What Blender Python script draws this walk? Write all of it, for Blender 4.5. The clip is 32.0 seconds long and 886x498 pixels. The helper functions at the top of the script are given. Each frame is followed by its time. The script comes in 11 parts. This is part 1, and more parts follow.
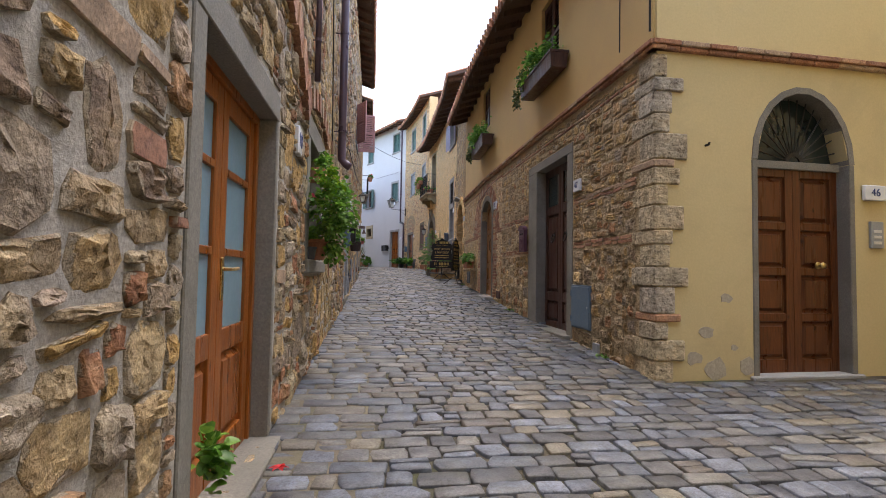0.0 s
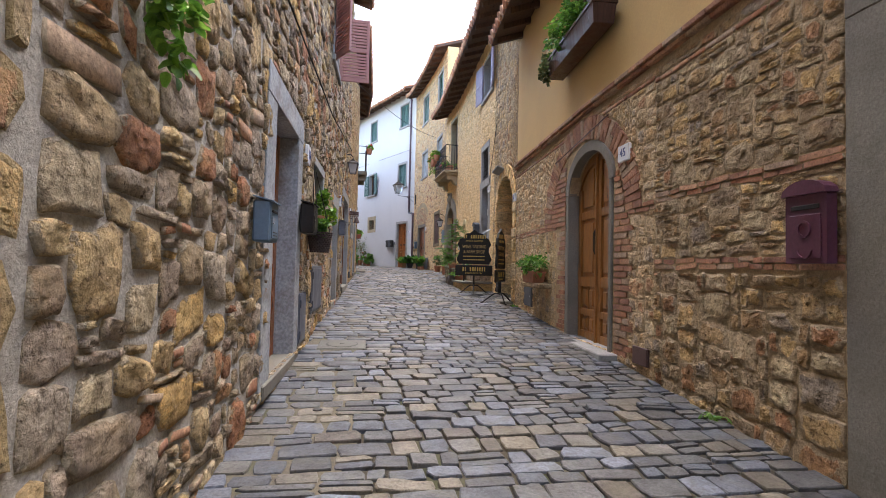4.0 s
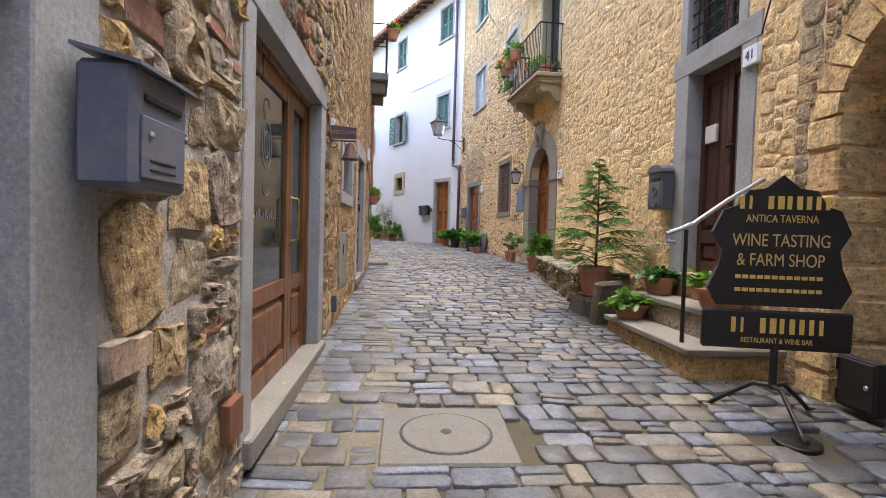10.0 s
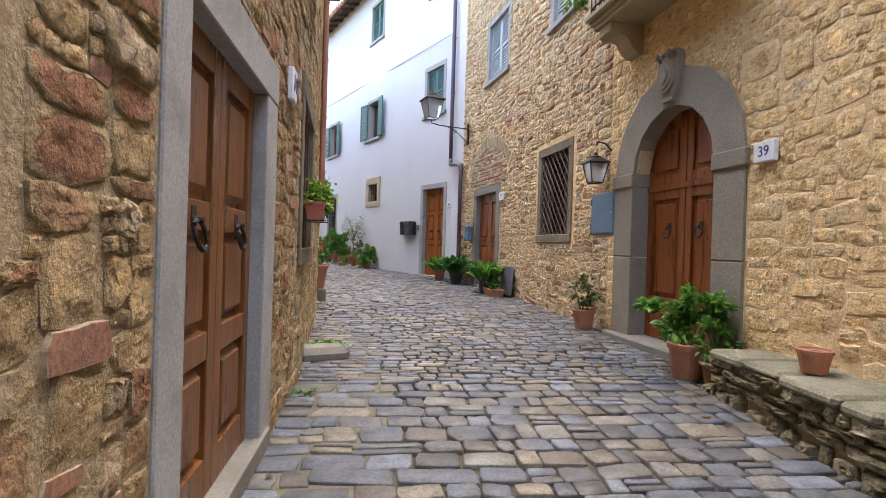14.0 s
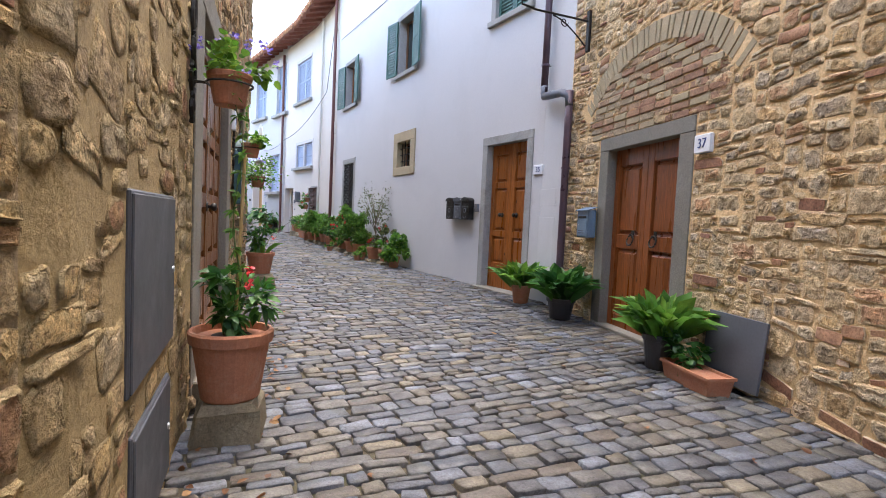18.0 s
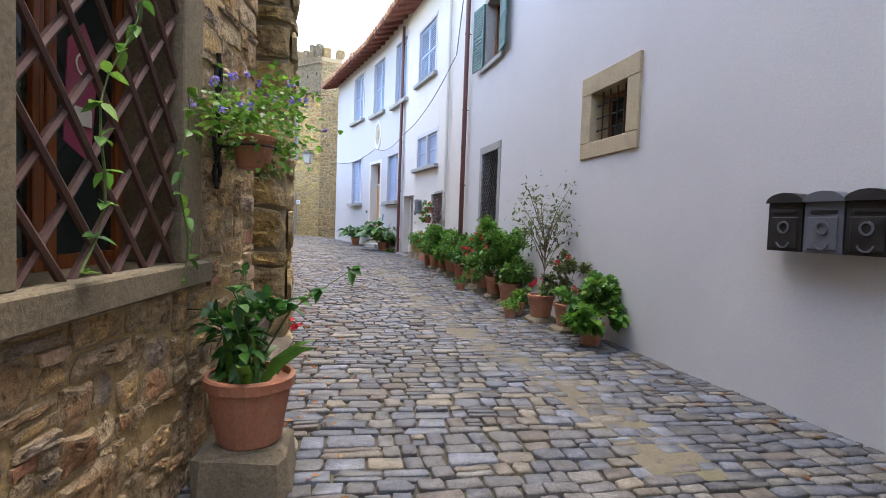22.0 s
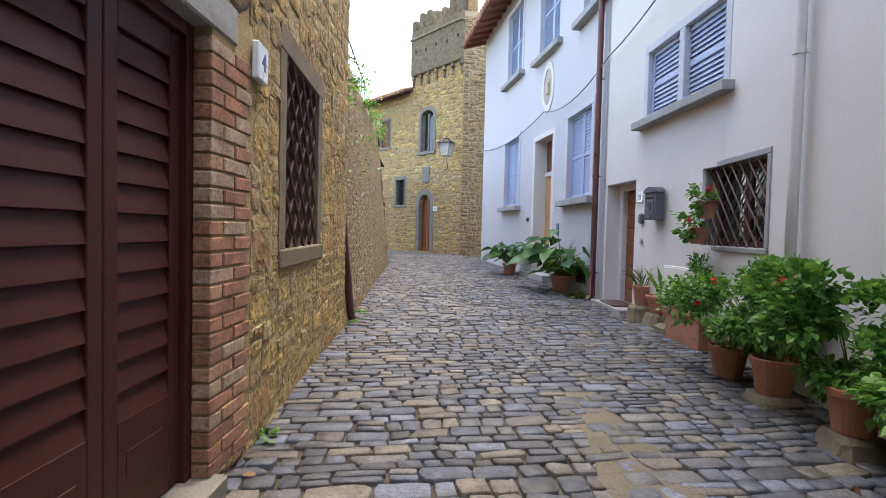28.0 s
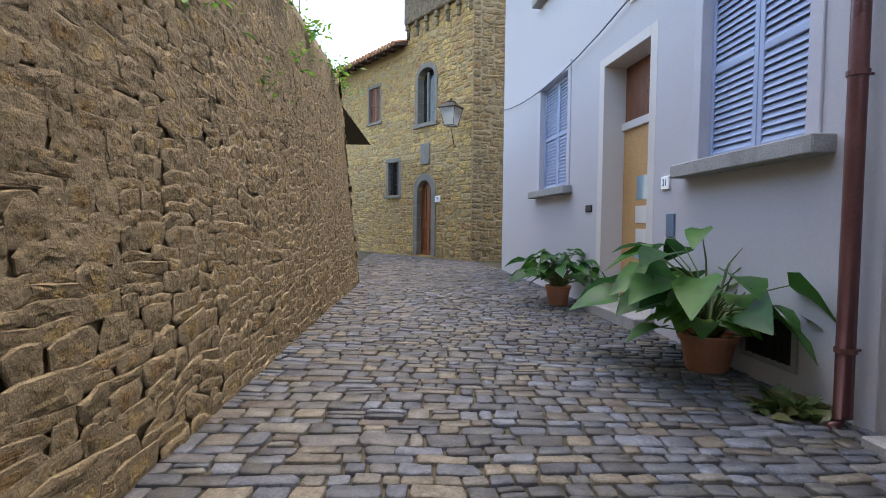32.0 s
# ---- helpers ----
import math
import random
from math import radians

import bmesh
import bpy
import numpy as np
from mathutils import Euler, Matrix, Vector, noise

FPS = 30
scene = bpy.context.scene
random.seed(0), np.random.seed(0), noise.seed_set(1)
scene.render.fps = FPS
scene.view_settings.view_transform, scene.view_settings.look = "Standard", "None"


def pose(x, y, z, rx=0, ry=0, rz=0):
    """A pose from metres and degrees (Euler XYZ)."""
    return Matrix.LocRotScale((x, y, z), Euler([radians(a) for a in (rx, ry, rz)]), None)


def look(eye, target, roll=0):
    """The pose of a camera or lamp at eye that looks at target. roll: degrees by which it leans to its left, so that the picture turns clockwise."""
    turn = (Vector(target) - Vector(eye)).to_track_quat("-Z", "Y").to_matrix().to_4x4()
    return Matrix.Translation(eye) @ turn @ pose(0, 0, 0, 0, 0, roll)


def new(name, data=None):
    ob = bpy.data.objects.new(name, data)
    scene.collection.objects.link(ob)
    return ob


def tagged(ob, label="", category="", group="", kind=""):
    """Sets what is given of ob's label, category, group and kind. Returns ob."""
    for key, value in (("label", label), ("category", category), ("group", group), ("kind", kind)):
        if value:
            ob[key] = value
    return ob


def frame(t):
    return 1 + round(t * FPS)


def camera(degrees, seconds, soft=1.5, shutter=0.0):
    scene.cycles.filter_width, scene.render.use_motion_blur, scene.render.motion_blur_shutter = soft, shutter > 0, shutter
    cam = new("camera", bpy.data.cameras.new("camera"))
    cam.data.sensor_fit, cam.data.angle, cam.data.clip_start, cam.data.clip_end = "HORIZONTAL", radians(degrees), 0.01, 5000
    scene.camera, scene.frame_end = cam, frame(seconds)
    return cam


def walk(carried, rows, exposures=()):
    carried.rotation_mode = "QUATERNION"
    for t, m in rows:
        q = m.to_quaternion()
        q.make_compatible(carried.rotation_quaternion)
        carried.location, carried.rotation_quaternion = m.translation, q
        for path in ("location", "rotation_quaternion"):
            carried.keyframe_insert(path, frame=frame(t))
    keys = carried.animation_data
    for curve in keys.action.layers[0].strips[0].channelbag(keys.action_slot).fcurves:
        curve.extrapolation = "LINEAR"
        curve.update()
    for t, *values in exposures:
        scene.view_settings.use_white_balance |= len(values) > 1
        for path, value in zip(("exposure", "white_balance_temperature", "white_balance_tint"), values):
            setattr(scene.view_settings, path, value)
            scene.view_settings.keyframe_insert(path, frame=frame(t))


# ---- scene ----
cam = camera(81.4, 32.0, soft=0.9)
METRES, EYE, TILT, LEAN, TURN = 46.0, 1.15, 0.0, 0.0, -7.9
EXPOSURE = 3.05
ROWS = [
    (0.0, 0.0, 0.0, 0.0, -0.04, 2.64, -0.93),
    (0.5, -0.0027, 0.0162, 0.0006, -0.47, 2.92, -0.76),
    (1.0, -0.0039, 0.033, 0.0009, -0.56, 3.13, -0.65),
    (1.5, -0.0058, 0.0495, 0.0016, -0.77, 3.16, -0.69),
    (2.0, -0.0073, 0.0659, 0.0025, -0.79, 3.24, -0.84),
    (2.5, -0.0086, 0.0836, 0.0037, -0.75, 3.01, -1.3),
    (3.0, -0.0111, 0.101, 0.005, -0.44, 2.66, -1.41),
    (3.5, -0.0119, 0.1185, 0.0061, 0.29, 2.44, -1.49),
    (5.5, -0.0179, 0.1802, 0.0095, 1.34, 0.48, -0.99),
    (6.0, -0.0197, 0.1969, 0.0106, 1.63, -0.01, -1.31),
    (6.5, -0.0231, 0.2131, 0.0117, 1.72, -0.18, -1.32),
    (7.0, -0.025, 0.2287, 0.0127, 1.95, -0.04, -1.13),
    (7.5, -0.0275, 0.2432, 0.0134, 2.34, -0.07, -0.8),
    (8.0, -0.0299, 0.2587, 0.0147, 3.02, -0.46, -0.58),
    (8.5, -0.0311, 0.2741, 0.0156, 3.57, -1.13, -0.93),
    (9.0, -0.034, 0.289, 0.0166, 3.88, -1.53, -1.06),
    (9.5, -0.0361, 0.3042, 0.0173, 4.1, -1.68, -1.4),
    (10.0, -0.0398, 0.3188, 0.0178, 3.89, -2.01, -1.6),
    (10.5, -0.0424, 0.3331, 0.0181, 3.59, -2.11, -1.58),
    (11.0, -0.0451, 0.3479, 0.0194, 2.98, -1.8, -1.48),
    (11.5, -0.0485, 0.3633, 0.0209, 2.7, -1.33, -1.24),
    (12.0, -0.0508, 0.3791, 0.022, 2.47, -0.9, -1.43),
    (12.5, -0.0544, 0.396, 0.0229, 1.88, -0.38, -1.43),
    (13.0, -0.0559, 0.4116, 0.0236, 1.46, -0.14, -1.59),
    (13.5, -0.0582, 0.4266, 0.024, 0.99, -0.17, -1.72),
    (14.0, -0.0597, 0.4418, 0.0244, 0.86, -0.29, -1.75),
    (14.5, -0.0616, 0.4571, 0.0251, 0.53, -0.71, -1.96),
    (16.5, -0.07, 0.5186, 0.029, 1.26, -2.53, -2.32),
    (17.0, -0.0729, 0.5341, 0.0292, 1.87, -2.86, -2.55),
    (17.5, -0.0755, 0.5494, 0.0296, 2.9, -3.11, -2.59),
    (18.0, -0.0789, 0.5649, 0.0304, 4.13, -3.19, -2.64),
    (18.5, -0.0831, 0.58, 0.0313, 5.9, -3.06, -2.35),
    (19.0, -0.0862, 0.5958, 0.032, 7.64, -2.89, -2.26),
    (19.5, -0.0903, 0.6112, 0.0321, 9.09, -2.92, -2.12),
    (20.0, -0.0937, 0.626, 0.0318, 10.82, -3.2, -2.18),
    (20.5, -0.0992, 0.6409, 0.0317, 12.36, -3.37, -2.35),
    (21.0, -0.1044, 0.6551, 0.0321, 14.26, -3.31, -2.29),
    (21.5, -0.11, 0.6696, 0.0326, 16.12, -3.08, -2.25),
    (22.0, -0.1152, 0.6842, 0.0331, 18.26, -2.64, -2.02),
    (22.5, -0.1192, 0.6995, 0.0333, 20.51, -2.39, -2.07),
    (23.0, -0.1249, 0.7142, 0.0333, 23.67, -2.12, -1.89),
    (23.5, -0.1297, 0.729, 0.0332, 26.49, -2.1, -1.99),
    (24.0, -0.1359, 0.7421, 0.0331, 28.51, -2.39, -1.85),
    (24.5, -0.1421, 0.7555, 0.0336, 30.79, -2.71, -1.79),
    (25.0, -0.1485, 0.7691, 0.034, 32.53, -2.88, -1.94),
    (25.5, -0.1573, 0.7825, 0.0347, 33.57, -2.33, -1.92),
    (27.5, -0.1899, 0.8333, 0.0348, 35.0, -1.8, -2.01),
    (28.0, -0.1993, 0.8445, 0.0358, 35.43, -2.08, -1.39),
    (28.5, -0.208, 0.8572, 0.0359, 35.57, -2.52, -1.01),
    (29.0, -0.2173, 0.8699, 0.0363, 35.43, -2.92, -0.63),
    (29.5, -0.2239, 0.8834, 0.0363, 35.5, -2.76, -0.46),
    (30.0, -0.2317, 0.8961, 0.0362, 35.71, -2.21, -0.27),
    (30.5, -0.2393, 0.9086, 0.0365, 36.35, -1.94, 0.01),
    (31.0, -0.2471, 0.9212, 0.0365, 36.44, -2.04, -0.09),
    (31.5, -0.256, 0.9329, 0.0368, 36.33, -2.26, -0.28),
    (32.0, -0.2651, 0.9452, 0.0371, 36.83, -2.62, -0.58),
]
walk(cam, [(t, pose(0, 0, EYE, TILT, LEAN, TURN) @ pose(METRES * x, METRES * y, METRES * z, 90 + pitch, roll, yaw)) for t, x, y, z, yaw, pitch, roll in ROWS],
     exposures=[(t, EXPOSURE + e, 6900, 10) for t, e in ((0.0, -0.35), (2.0, 0.0), (4.0, 0.1), (7.0, 0.3), (10.0, 0.45), (12.0, 0.5), (14.0, 0.3), (17.0, 0.3), (22.0, 0.15), (25.0, 0.0), (28.0, -0.15), (29.5, -0.25), (32.0, -0.6))])

# ---- light ----
SUN_EL, SUN_AZ = 79.0, 10.0          # degrees; azimuth clockwise from +y
world = bpy.data.worlds.new("sky")
scene.world = world
world.use_nodes = True
wn = world.node_tree
sky = wn.nodes.new("ShaderNodeTexSky")
sky.sky_type, sky.sun_disc = "NISHITA", False
sky.sun_elevation, sky.sun_rotation = radians(SUN_EL), radians(SUN_AZ)
sky.air_density, sky.dust_density, sky.ozone_density = 1.0, 2.5, 1.0
wn.links.new(sky.outputs[0], wn.nodes["Background"].inputs[0])
wn.nodes["Background"].inputs[1].default_value = 0.15
sun = new("sun", bpy.data.lights.new("sun", "SUN"))
sun.data.energy, sun.data.angle, sun.data.color = 0.35, radians(60), (1.0, 0.93, 0.82)
_a, _e = radians(SUN_AZ), radians(SUN_EL)
sun.matrix_world = look((0, 0, 0), (-math.sin(_a) * math.cos(_e), -math.cos(_a) * math.cos(_e), -math.sin(_e)))

# ---- plan: the two sides of the lane, as lines on the ground ----
LEFT = [(-0.75, -6), (-0.62, 4.1), (-0.52, 10.7), (-0.52, 13.5), (-0.5, 17), (-0.52, 24.5), (-0.72, 27.35), (-1.08, 28.6), (-1.92, 31.8),
        (-2.4, 33.67), (-2.69, 34.88), (-3.2, 36.4), (-4.43, 38.6), (-5.96, 41.74), (-6.77, 43.14), (-7.5, 44.5), (-12.2, 52.5), (-15.4, 54.6)]
RIGHT = [(2.70, 4.62), (2.70, 8.6), (2.72, 12.0), (2.85, 15.5), (3.0, 17.9), (3.02, 22.0), (3.0, 24.5), (2.68, 28.7), (2.46, 30.64), (2.2, 32.4),
         (1.88, 33.66), (-0.1, 37.7), (-3.65, 45.6), (-5.43, 48.6), (-6.95, 51.0), (-10.9, 56.4)]
FRONT = [(8.8, 4.9), (2.70, 4.62)]     # the yellow house's face towards the start of the lane
END = [(-12.76, 58.5), (-26.0, 64.1)]  # the castle's face at the end of the lane
TSIDE = [(-7.2, 62.6), (-12.76, 58.5)] # the tower's other face
LINES = {"L": (LEFT, 1), "R": (RIGHT, -1), "F": (FRONT, -1), "E": (END, -1), "T": (TSIDE, -1)}
GROUND = [(-30, -1.6), (0, -0.06), (4.6, 0.16), (6.9, 0.28), (8.8, 0.39), (11.5, 0.58), (13, 0.66), (16, 0.80), (18, 0.91), (20, 1.01), (22, 1.10), (24, 1.20),
          (25.6, 1.27), (28, 1.33), (30, 1.36), (32, 1.41), (34, 1.44), (37, 1.46), (40, 1.52), (42, 1.57), (44, 1.62), (48, 1.69), (51, 1.73), (60, 1.82), (90, 2.0)]


def ground_z(y):
    for (a, za), (b, zb) in zip(GROUND, GROUND[1:]):
        if y <= b:
            return za + (zb - za) * max(0.0, (y - a) / (b - a))
    return GROUND[-1][1]


def arcs(pts):
    out = [0.0]
    for a, b in zip(pts, pts[1:]):
        out.append(out[-1] + math.hypot(b[0] - a[0], b[1] - a[1]))
    return out


ARCS = {k: arcs(v[0]) for k, v in LINES.items()}


def spot(side, s):
    """Point, direction of growing s and the normal towards the lane."""
    pts, hand = LINES[side]
    ar = ARCS[side]
    i = 0
    while i < len(ar) - 2 and s > ar[i + 1]:
        i += 1
    (ax, ay), (bx, by) = pts[i], pts[i + 1]
    d = ar[i + 1] - ar[i]
    tx, ty = (bx - ax) / d, (by - ay) / d
    k = s - ar[i]
    return ax + tx * k, ay + ty * k, tx, ty, ty * hand, -tx * hand


def at(side, s, z, out=0.0):
    x, y, tx, ty, nx, ny = spot(side, s)
    return Vector((x + nx * out, y + ny * out, z))


def base_z(side, s):
    return ground_z(spot(side, s)[1])


def wall_pose(side, s, z, out=0.0):
    """x to the viewer's right along the wall, y into the wall, z up."""
    x, y, tx, ty, nx, ny = spot(side, s)
    h = LINES[side][1]
    return Matrix(((tx * h, -nx, 0, x + nx * out), (ty * h, -ny, 0, y + ny * out), (0, 0, 1, z), (0, 0, 0, 1)))


# the far reveal of the gated passage, from inside out
LINES["P"] = ([tuple(at("L", 42.44, 0, -1.0))[:2], tuple(at("L", 42.44, 0, 0.0))[:2]], 1)
ARCS["P"] = arcs(LINES["P"][0])


# ---- mesh helpers ----
class Geo:
    def __init__(self):
        self.v, self.f = [], []

    def add(self, vs, fs):
        o = len(self.v)
        self.v += [tuple(p) for p in vs]
        self.f += [tuple(i + o for i in q) for q in fs]
        return self

    def box(self, x0, x1, y0, y1, z0, z1, c=0.004):
        lo, hi = (min(x0, x1), min(y0, y1), min(z0, z1)), (max(x0, x1), max(y0, y1), max(z0, z1))
        c = min([c] + [0.4 * (b - a) for a, b in zip(lo, hi)])
        vs, ix = [], {}
        for sx in (0, 1):
            for sy in (0, 1):
                for sz in (0, 1):
                    for a in (0, 1, 2):
                        p = []
                        for k, sg in enumerate((sx, sy, sz)):
                            e = (lo, hi)[sg][k]
                            p.append(e if k == a else e + (c if sg == 0 else -c))
                        ix[sx, sy, sz, a] = len(vs)
                        vs.append(p)
        fs = []
        for s in (0, 1):
            fs.append([ix[s, 0, 0, 0], ix[s, 1, 0, 0], ix[s, 1, 1, 0], ix[s, 0, 1, 0]])
            fs.append([ix[0, s, 0, 1], ix[1, s, 0, 1], ix[1, s, 1, 1], ix[0, s, 1, 1]])
            fs.append([ix[0, 0, s, 2], ix[1, 0, s, 2], ix[1, 1, s, 2], ix[0, 1, s, 2]])
            for r in (0, 1):
                fs.append([ix[s, r, 0, 0], ix[s, r, 1, 0], ix[s, r, 1, 1], ix[s, r, 0, 1]])
                fs.append([ix[s, 0, r, 0], ix[s, 1, r, 0], ix[s, 1, r, 2], ix[s, 0, r, 2]])
                fs.append([ix[0, s, r, 1], ix[1, s, r, 1], ix[1, s, r, 2], ix[0, s, r, 2]])
        for sx in (0, 1):
            for sy in (0, 1):
                for sz in (0, 1):
                    fs.append([ix[sx, sy, sz, 0], ix[sx, sy, sz, 1], ix[sx, sy, sz, 2]])
        return self.add(vs, fs)

    def tube(self, pts, r, n=8):
        pts = [Vector(p) for p in pts]
        rs = r if isinstance(r, (list, tuple)) else [r] * len(pts)
        vs, fs = [], []
        for i, p in enumerate(pts):
            d = (pts[min(i + 1, len(pts) - 1)] - pts[max(i - 1, 0)]).normalized()
            a = d.cross(Vector((0, 0, 1)) if abs(d.z) < 0.9 else Vector((1, 0, 0))).normalized()
            b = d.cross(a)
            for k in range(n):
                w = 2 * math.pi * k / n
                vs.append(p + (a * math.cos(w) + b * math.sin(w)) * rs[i])
        for i in range(len(pts) - 1):
            for k in range(n):
                fs.append((i * n + k, i * n + (k + 1) % n, (i + 1) * n + (k + 1) % n, (i + 1) * n + k))
        fs += [tuple(range(n)), tuple(range((len(pts) - 1) * n, len(pts) * n))]
        return self.add(vs, fs)

    def lathe(self, prof, n=20, c=(0, 0, 0)):
        vs, fs = [], []
        for r, z in prof:
            for k in range(n):
                w = 2 * math.pi * k / n
                vs.append((c[0] + r * math.cos(w), c[1] + r * math.sin(w), c[2] + z))
        m = len(prof)
        for i in range(m - 1):
            for k in range(n):
                fs.append((i * n + k, i * n + (k + 1) % n, (i + 1) * n + (k + 1) % n, (i + 1) * n + k))
        fs += [tuple(range(n)), tuple(range((m - 1) * n, m * n))]
        return self.add(vs, fs)

    def plate(self, outline, y0, y1):
        """A flat shape given by (x, z) points, between depths y0 and y1."""
        n = len(outline)
        vs = [(x, y0, z) for x, z in outline] + [(x, y1, z) for x, z in outline]
        fs = [tuple(range(n)), tuple(range(2 * n - 1, n - 1, -1))] + [(i, (i + 1) % n, n + (i + 1) % n, n + i) for i in range(n)]
        return self.add(vs, fs)

    def ring(self, c, r0, r1, y0, y1, a0=0, a1=360, n=20, sz=1.0):
        """A flat ring in the x, z plane."""
        vs, fs = [], []
        for i in range(n + 1):
            w = radians(a0 + (a1 - a0) * i / n)
            for r in (r0, r1):
                for y in (y0, y1):
                    vs.append((c[0] + r * math.cos(w), y, c[1] + r * math.sin(w) * sz))
        for i in range(n):
            a, b = 4 * i, 4 * i + 4
            fs += [(a, a + 2, b + 2, b), (a + 1, b + 1, b + 3, a + 3), (a, b, b + 1, a + 1), (a + 2, a + 3, b + 3, b + 2)]
        fs += [(0, 1, 3, 2), (4 * n, 4 * n + 2, 4 * n + 3, 4 * n + 1)]
        return self.add(vs, fs)


def mesh_of(name, g, smooth=False, tidy=True):
    me = bpy.data.meshes.new(name)
    me.from_pydata(g.v, [], g.f)
    if tidy:
        bm = bmesh.new()
        bm.from_mesh(me)
        bmesh.ops.recalc_face_normals(bm, faces=bm.faces)
        bm.to_mesh(me)
        bm.free()
    if smooth:
        me.shade_smooth()
    return me


def part(name, g, mat, parent, label="", smooth=False):
    me = mesh_of(name, g, smooth)
    me.materials.append(mat)
    ob = new(name, me)
    ob.parent = parent
    return tagged(ob, label)


def thing(name, m, label, category="", group="", kind=""):
    ob = new(name)
    ob.empty_display_size = 0.1
    ob.matrix_world = m
    return tagged(ob, label, category, group, kind)


def solid(name, g, mat, label, category="", group="", kind="", m=None, smooth=False):
    me = mesh_of(name, g, smooth)
    me.materials.append(mat)
    ob = new(name, me)
    if m is not None:
        ob.matrix_world = m
    return tagged(ob, label, category, group, kind)


# ---- materials ----
def nodes_of(name):
    m = bpy.data.materials.new(name)
    m.use_nodes = True
    return m, m.node_tree, m.node_tree.nodes["Principled BSDF"]


def add_node(nt, kind, **kw):
    n = nt.nodes.new(kind)
    for k, v in kw.items():
        n.inputs[k.replace("_", " ")].default_value = v
    return n


def ramp(nt, cols, stops=None, mode="LINEAR"):
    r = nt.nodes.new("ShaderNodeValToRGB")
    r.color_ramp.interpolation = mode
    e = r.color_ramp.elements
    for i, c in enumerate(cols):
        p = stops[i] if stops else i / max(1, len(cols) - 1)
        if i < 2:
            e[i].position = p
        else:
            e.new(p)
        e[i].color = (*c, 1)
    return r


def mul(nt, a, b, kind="MULTIPLY", fac=1.0):
    m = nt.nodes.new("ShaderNodeMix")
    m.data_type, m.blend_type = "RGBA", kind
    m.inputs[0].default_value = fac
    nt.links.new(a, m.inputs[6])
    nt.links.new(b, m.inputs[7])
    return m


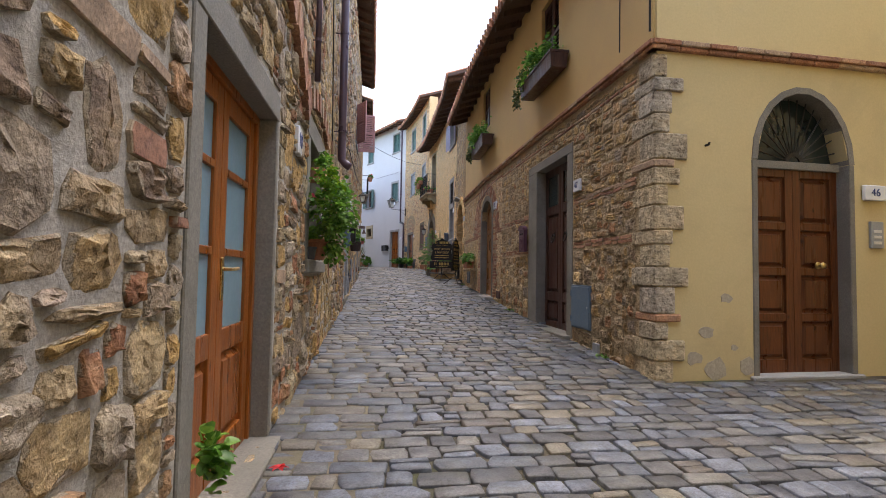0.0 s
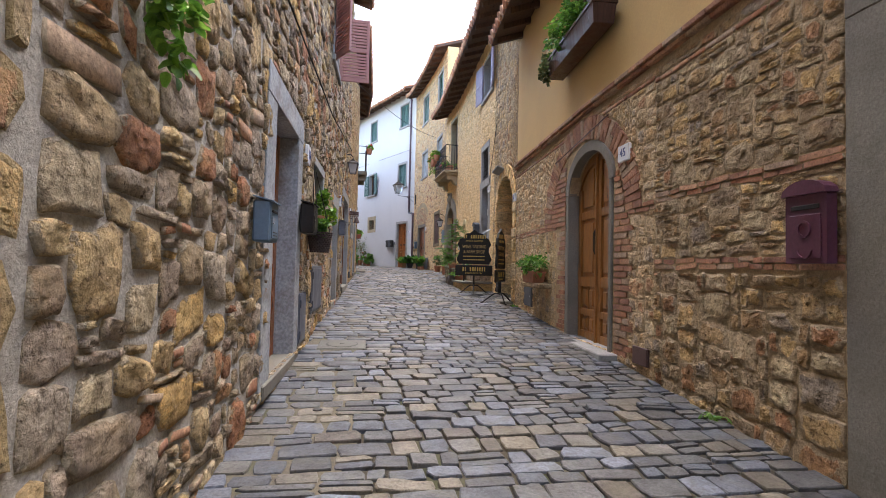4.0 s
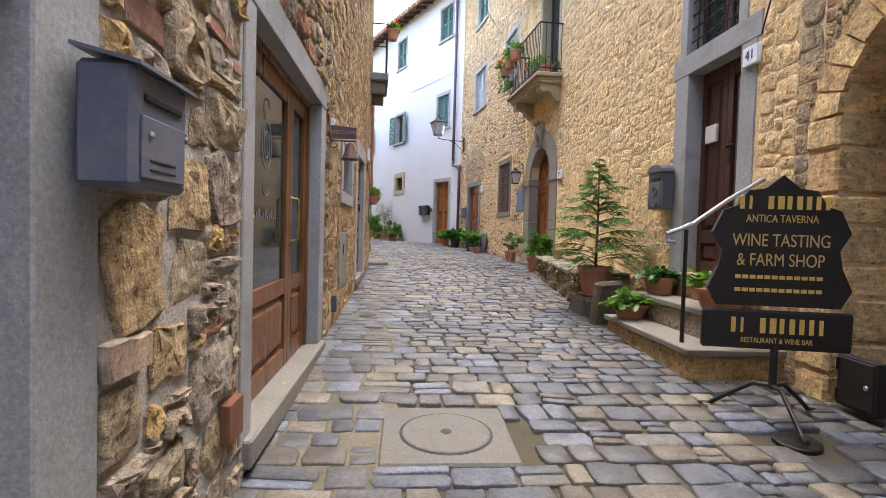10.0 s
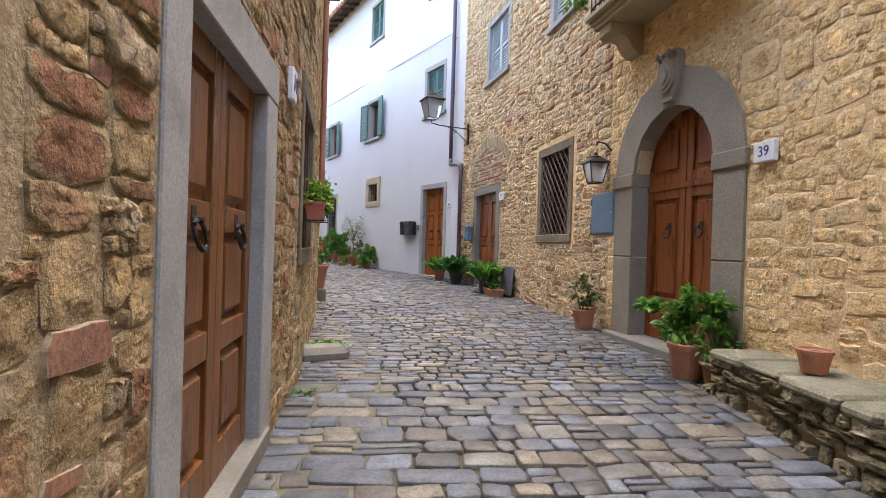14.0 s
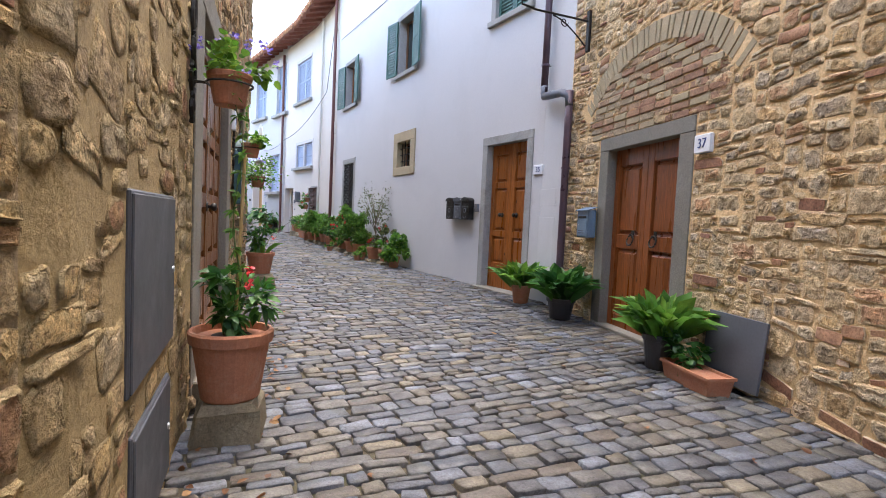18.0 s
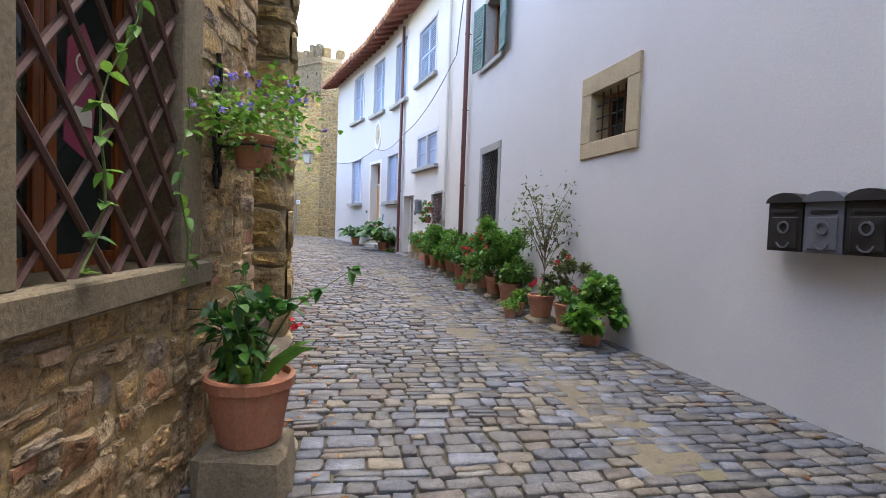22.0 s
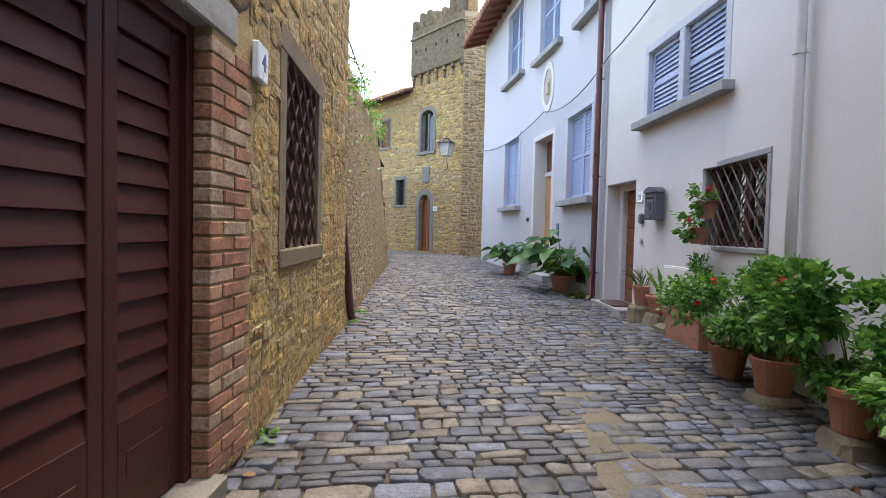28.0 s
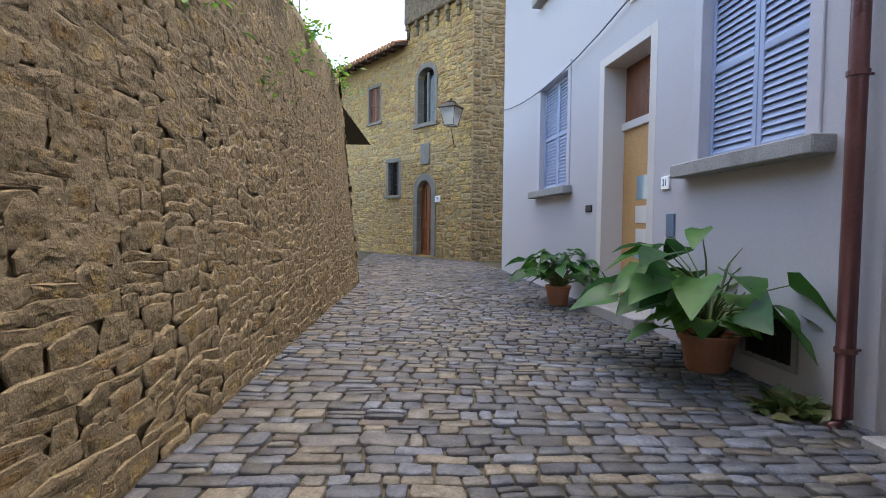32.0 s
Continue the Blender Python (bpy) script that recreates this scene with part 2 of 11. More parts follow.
def surface(name, cols, rough=0.8, bump=0.3, grain=60.0, patch=1.5, vary=0.35, stain=None, pieces=False, metal=0.0, stretch=None, bump_scale=None, rough_vary=0.15, spec=0.5, dist=0.01, smear=None):
    """cols: tints by piece or by patch; grain: fine scale; patch: large scale; stain: a second tint in blotches of their own shape."""
    m, nt, b = nodes_of(name)
    ln = nt.links.new
    geo = nt.nodes.new("ShaderNodeNewGeometry")
    src = geo.outputs["Position"]
    if stretch:
        tc = nt.nodes.new("ShaderNodeTexCoord")
        mp = nt.nodes.new("ShaderNodeMapping")
        mp.inputs["Scale"].default_value = stretch
        ln(tc.outputs["Object"], mp.inputs[0])
        src = mp.outputs[0]
    big = add_node(nt, "ShaderNodeTexNoise", Scale=patch, Detail=4.0, Roughness=0.6)
    fine = add_node(nt, "ShaderNodeTexNoise", Scale=grain, Detail=6.0, Roughness=0.65)
    ln(src, big.inputs["Vector"])
    ln(src, fine.inputs["Vector"])
    col = ramp(nt, cols, [i / len(cols) for i in range(len(cols))], "CONSTANT") if pieces else ramp(nt, cols)
    if pieces:
        oi = nt.nodes.new("ShaderNodeObjectInfo")
        ad = nt.nodes.new("ShaderNodeMath")
        ad.operation = "ADD"
        ln(oi.outputs["Random"], ad.inputs[0])
        ln(geo.outputs["Random Per Island"], ad.inputs[1])
        fr = nt.nodes.new("ShaderNodeMath")
        fr.operation = "FRACT"
        ln(ad.outputs[0], fr.inputs[0])
        ln(fr.outputs[0], col.inputs[0])
    else:
        st = nt.nodes.new("ShaderNodeMapRange")
        st.inputs[1].default_value, st.inputs[2].default_value = 0.3, 0.7
        ln(big.outputs["Fac"], st.inputs[0])
        ln(st.outputs[0], col.inputs[0])
    lo, hi = 1 - vary, 1 + vary
    shade = ramp(nt, [(lo, lo, lo), (hi, hi, hi)], [0.3, 0.7])
    ln(fine.outputs["Fac"], shade.inputs[0])
    out = mul(nt, col.outputs[0], shade.outputs[0])
    if pieces:
        mid = add_node(nt, "ShaderNodeTexNoise", Scale=9.0, Detail=3.0)
        ln(src, mid.inputs["Vector"])
        sh2 = ramp(nt, [(0.72, 0.7, 0.68), (1.2, 1.18, 1.15)], [0.32, 0.68])
        ln(mid.outputs["Fac"], sh2.inputs[0])
        out = mul(nt, out.outputs[2], sh2.outputs[0])
    # dark noise spots paint the shade of small pits into the piece colour
    if pieces and bump_scale:
        pt = add_node(nt, "ShaderNodeTexNoise", Scale=bump_scale * 1.6, Detail=8.0, Roughness=0.75)
        ln(src, pt.inputs["Vector"])
        pr = ramp(nt, [(0.6, 0.58, 0.56), (1.02, 1.02, 1.02), (1.28, 1.27, 1.25)], [0.37, 0.49, 0.7])
        ln(pt.outputs["Fac"], pr.inputs[0])
        out = mul(nt, out.outputs[2], pr.outputs[0])
    if stain:
        sn = add_node(nt, "ShaderNodeTexNoise", Scale=patch * 1.7, Detail=7.0, Roughness=0.7, Distortion=0.4)
        ln(src, sn.inputs["Vector"])
        sr = ramp(nt, [(0, 0, 0), (1, 1, 1)], [0.5, 0.66])
        ln(sn.outputs["Fac"], sr.inputs[0])
        mx = nt.nodes.new("ShaderNodeMix")
        mx.data_type = "RGBA"
        sc = nt.nodes.new("ShaderNodeMath")
        sc.operation = "MULTIPLY"
        sc.inputs[1].default_value = stain[3]
        ln(sr.outputs[0], sc.inputs[0])
        ln(sc.outputs[0], mx.inputs[0])
        ln(out.outputs[2], mx.inputs[6])
        mx.inputs[7].default_value = (*stain[:3], 1)
        out = mx
    if smear:
        at_ = nt.nodes.new("ShaderNodeAttribute")
        at_.attribute_name = "rim"
        sn = add_node(nt, "ShaderNodeTexNoise", Scale=16.0, Detail=6.0, Roughness=0.65)
        ln(src, sn.inputs["Vector"])
        w1 = nt.nodes.new("ShaderNodeMath")
        w1.operation = "MULTIPLY_ADD"
        w1.inputs[1].default_value = 2.2
        ln(sn.outputs["Fac"], w1.inputs[0])
        ln(at_.outputs["Fac"], w1.inputs[2])
        w2 = nt.nodes.new("ShaderNodeMapRange")
        more = smear[3] if len(smear) > 3 else 0.0
        w2.inputs[1].default_value, w2.inputs[2].default_value = 1.88 - more, 2.08 - more
        w2.inputs[4].default_value = 0.9
        ln(w1.outputs[0], w2.inputs[0])
        ms = mul(nt, shade.outputs[0], shade.outputs[0], "MIX", 0.0)
        ms = mul(nt, ms.outputs[2], ms.outputs[2])
        ms.inputs[7].default_value = (*smear[:3], 1)
        nt.links.remove(ms.inputs[7].links[0])
        mx = nt.nodes.new("ShaderNodeMix")
        mx.data_type = "RGBA"
        ln(w2.outputs[0], mx.inputs[0])
        ln(out.outputs[2], mx.inputs[6])
        ln(ms.outputs[2], mx.inputs[7])
        out = mx
    ln(out.outputs[2], b.inputs["Base Color"])
    rr = nt.nodes.new("ShaderNodeMapRange")
    rr.inputs[1].default_value, rr.inputs[2].default_value = 0.3, 0.7
    rr.inputs[3].default_value, rr.inputs[4].default_value = max(0.05, rough - rough_vary), min(1.0, rough + rough_vary)
    ln(big.outputs["Fac"], rr.inputs[0])
    ln(rr.outputs[0], b.inputs["Roughness"])
    b.inputs["Metallic"].default_value = metal
    b.inputs["Specular IOR Level"].default_value = spec
    if bump:
        bp = nt.nodes.new("ShaderNodeBump")
        bp.inputs["Strength"].default_value = bump
        bp.inputs["Distance"].default_value = dist
        bt = fine
        if bump_scale:
            bt = add_node(nt, "ShaderNodeTexNoise", Scale=bump_scale, Detail=8.0, Roughness=0.7)
            ln(src, bt.inputs["Vector"])
        if pieces:
            pit = add_node(nt, "ShaderNodeTexNoise", Scale=110.0, Detail=5.0, Roughness=0.75)
            ln(src, pit.inputs["Vector"])
            both = nt.nodes.new("ShaderNodeMath")
            both.operation = "MULTIPLY_ADD"
            both.inputs[1].default_value = 0.45
            ln(pit.outputs["Fac"], both.inputs[0])
            ln(bt.outputs["Fac"], both.inputs[2])
            ln(both.outputs[0], bp.inputs["Height"])
        else:
            ln(bt.outputs["Fac"], bp.inputs["Height"])
        ln(bp.outputs[0], b.inputs["Normal"])
    return m


def plain_glass(name, tint=(0.9, 0.95, 0.95), rough=0.03, trans=1.0):
    m, nt, b = nodes_of(name)
    b.inputs["Base Color"].default_value = (*tint, 1)
    b.inputs["Transmission Weight"].default_value = trans
    b.inputs["Roughness"].default_value = rough
    b.inputs["IOR"].default_value = 1.45
    return m


def leafy(name, cols, rough=0.45, sub=0.0):
    """Leaves let some light through."""
    m = surface(name, cols, rough=rough, bump=0.15, grain=120.0, patch=9.0, vary=0.2, pieces=True)
    nt = m.node_tree
    b = nt.nodes["Principled BSDF"]
    tr = nt.nodes.new("ShaderNodeBsdfTranslucent")
    nt.links.new(b.inputs["Base Color"].links[0].from_socket, tr.inputs["Color"])
    mx = nt.nodes.new("ShaderNodeMixShader")
    mx.inputs[0].default_value = 0.42
    nt.links.new(b.outputs[0], mx.inputs[1])
    nt.links.new(tr.outputs[0], mx.inputs[2])
    nt.links.new(mx.outputs[0], nt.nodes["Material Output"].inputs[0])
    return m


def rock(name, cols, relief=1.0, tint=None, smear=None, chip=11.0):
    """Split rubble stone: one tint a stone, blotches, bedding streaks and pit shade painted dark, chipped faces; smear:
    mortar that laps over the rims.
    """
    m, nt, b = nodes_of(name)
    ln = nt.links.new
    geo = nt.nodes.new("ShaderNodeNewGeometry")
    src = geo.outputs["Position"]

    def tex(scale, detail, rough=0.6, kind="FBM", flat=None):
        n = add_node(nt, "ShaderNodeTexNoise", Scale=scale, Detail=detail, Roughness=rough)
        n.noise_type = kind
        if flat:
            mp = nt.nodes.new("ShaderNodeMapping")
            mp.inputs["Scale"].default_value = flat
            ln(src, mp.inputs[0])
            ln(mp.outputs[0], n.inputs["Vector"])
        else:
            ln(src, n.inputs["Vector"])
        return n

    def shade(n, cs, stops):
        r = ramp(nt, cs, stops)
        ln(n.outputs["Fac"], r.inputs[0])
        return r

    def math_node(op, a, c, d=None):
        n = nt.nodes.new("ShaderNodeMath")
        n.operation = op
        for i, v in enumerate((a, c, d)):
            if v is None:
                continue
            if isinstance(v, (int, float)):
                n.inputs[i].default_value = v
            else:
                ln(v, n.inputs[i])
        return n.outputs[0]

    oi = nt.nodes.new("ShaderNodeObjectInfo")
    col = ramp(nt, cols, [i / len(cols) for i in range(len(cols))], "CONSTANT")
    ln(math_node("FRACT", math_node("ADD", oi.outputs["Random"], geo.outputs["Random Per Island"]), 0.0), col.inputs[0])
    blotch = shade(tex(7.5, 7.0, 0.68), [(0.60, 0.58, 0.56), (1.0, 1.0, 1.0), (1.34, 1.32, 1.27)], [0.34, 0.5, 0.68])
    streak = shade(tex(15.0, 5.0, 0.6, flat=(0.8, 0.8, 3.2)), [(0.74, 0.73, 0.72), (1.16, 1.15, 1.14)], [0.34, 0.66])
    grit = shade(tex(130.0, 3.0, 0.6), [(0.8, 0.8, 0.8), (1.16, 1.16, 1.16)], [0.34, 0.66])
    # colour only: spots darkened like the shade inside pits
    pit = shade(tex(30.0, 4.0, 0.65), [(0.45, 0.42, 0.40), (1.0, 1.0, 1.0)], [0.34, 0.43])
    out = col
    first = True
    for k in (blotch, streak, grit, pit):
        out = mul(nt, out.outputs[0 if first else 2], k.outputs[0])
        first = False
    if tint:
        f = shade(tex(3.1, 5.0, 0.65), [(0, 0, 0), (1, 1, 1)], [0.46, 0.68])
        mx = nt.nodes.new("ShaderNodeMix")
        mx.data_type, mx.blend_type = "RGBA", "MIX"
        ln(math_node("MULTIPLY", f.outputs[0], tint[3]), mx.inputs[0])
        ln(out.outputs[2], mx.inputs[6])
        tinted = mul(nt, blotch.outputs[0], grit.outputs[0])
        t2 = mul(nt, tinted.outputs[2], tinted.outputs[2])
        nt.links.remove(t2.inputs[7].links[0])
        t2.inputs[7].default_value = (*tint[:3], 1)
        ln(t2.outputs[2], mx.inputs[7])
        out = mx
    ridged = tex(chip, 6.0, 0.55, "RIDGED_MULTIFRACTAL")
    lumps = tex(24.0, 6.0, 0.7)
    vor = add_node(nt, "ShaderNodeTexVoronoi", Scale=chip * 1.5)
    ln(src, vor.inputs["Vector"])
    h = math_node("MULTIPLY_ADD", ridged.outputs["Fac"], 0.22, math_node("MULTIPLY_ADD", vor.outputs["Distance"], 0.5, lumps.outputs["Fac"]))
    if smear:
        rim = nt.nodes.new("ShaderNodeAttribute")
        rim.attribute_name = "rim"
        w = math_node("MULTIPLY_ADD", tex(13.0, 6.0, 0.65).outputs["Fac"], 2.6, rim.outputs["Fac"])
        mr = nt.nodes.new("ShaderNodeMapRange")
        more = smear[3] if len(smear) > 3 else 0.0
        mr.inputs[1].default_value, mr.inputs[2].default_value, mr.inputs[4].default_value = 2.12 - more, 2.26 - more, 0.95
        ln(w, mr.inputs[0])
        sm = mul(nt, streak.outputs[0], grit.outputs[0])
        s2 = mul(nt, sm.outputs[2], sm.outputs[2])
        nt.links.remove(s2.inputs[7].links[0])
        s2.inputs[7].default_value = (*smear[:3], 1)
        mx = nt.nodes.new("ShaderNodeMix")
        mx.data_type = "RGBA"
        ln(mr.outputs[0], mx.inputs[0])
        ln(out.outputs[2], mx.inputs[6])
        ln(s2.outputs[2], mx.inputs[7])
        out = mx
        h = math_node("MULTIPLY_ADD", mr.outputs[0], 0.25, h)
    ln(out.outputs[2], b.inputs["Base Color"])
    b.inputs["Roughness"].default_value = 0.9
    b.inputs["Specular IOR Level"].default_value = 0.3
    bp = nt.nodes.new("ShaderNodeBump")
    bp.inputs["Strength"].default_value = 1.0
    bp.inputs["Distance"].default_value = 0.035 * relief
    ln(h, bp.inputs["Height"])
    ln(bp.outputs[0], b.inputs["Normal"])
    return m


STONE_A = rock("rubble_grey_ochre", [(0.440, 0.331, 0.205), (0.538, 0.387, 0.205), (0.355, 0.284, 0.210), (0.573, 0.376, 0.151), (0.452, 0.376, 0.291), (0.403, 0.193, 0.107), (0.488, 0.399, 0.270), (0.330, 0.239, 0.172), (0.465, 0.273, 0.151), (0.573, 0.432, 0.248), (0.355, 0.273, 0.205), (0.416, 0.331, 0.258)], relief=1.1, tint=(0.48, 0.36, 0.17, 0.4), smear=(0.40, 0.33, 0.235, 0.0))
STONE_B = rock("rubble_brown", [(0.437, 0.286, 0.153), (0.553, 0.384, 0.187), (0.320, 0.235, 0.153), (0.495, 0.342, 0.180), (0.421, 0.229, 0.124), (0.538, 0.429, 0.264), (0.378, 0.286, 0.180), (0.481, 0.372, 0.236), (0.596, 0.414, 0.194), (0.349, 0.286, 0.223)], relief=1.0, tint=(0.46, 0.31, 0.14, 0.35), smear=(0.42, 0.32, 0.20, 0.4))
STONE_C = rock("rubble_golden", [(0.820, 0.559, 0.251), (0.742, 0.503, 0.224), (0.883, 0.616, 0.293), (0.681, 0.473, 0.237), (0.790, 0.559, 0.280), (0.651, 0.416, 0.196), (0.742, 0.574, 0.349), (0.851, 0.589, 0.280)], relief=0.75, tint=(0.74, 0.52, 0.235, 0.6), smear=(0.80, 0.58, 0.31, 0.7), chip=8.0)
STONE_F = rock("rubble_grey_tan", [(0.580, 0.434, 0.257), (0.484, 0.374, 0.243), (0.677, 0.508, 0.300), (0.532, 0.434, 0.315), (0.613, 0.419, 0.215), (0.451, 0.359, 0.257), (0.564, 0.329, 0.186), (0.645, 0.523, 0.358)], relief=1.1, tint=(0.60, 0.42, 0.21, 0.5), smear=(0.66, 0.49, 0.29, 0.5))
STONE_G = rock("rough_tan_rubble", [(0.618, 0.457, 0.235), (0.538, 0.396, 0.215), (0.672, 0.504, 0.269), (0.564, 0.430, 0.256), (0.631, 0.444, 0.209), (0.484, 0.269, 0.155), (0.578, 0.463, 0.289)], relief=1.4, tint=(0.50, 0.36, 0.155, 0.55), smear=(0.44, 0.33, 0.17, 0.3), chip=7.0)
# mossy retaining-wall stone; on the tower side it stands for shade
STONE_D = rock("rubble_ochre_moss_and_shade", [(0.306, 0.223, 0.111), (0.381, 0.273, 0.127), (0.252, 0.196, 0.106), (0.421, 0.302, 0.132), (0.327, 0.254, 0.147), (0.348, 0.230, 0.102)], relief=0.8, tint=(0.35, 0.265, 0.13, 0.5), smear=(0.31, 0.24, 0.145, 0.75), chip=9.0)
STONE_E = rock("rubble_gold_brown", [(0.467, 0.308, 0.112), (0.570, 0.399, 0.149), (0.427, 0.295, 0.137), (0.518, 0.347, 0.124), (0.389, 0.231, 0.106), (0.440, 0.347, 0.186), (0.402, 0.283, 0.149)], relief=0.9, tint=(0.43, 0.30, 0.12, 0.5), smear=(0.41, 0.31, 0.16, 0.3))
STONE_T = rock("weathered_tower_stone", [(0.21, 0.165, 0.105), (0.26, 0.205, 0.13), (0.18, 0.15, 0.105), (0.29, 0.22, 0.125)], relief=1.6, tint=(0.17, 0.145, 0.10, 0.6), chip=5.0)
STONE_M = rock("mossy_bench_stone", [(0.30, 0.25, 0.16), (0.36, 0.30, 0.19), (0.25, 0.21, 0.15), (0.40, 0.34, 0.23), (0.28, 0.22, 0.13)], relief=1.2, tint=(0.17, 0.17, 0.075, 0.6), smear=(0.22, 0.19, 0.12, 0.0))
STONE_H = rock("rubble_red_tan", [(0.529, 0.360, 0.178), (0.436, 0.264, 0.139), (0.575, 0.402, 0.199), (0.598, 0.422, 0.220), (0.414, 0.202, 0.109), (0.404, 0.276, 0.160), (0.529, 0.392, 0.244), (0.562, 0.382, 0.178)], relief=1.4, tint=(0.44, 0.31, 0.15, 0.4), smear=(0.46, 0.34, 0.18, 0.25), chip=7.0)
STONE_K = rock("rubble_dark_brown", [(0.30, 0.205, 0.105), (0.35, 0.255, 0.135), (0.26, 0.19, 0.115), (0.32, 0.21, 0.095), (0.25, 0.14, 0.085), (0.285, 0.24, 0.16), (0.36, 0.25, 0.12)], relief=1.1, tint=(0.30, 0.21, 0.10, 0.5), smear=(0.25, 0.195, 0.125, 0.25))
COBBLE = surface("worn_paving_stone", [(0.070, 0.075, 0.091), (0.106, 0.105, 0.109), (0.084, 0.095, 0.119), (0.162, 0.145, 0.118), (0.092, 0.095, 0.102), (0.062, 0.063, 0.070), (0.132, 0.148, 0.187), (0.098, 0.086, 0.077), (0.080, 0.089, 0.110), (0.138, 0.134, 0.128), (0.073, 0.075, 0.086), (0.100, 0.100, 0.106), (0.107, 0.118, 0.148), (0.121, 0.109, 0.093)], 0.56, 0.5, 70, 3, 0.32, stain=(0.115, 0.105, 0.062, 0.35), pieces=True, bump_scale=26, dist=0.009, spec=0.4)
SANDJOINT = surface("sandy_joint_mortar", [(0.105, 0.088, 0.060), (0.150, 0.128, 0.090)], 0.95, 0.7, 60, 1.6, 0.3, stain=(0.085, 0.09, 0.036, 0.7), bump_scale=24, dist=0.015)
JOINT = surface("joint_earth", [(0.035, 0.028, 0.018), (0.069, 0.056, 0.034)], 0.95, 0.6, 90, 1.2, 0.3, stain=(0.055, 0.068, 0.022, 0.8))
MORTAR_A = surface("mortar_grey", [(0.396, 0.366, 0.321), (0.468, 0.433, 0.378)], 0.95, 0.9, 70, 1.5, 0.3, stain=(0.27, 0.22, 0.155, 0.5), bump_scale=18, dist=0.03)
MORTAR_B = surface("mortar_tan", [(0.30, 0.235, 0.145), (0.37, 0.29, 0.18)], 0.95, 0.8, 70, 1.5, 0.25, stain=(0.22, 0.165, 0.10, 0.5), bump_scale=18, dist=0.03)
MORTAR_C = surface("mortar_golden", [(0.688, 0.489, 0.261), (0.770, 0.539, 0.285)], 0.95, 0.8, 70, 1.5, 0.2, stain=(0.36, 0.24, 0.10, 0.5), bump_scale=18, dist=0.03)
MORTAR_F = surface("mortar_pale_tan", [(0.456, 0.338, 0.194), (0.524, 0.392, 0.235)], 0.95, 0.9, 70, 1.5, 0.3, stain=(0.33, 0.25, 0.15, 0.5), bump_scale=9, dist=0.11)
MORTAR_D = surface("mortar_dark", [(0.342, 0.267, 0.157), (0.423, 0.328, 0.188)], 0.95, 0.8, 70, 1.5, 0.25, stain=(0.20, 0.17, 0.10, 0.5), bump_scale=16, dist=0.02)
MORTAR_E = surface("mortar_ochre", [(0.381, 0.274, 0.123), (0.448, 0.325, 0.151)], 0.95, 0.9, 70, 1.5, 0.25, stain=(0.31, 0.22, 0.105, 0.5), bump_scale=22, dist=0.03)
YELLOW = surface("yellow_render", [(0.50, 0.34, 0.13), (0.56, 0.385, 0.165)], 0.9, 0.25, 50, 0.7, 0.06, stain=(0.47, 0.32, 0.15, 0.45))
CREAM = surface("pale_yellow_render", [(0.56, 0.445, 0.22), (0.60, 0.485, 0.25)], 0.9, 0.2, 50, 0.7, 0.05, stain=(0.47, 0.375, 0.20, 0.5))
WHITE = surface("white_render", [(0.524, 0.516, 0.522), (0.556, 0.548, 0.554)], 0.9, 0.18, 45, 0.5, 0.04, stain=(0.49, 0.485, 0.49, 0.5))
WHITE2 = surface("grey_white_render", [(0.594, 0.555, 0.512), (0.630, 0.592, 0.549)], 0.9, 0.18, 45, 0.5, 0.04, stain=(0.58, 0.53, 0.46, 0.5))
WHITE3 = surface("cool_white_render", [(0.460, 0.447, 0.461), (0.494, 0.482, 0.496)], 0.9, 0.18, 45, 0.5, 0.05, stain=(0.48, 0.46, 0.45, 0.5))
BRICK = surface("old_brick", [(0.347, 0.168, 0.098), (0.420, 0.235, 0.138), (0.294, 0.146, 0.092), (0.378, 0.269, 0.184)], 0.9, 0.7, 60, 3, 0.3, pieces=True, bump_scale=35, smear=(0.35, 0.28, 0.19, 0.1))
SERENA = surface("grey_sandstone", [(0.275, 0.271, 0.259), (0.348, 0.342, 0.327)], 0.85, 0.5, 90, 1.6, 0.25, stain=(0.17, 0.162, 0.145, 0.55), bump_scale=30)
SERENA_D = surface("weathered_sandstone", [(0.165, 0.152, 0.128), (0.225, 0.208, 0.175)], 0.9, 0.6, 70, 1.6, 0.25, stain=(0.13, 0.12, 0.09, 0.5), bump_scale=28)
# dark stone; on the gate steps it also carries the passage's shade
DARKSTEP = surface("dark_stone_and_step_shade", [(0.105, 0.085, 0.062), (0.15, 0.12, 0.088)], 0.9, 0.8, 60, 2.5, 0.3, stain=(0.075, 0.06, 0.042, 0.6), bump_scale=22, dist=0.03)
TANSTONE = surface("tan_sandstone", [(0.36, 0.29, 0.18), (0.42, 0.34, 0.22)], 0.9, 0.5, 70, 2.0, 0.2, stain=(0.26, 0.21, 0.13, 0.5))


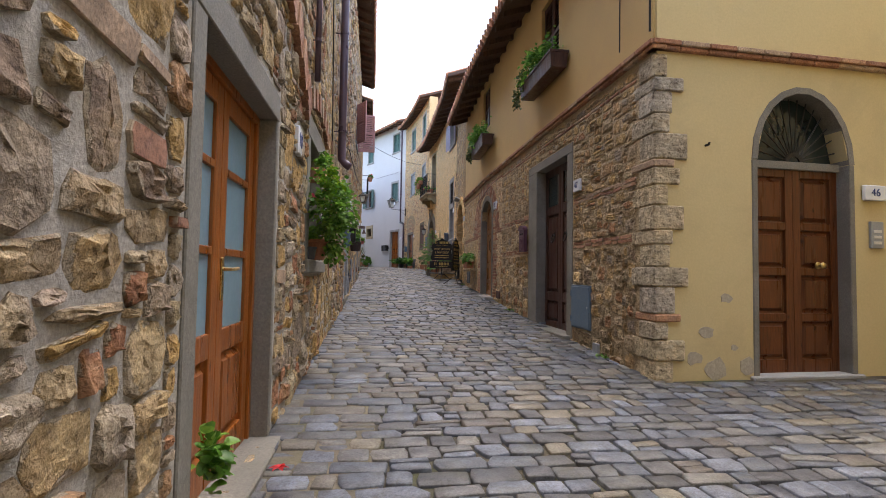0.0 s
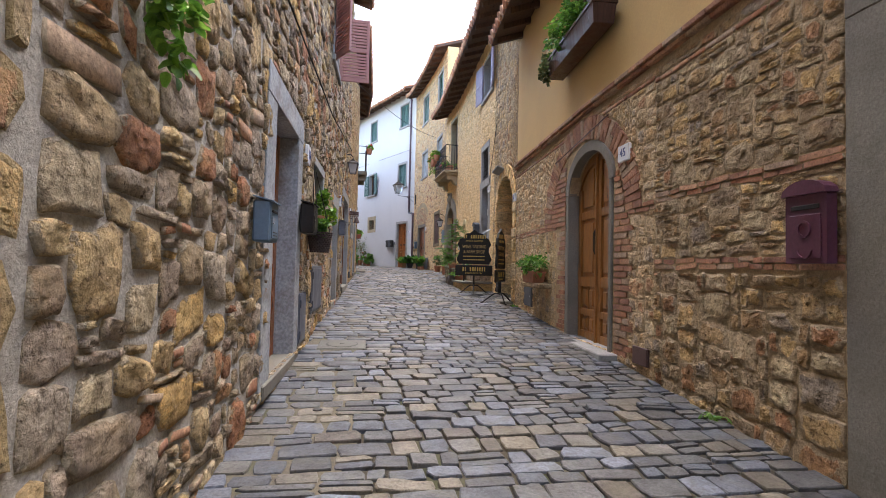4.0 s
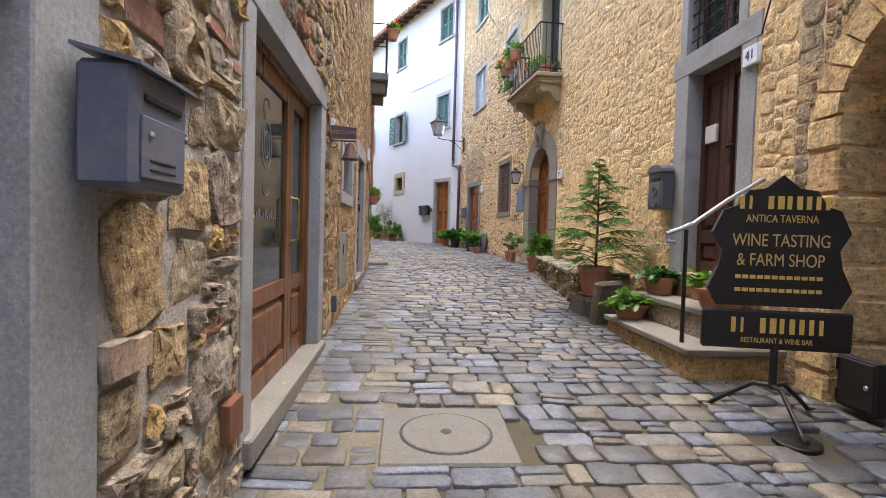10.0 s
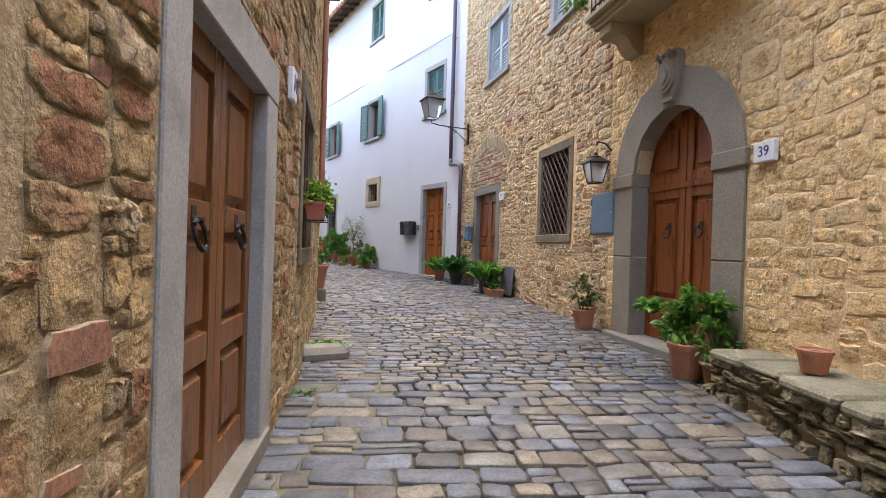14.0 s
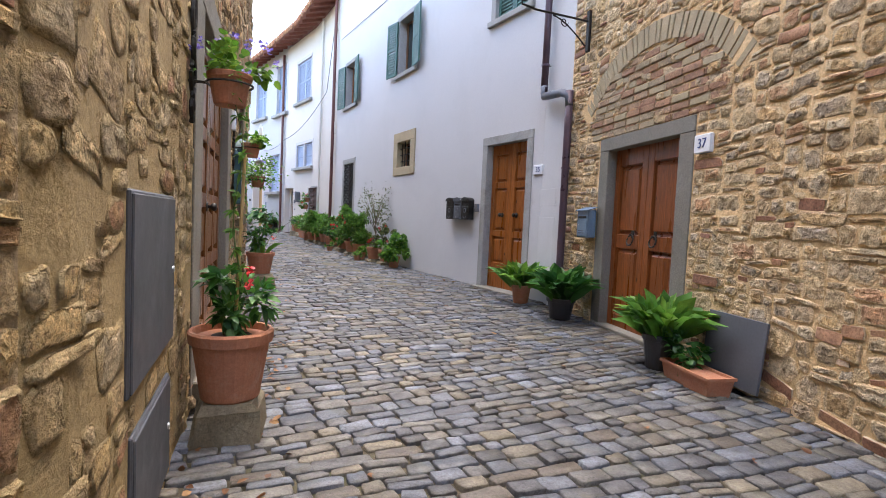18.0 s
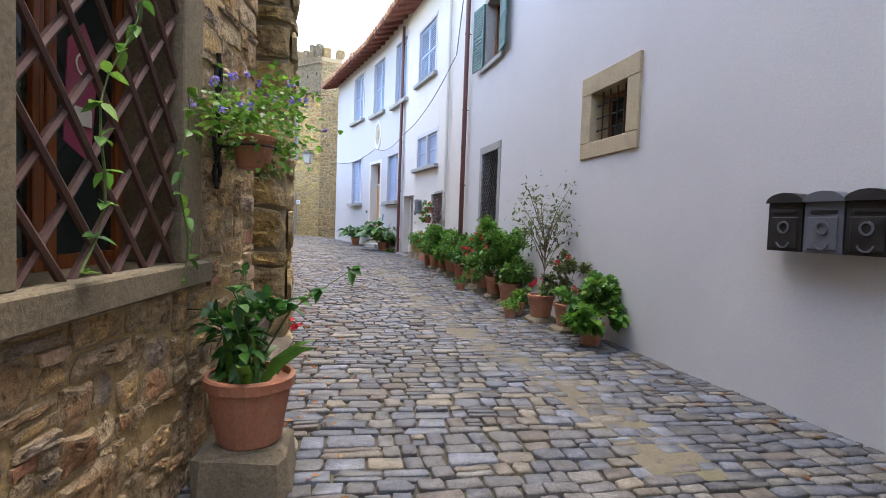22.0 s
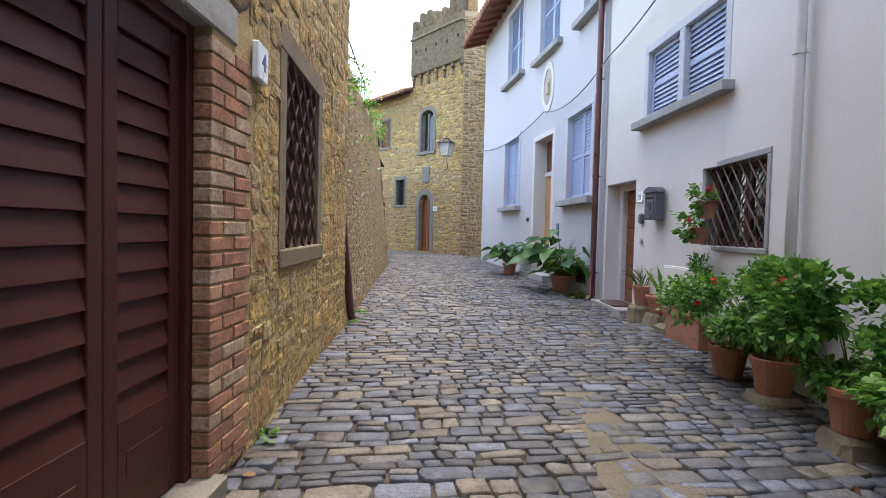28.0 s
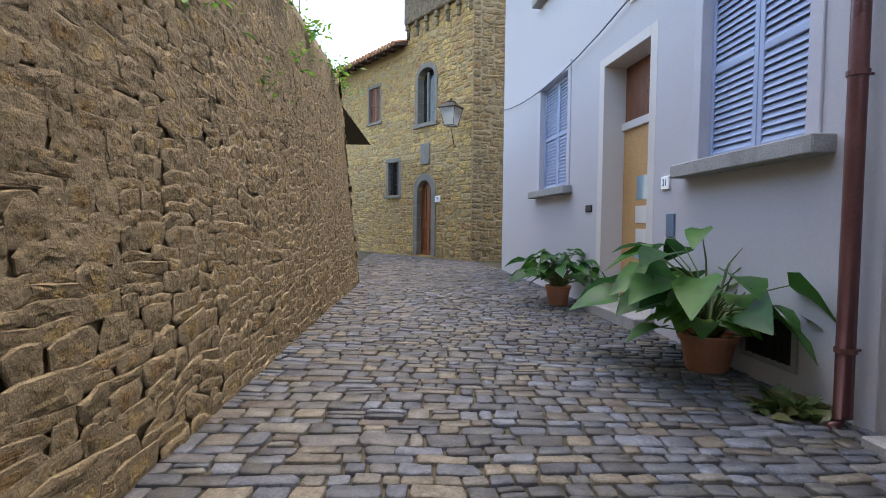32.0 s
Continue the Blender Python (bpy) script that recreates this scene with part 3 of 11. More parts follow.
def wood(name, dark, light, rough=0.5):
    m = surface(name, [dark, light], rough, 0.2, 9, 1.2, 0.42, stretch=(9, 9, 0.6), spec=0.4)
    nt = m.node_tree
    tc = nt.nodes.new("ShaderNodeTexCoord")
    mp = nt.nodes.new("ShaderNodeMapping")
    mp.inputs["Scale"].default_value = (1.0, 0.3, 0.55)
    vo = add_node(nt, "ShaderNodeTexVoronoi", Scale=7.0)
    nt.links.new(tc.outputs["Object"], mp.inputs[0])
    nt.links.new(mp.outputs[0], vo.inputs["Vector"])
    kn = ramp(nt, [(0.25, 0.16, 0.12), (0.6, 0.5, 0.42), (1, 1, 1)], [0.05, 0.085, 0.14])
    nt.links.new(vo.outputs["Distance"], kn.inputs[0])
    b = next(n for n in nt.nodes if n.type == "BSDF_PRINCIPLED")
    old = b.inputs["Base Color"].links[0].from_socket
    x = mul(nt, old, kn.outputs[0])
    nt.links.new(x.outputs[2], b.inputs["Base Color"])
    return m


WOOD_O = wood("honey_wood", (0.21, 0.060, 0.010), (0.31, 0.097, 0.018), 0.36)
WOOD_B = wood("brown_wood", (0.125, 0.047, 0.014), (0.21, 0.083, 0.025), 0.36)
WOOD_C = wood("chestnut_wood", (0.22, 0.095, 0.026), (0.33, 0.15, 0.046), 0.42)
WOOD_D = wood("dark_wood", (0.045, 0.018, 0.012), (0.075, 0.03, 0.02), 0.4)
WOOD_R = wood("red_brown_wood", (0.16, 0.045, 0.011), (0.25, 0.074, 0.018), 0.35)
WOOD_M = surface("maroon_paint", [(0.052, 0.014, 0.012), (0.066, 0.019, 0.016)], 0.5, 0.12, 40, 3, 0.14, spec=0.25)
WOOD_P = wood("plank_wood", (0.15, 0.055, 0.025), (0.20, 0.08, 0.038), 0.55)
EAVE = wood("dark_eave_wood", (0.07, 0.04, 0.028), (0.11, 0.065, 0.045), 0.8)
TILE = surface("roof_tile", [(0.38, 0.17, 0.09), (0.30, 0.14, 0.085), (0.42, 0.24, 0.14)], 0.9, 0.4, 60, 2, 0.3, pieces=True)
TERRA = surface("terracotta", [(0.36, 0.14, 0.075), (0.43, 0.19, 0.11)], 0.85, 0.25, 70, 5, 0.15, stain=(0.42, 0.30, 0.22, 0.35))
PLASTICPOT = surface("black_plastic", [(0.03, 0.03, 0.035), (0.045, 0.045, 0.05)], 0.5, 0.05, 60, 4, 0.1)
IRON = surface("black_iron", [(0.022, 0.021, 0.021), (0.04, 0.036, 0.033)], 0.5, 0.3, 90, 6, 0.25, metal=0.6)
IRONRED = surface("brown_iron", [(0.10, 0.056, 0.048), (0.135, 0.078, 0.066)], 0.55, 0.2, 90, 6, 0.2, metal=0.3)
STEEL = surface("grey_steel", [(0.34, 0.36, 0.40), (0.40, 0.42, 0.45)], 0.4, 0.05, 60, 5, 0.08, metal=0.5)
BLUEGREY = surface("blue_grey_paint", [(0.095, 0.15, 0.215), (0.12, 0.18, 0.25)], 0.6, 0.08, 50, 4, 0.1, stain=(0.18, 0.20, 0.21, 0.4))
GREYBOX = surface("grey_paint", [(0.09, 0.10, 0.13), (0.115, 0.126, 0.16)], 0.55, 0.08, 50, 4, 0.1, stain=(0.26, 0.22, 0.19, 0.3))
SLATE = surface("slate_grey_panel", [(0.07, 0.075, 0.09), (0.09, 0.095, 0.11)], 0.55, 0.05, 50, 4, 0.1)
COPPER = surface("brown_copper_pipe", [(0.11, 0.04, 0.036), (0.15, 0.058, 0.05)], 0.4, 0.05, 50, 4, 0.15, metal=0.3)
MAROONPIPE = surface("dark_maroon_pipe", [(0.062, 0.026, 0.026), (0.085, 0.036, 0.034)], 0.42, 0.08, 40, 3, 0.2, stain=(0.05, 0.05, 0.06, 0.5), metal=0.1)
PURPLEPIPE = surface("purple_brown_pipe", [(0.075, 0.045, 0.06), (0.10, 0.06, 0.075)], 0.4, 0.05, 50, 4, 0.12, metal=0.2)
GREENSH = surface("green_shutter_paint", [(0.035, 0.10, 0.085), (0.05, 0.13, 0.11)], 0.55, 0.1, 60, 4, 0.12)
BLUESH = surface("pale_blue_shutter_paint", [(0.29, 0.355, 0.50), (0.34, 0.405, 0.55)], 0.5, 0.05, 60, 4, 0.06)
GREYSH = surface("pale_grey_shutter_paint", [(0.33, 0.37, 0.39), (0.39, 0.43, 0.45)], 0.55, 0.05, 60, 4, 0.08)
PINKSH = surface("faded_pink_shutter_paint", [(0.36, 0.16, 0.14), (0.43, 0.20, 0.17)], 0.6, 0.1, 60, 4, 0.12)
PURPSH = surface("grey_violet_shutter_paint", [(0.30, 0.27, 0.36), (0.36, 0.33, 0.42)], 0.6, 0.1, 60, 4, 0.1)
MILK = surface("curtained_glass", [(0.16, 0.28, 0.34), (0.22, 0.34, 0.41)], 0.12, 0.0, 30, 2.5, 0.06, spec=0.6)
DARKGLASS = surface("dark_window_glass", [(0.012, 0.020, 0.021), (0.026, 0.040, 0.040)], 0.06, 0.0, 30, 2.0, 0.1, rough_vary=0.03, spec=0.6)
# dull near-black pane paints the unlit room seen through an open casement
DARKPANE = surface("dark_opening_pane", [(0.008, 0.008, 0.008), (0.014, 0.012, 0.011)], 0.3, 0.0, 30, 2.0, 0.1, rough_vary=0.1, spec=0.12)
CERAMIC = surface("white_ceramic", [(0.72, 0.74, 0.78), (0.76, 0.78, 0.81)], 0.2, 0.0, 30, 6, 0.03)
INK = surface("blue_ink", [(0.02, 0.04, 0.16), (0.025, 0.05, 0.19)], 0.4, 0.0, 30, 6, 0.03)
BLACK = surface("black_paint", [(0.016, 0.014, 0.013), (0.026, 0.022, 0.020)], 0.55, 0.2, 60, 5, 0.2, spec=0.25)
GOLD = surface("gold_paint", [(0.55, 0.36, 0.08), (0.62, 0.42, 0.12)], 0.5, 0.0, 60, 5, 0.1)
OFFWHITE = surface("pale_paint", [(0.62, 0.60, 0.54), (0.68, 0.66, 0.60)], 0.6, 0.0, 60, 5, 0.06)
BRASS = surface("brass", [(0.55, 0.40, 0.16), (0.62, 0.46, 0.2)], 0.3, 0.0, 60, 5, 0.08, metal=1.0)
SOIL = surface("potting_soil", [(0.03, 0.022, 0.016), (0.05, 0.036, 0.025)], 0.95, 0.8, 90, 8, 0.3)
# dark colour painted in for the shade of unlit rooms
INSIDE = surface("unlit_room_shade", [(0.05, 0.045, 0.04), (0.07, 0.06, 0.05)], 0.9, 0.0, 20, 2, 0.1)
GREEN1 = leafy("bright_leaf", [(0.08, 0.20, 0.025), (0.13, 0.29, 0.04), (0.19, 0.36, 0.05)])
GREEN2 = leafy("mid_leaf", [(0.069, 0.192, 0.033), (0.112, 0.276, 0.044), (0.175, 0.348, 0.055)])
GREEN3 = leafy("dark_glossy_leaf", [(0.025, 0.100, 0.025), (0.045, 0.150, 0.030), (0.070, 0.213, 0.035)], 0.42)
GREEN4 = leafy("olive_leaf", [(0.06, 0.10, 0.03), (0.10, 0.14, 0.045), (0.15, 0.16, 0.06)])
FIR = leafy("fir_needle", [(0.07, 0.17, 0.035), (0.11, 0.24, 0.045), (0.16, 0.30, 0.06)])
MOSSLAB = surface("mossy_slab_stone", [(0.20, 0.185, 0.13), (0.27, 0.25, 0.18)], 0.92, 0.9, 60, 3, 0.35, stain=(0.13, 0.14, 0.06, 0.6), bump_scale=22, dist=0.03)
DRYLEAF = leafy("dry_leaf", [(0.22, 0.10, 0.04), (0.30, 0.16, 0.06), (0.16, 0.07, 0.03)])
REDFLOWER = leafy("red_petal", [(0.55, 0.02, 0.03), (0.65, 0.04, 0.05)])
PINKFLOWER = leafy("pink_petal", [(0.65, 0.06, 0.14), (0.75, 0.10, 0.2)])
BLUEFLOWER = leafy("violet_petal", [(0.22, 0.18, 0.6), (0.32, 0.26, 0.7)])
STEM = surface("green_stem", [(0.08, 0.12, 0.03), (0.12, 0.15, 0.05)], 0.7, 0.2, 60, 6, 0.2)
BARK = surface("bark", [(0.12, 0.085, 0.055), (0.18, 0.13, 0.09)], 0.9, 0.6, 60, 6, 0.3)


# ---- walls with openings ----
def arch_top(o, s):
    """Height of an opening's top at s; o = (s0, s1, z0, z1, spring or None)."""
    s0, s1, z0, z1, spring = o
    if spring is None:
        return z1
    k = (s - (s0 + s1) / 2) / ((s1 - s0) / 2)
    return spring + (z1 - spring) * math.sqrt(max(0.0, 1 - k * k))


WALLS = {}


def build_wall(name, side, s0, s1, top, holes, mat, label, thick=0.45, deep=3.0, lean=0.0, low=None):
    cuts = {s0, s1}
    cuts |= {a for a in ARCS[side] if s0 < a < s1}
    for o in holes:
        cuts |= {o[0], o[1]}
        if o[4] is not None:
            cuts |= {o[0] + (o[1] - o[0]) * k / 12 for k in range(13)}
    cuts = sorted(cuts)
    g = Geo()

    def p(s, z, out):
        q = at(side, s, z, out - lean * max(0.0, z - base_z(side, s)))
        return tuple(q)

    def quad(*q):
        g.add(q, [(0, 1, 2, 3)])

    for a, b in zip(cuts, cuts[1:]):
        if b - a < 1e-4:
            continue
        bot = (base_z(side, (a + b) / 2) if low is None else low) - 0.6
        gaps = sorted([o for o in holes if o[0] <= (a + b) / 2 <= o[1]], key=lambda o: o[2])
        za, zb = bot, bot
        for o in gaps + [None]:
            ta, tb = (o[2], o[2]) if o else (top, top)
            for out in (0.0, -thick):
                quad(p(a, za, out), p(b, zb, out), p(b, tb, out), p(a, ta, out))
            quad(p(a, ta, 0), p(b, tb, 0), p(b, tb, -thick), p(a, ta, -thick))
            if o:
                za, zb = arch_top(o, a), arch_top(o, b)
                quad(p(a, za, 0), p(b, zb, 0), p(b, zb, -thick), p(a, za, -thick))
    for o in holes:
        for s in o[:2]:
            quad(p(s, o[2], 0), p(s, arch_top(o, s), 0), p(s, arch_top(o, s), -thick), p(s, o[2], -thick))
    bot = base_z(side, s0) - 0.6
    for s in (s0, s1):
        quad(p(s, bot, 0), p(s, top, 0), p(s, top, -thick), p(s, bot, -thick))
    ob = tagged(solid(name, g, mat, label, "wall", kind="structure"))
    WALLS[name] = ob
    # added unseen shell keeps light out behind the openings
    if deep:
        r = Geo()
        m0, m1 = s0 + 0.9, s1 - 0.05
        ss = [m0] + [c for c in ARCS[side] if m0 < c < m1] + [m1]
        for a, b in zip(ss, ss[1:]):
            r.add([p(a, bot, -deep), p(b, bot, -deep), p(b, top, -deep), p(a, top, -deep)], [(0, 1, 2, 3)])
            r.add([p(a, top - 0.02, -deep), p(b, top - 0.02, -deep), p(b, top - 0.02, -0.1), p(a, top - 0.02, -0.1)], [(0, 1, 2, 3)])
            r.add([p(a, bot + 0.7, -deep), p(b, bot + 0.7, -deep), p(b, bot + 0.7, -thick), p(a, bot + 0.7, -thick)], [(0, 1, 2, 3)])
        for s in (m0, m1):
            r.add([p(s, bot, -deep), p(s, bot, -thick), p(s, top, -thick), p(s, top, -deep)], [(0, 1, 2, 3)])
        solid("wall_inside", r, INSIDE, "added shell behind the openings, coloured dark as unlit rooms", "wall", kind="structure")
    return ob


# holes: s0, s1, z0, z1, spring of an arch
D18 = (8.02, 9.40, 0.10, 2.12, None)
WA = (11.0, 12.0, 1.25, 2.42, None)
D16 = (16.16, 17.25, 0.62, 2.68, None)
WB = (18.50, 19.45, 1.95, 2.68, None)
D14 = (20.93, 21.80, 0.84, 2.50, None)
D12 = (23.16, 24.98, 1.02, 2.95, None)
WC = (26.33, 27.20, 2.36, 2.88, None)
DD = (28.14, 29.22, 1.26, 3.02, None)
WE = (30.50, 31.62, 2.22, 3.36, None)
DE = (35.65, 37.62, 1.52, 3.78, None)
WG = (39.19, 40.16, 2.46, 4.05, None)
GATE = (41.16, 42.45, 1.5, 5.2, None)
DF = (44.35, 45.24, 1.50, 3.60, None)
DH = (46.20, 48.30, 1.62, 3.68, None)
WI = (49.42, 50.52, 2.64, 3.95, None)
UL1 = (20.25, 21.15, 4.7, 5.75, None)
D47 = (2.23, 3.58, 0.32, 2.84, None)
D45 = (6.80, 8.10, 0.62, 2.90, 2.46)
WR1 = (2.62, 3.42, 4.35, 5.5, None)
WR2 = (7.20, 8.10, 4.68, 5.72, None)
A43 = (11.45, 13.34, 0.84, 3.46, 2.80)
D41 = (14.40, 15.24, 1.62, 3.62, None)
W41 = (14.46, 15.30, 3.82, 4.62, None)
OV = (17.80, 18.12, 2.54, 2.92, None)
D39 = (20.08, 21.36, 1.34, 3.74, 3.10)
WGR = (23.06, 24.10, 2.50, 3.77, None)
D37 = (26.27, 27.52, 1.43, 3.44, None)
UP1 = (25.90, 26.95, 5.85, 7.05, None)
UP2 = (22.80, 23.80, 5.80, 7.00, None)
UP3 = (14.1, 15.2, 6.0, 7.0, None)
UP4 = (19.9, 20.9, 5.05, 6.95, None)
UP5 = (25.9, 26.9, 8.5, 9.8, None)
UP6 = (22.8, 23.8, 8.5, 9.8, None)
D35 = (29.50, 30.56, 1.46, 3.84, None)
WS = (33.50, 34.24, 3.70, 4.28, None)
GR2 = (37.42, 38.34, 2.62, 4.08, None)
WU1 = (33.50, 34.40, 5.82, 7.05, None)
WU2 = (29.66, 30.52, 5.88, 7.12, None)
WU0 = (37.46, 38.40, 5.76, 6.98, None)
WT1 = (33.40, 34.30, 9.1, 10.3, None)
WT2 = (29.50, 30.40, 9.2, 10.4, None)
W2 = (42.36, 44.08, 4.32, 5.22, None)
GR33 = (41.52, 42.68, 2.70, 3.52, None)
D33 = (44.34, 45.42, 1.74, 3.58, None)
W2U = (42.70, 44.20, 6.85, 8.4, None)
W31 = (46.20, 47.50, 3.45, 5.08, None)
D31 = (48.38, 49.85, 1.86, 5.10, None)
W31B = (51.05, 52.45, 3.50, 5.36, None)
V1 = (45.5, 46.8, 6.75, 8.8, None)
V2 = (48.3, 49.6, 6.9, 8.9, None)
V3 = (51.0, 52.4, 7.05, 9.0, None)
D46 = (6.104 - 2.24, 6.104 - 1.13, 0.17, 3.07, 2.35)

build_wall("wall_left_1", "L", 0.0, 16.0, 8.2, [D18, WA], MORTAR_A, "rubble stone house wall of grey and ochre stones in pale mortar")
build_wall("wall_left_2", "L", 16.0, 25.3, 8.2, [D16, WB, D14, D12, UL1], MORTAR_A, "rubble stone house wall with brown and red stones")
build_wall("wall_left_3", "L", 25.3, 33.2, 7.6, [WC, DD, WE], MORTAR_F, "golden brown rubble stone house wall")
build_wall("wall_left_4", "L", 33.2, 41.15, 8.6, [DE, WG], MORTAR_E, "rough tan rubble house wall with much mortar")
build_wall("wall_left_5", "L", 42.46, 51.95, 8.0, [DF, DH, WI], MORTAR_E, "golden brown stone house wall with brick repairs")
build_wall("wall_over_passage", "L", 41.15, 42.46, 8.0, [GATE], MORTAR_B, "stone wall over a narrow gated passage", thick=1.0)
build_wall("wall_retaining", "L", 51.95, 65.0, 5.6, [], MORTAR_D, "battered dark retaining wall of small mossy stones", deep=0, lean=0.1, thick=0.8)
build_wall("wall_right_1", "R", 0.03, 11.15, 3.42, [D47, D45], MORTAR_F, "brown rubble lower wall of the yellow house")
build_wall("wall_right_2", "R", 11.15, 21.9, 7.5, [A43, D41, W41, OV, D39, UP3, UP4], MORTAR_C, "golden stone house wall with worn yellowish mortar")
build_wall("wall_right_3", "R", 21.9, 28.45, 10.4, [WGR, D37, UP1, UP2, UP5, UP6], MORTAR_C, "bare stone house wall with brick relieving arches")
build_wall("wall_white_1", "R", 28.45, 39.3, 11.0, [D35, WS, GR2, WU1, WU2, WU0, WT1, WT2], WHITE, "smooth white rendered house wall")
build_wall("wall_white_2", "R", 39.3, 45.6, 9.3, [W2, GR33, D33, W2U], WHITE2, "off-white rendered house wall")
build_wall("wall_white_3", "R", 45.6, 55.31, 9.5, [W31, D31, W31B, V1, V2, V3], WHITE3, "pale rendered house wall at the bend")
build_wall("wall_yellow_front", "F", 0.0, 6.08, 6.2, [D46], CREAM, "pale yellow rendered house front with patched damp base", deep=0)
build_wall("wall_yellow_upper", "R", 0.03, 11.15, 6.2, [WR1, WR2], YELLOW, "ochre yellow rendered upper house wall", low=4.0, thick=0.40)
CW1 = (1.95, 2.75, 1.86, 4.35, 3.95)
CW2 = (1.85, 2.75, 6.2, 8.0, 7.7)
CW3 = (3.9, 4.6, 3.9, 5.1, None)
CW4 = (5.2, 6.0, 6.7, 8.0, None)
CW5 = (8.3, 9.1, 6.6, 7.9, None)
CW6 = (7.9, 8.6, 4.0, 5.0, None)
build_wall("wall_castle_tower", "E", 0.0, 3.4, 11.55, [CW1, CW2], MORTAR_E, "tall castle tower wall of golden brown stone", thick=0.6)
build_wall("wall_castle_wing", "E", 3.4, 13.4, 9.0, [CW3, CW4, CW5, CW6], MORTAR_E, "yellow stone castle wing wall with barred windows", thick=0.6)
# darker mortar puts the shade of the tower's side into its colour
build_wall("wall_castle_side", "T", 0.0, 6.9, 11.55, [], MORTAR_D, "side wall of the castle tower in darker stone for its shade", thick=0.6, deep=0)
# the white house's end wall at the bend, the retaining wall's bank, and plain walls that close the lane behind the start
g = Geo()
g.box(-0.2, 0.2, 0, 7, -1, 9.5)
solid("wall_white_end", g, WHITE2, "plain rendered end wall of the pale house", "wall", kind="structure", m=pose(-10.72, 56.45, 1.2, 0, 0, -52))
g = Geo()
g.box(-9, 9.4, -0.2, 0.2, -2, 8)
solid("wall_behind", g, YELLOW, "plain yellow house wall closing the lane", "wall", kind="structure", m=pose(0.5, -9.0, 0))
g = Geo()
g.box(-0.2, 0.2, -14, 0.2, -2, 8)
solid("wall_side_house", g, CREAM, "plain pale house wall beside the small square", "wall", kind="structure", m=pose(9.2, 4.9, 0))
# unseen block added beside the start to darken the paving there
g = Geo()
g.box(0, 5.6, -10.2, 0, -2, 9.0)
solid("wall_opposite_house", g, CREAM, "plain house block added out of view to shade the side street", "wall", kind="structure", m=pose(3.5, 1.4, 0))
g = Geo()
g.add([(-60, -16, 5.5), (-3.3, -16, 5.5), (-3.3, 0, 5.5), (-60, 0, 5.5)], [(0, 1, 2, 3)])
solid("bank_garden", g, JOINT, "raised garden ground behind the retaining wall", "ground", kind="structure", m=pose(-5.6, 46.5, 0, 0, 0, 30.4) @ pose(0, 16, 0))

# ---- ground: one sheet to the horizon ----
g = Geo()
ys = [-400, -30] + [-8 + 2 * i for i in range(50)] + [150, 500]
xs = [-500, -60, -20, -6, 0, 6, 20, 60, 500]
for y in ys:
    for x in xs:
        g.v.append((x, y, ground_z(y) - 0.020))
for j in range(len(ys) - 1):
    for i in range(len(xs) - 1):
        a = j * len(xs) + i
        g.f.append((a, a + 1, a + 1 + len(xs), a + len(xs)))
GROUND_OB = solid("ground", g, JOINT, "sloping lane bed of earth and moss between paving stones", "ground", kind="structure")


# ---- openings: surrounds, doors, windows ----
def local(side, o):
    """Pose at the middle of an opening's foot, its width and height."""
    return wall_pose(side, (o[0] + o[1]) / 2, o[2]), o[1] - o[0], o[3] - o[2]


def surround(par, w, h, left, right, topw, mat, depth=0.2, proud=0.012, sill=None, step=None, over=0.0, sillmat=None):
    if left:
        part("jamb", Geo().box(-w / 2 - left, -w / 2 + 0.006, -proud, depth, -0.1 if not sill else 0.006, h - 0.006, 0.006), mat, par)
    if right:
        part("jamb", Geo().box(w / 2 - 0.006, w / 2 + right, -proud, depth, -0.1 if not sill else 0.006, h - 0.006, 0.006), mat, par)
    if topw:
        part("lintel", Geo().box(-w / 2 - left - over, w / 2 + right + over, -proud - 0.003, depth, h - 0.006, h + topw, 0.006), mat, par)
    if sill:
        part("sill", Geo().box(-w / 2 - left - sill[2], w / 2 + right + sill[2], -sill[1], depth, -sill[0], 0.006, 0.01), sillmat or mat, par)
    if step:
        part("threshold", Geo().box(-w / 2 - left * 0.8, w / 2 + right * 0.8, -step[1], depth, -step[0], 0.008, 0.01), SERENA_D, par)


def arch_surround(par, w, h, spring, fw, mat, depth=0.2, proud=0.02, n=9, blocks=4):
    """Stone jambs of blocks and a ring of arch stones; spring over the foot."""
    rise = h - spring
    for sx in (-1, 1):
        for i in range(blocks):
            a, b = spring * i / blocks, spring * (i + 1) / blocks
            part("jamb", Geo().box(sx * (w / 2 - 0.006), sx * (w / 2 + fw), -proud, depth, a + 0.003, b - 0.003, 0.008), mat, par)
    for i in range(n):
        vs = []
        for k in (i, i + 1):
            a = math.pi * k / n
            for r, y in ((0, -proud), (1, -proud), (1, depth), (0, depth)):
                rx, rz = w / 2 - 0.006 + (fw + 0.006) * r, rise - 0.006 + (fw + 0.006) * r
                vs.append((rx * math.cos(a), y, spring + rz * math.sin(a)))
        part("arch_stone", Geo().add(vs, [(0, 1, 2, 3), (7, 6, 5, 4), (0, 4, 5, 1), (1, 5, 6, 2), (2, 6, 7, 3), (3, 7, 4, 0)]), mat, par)


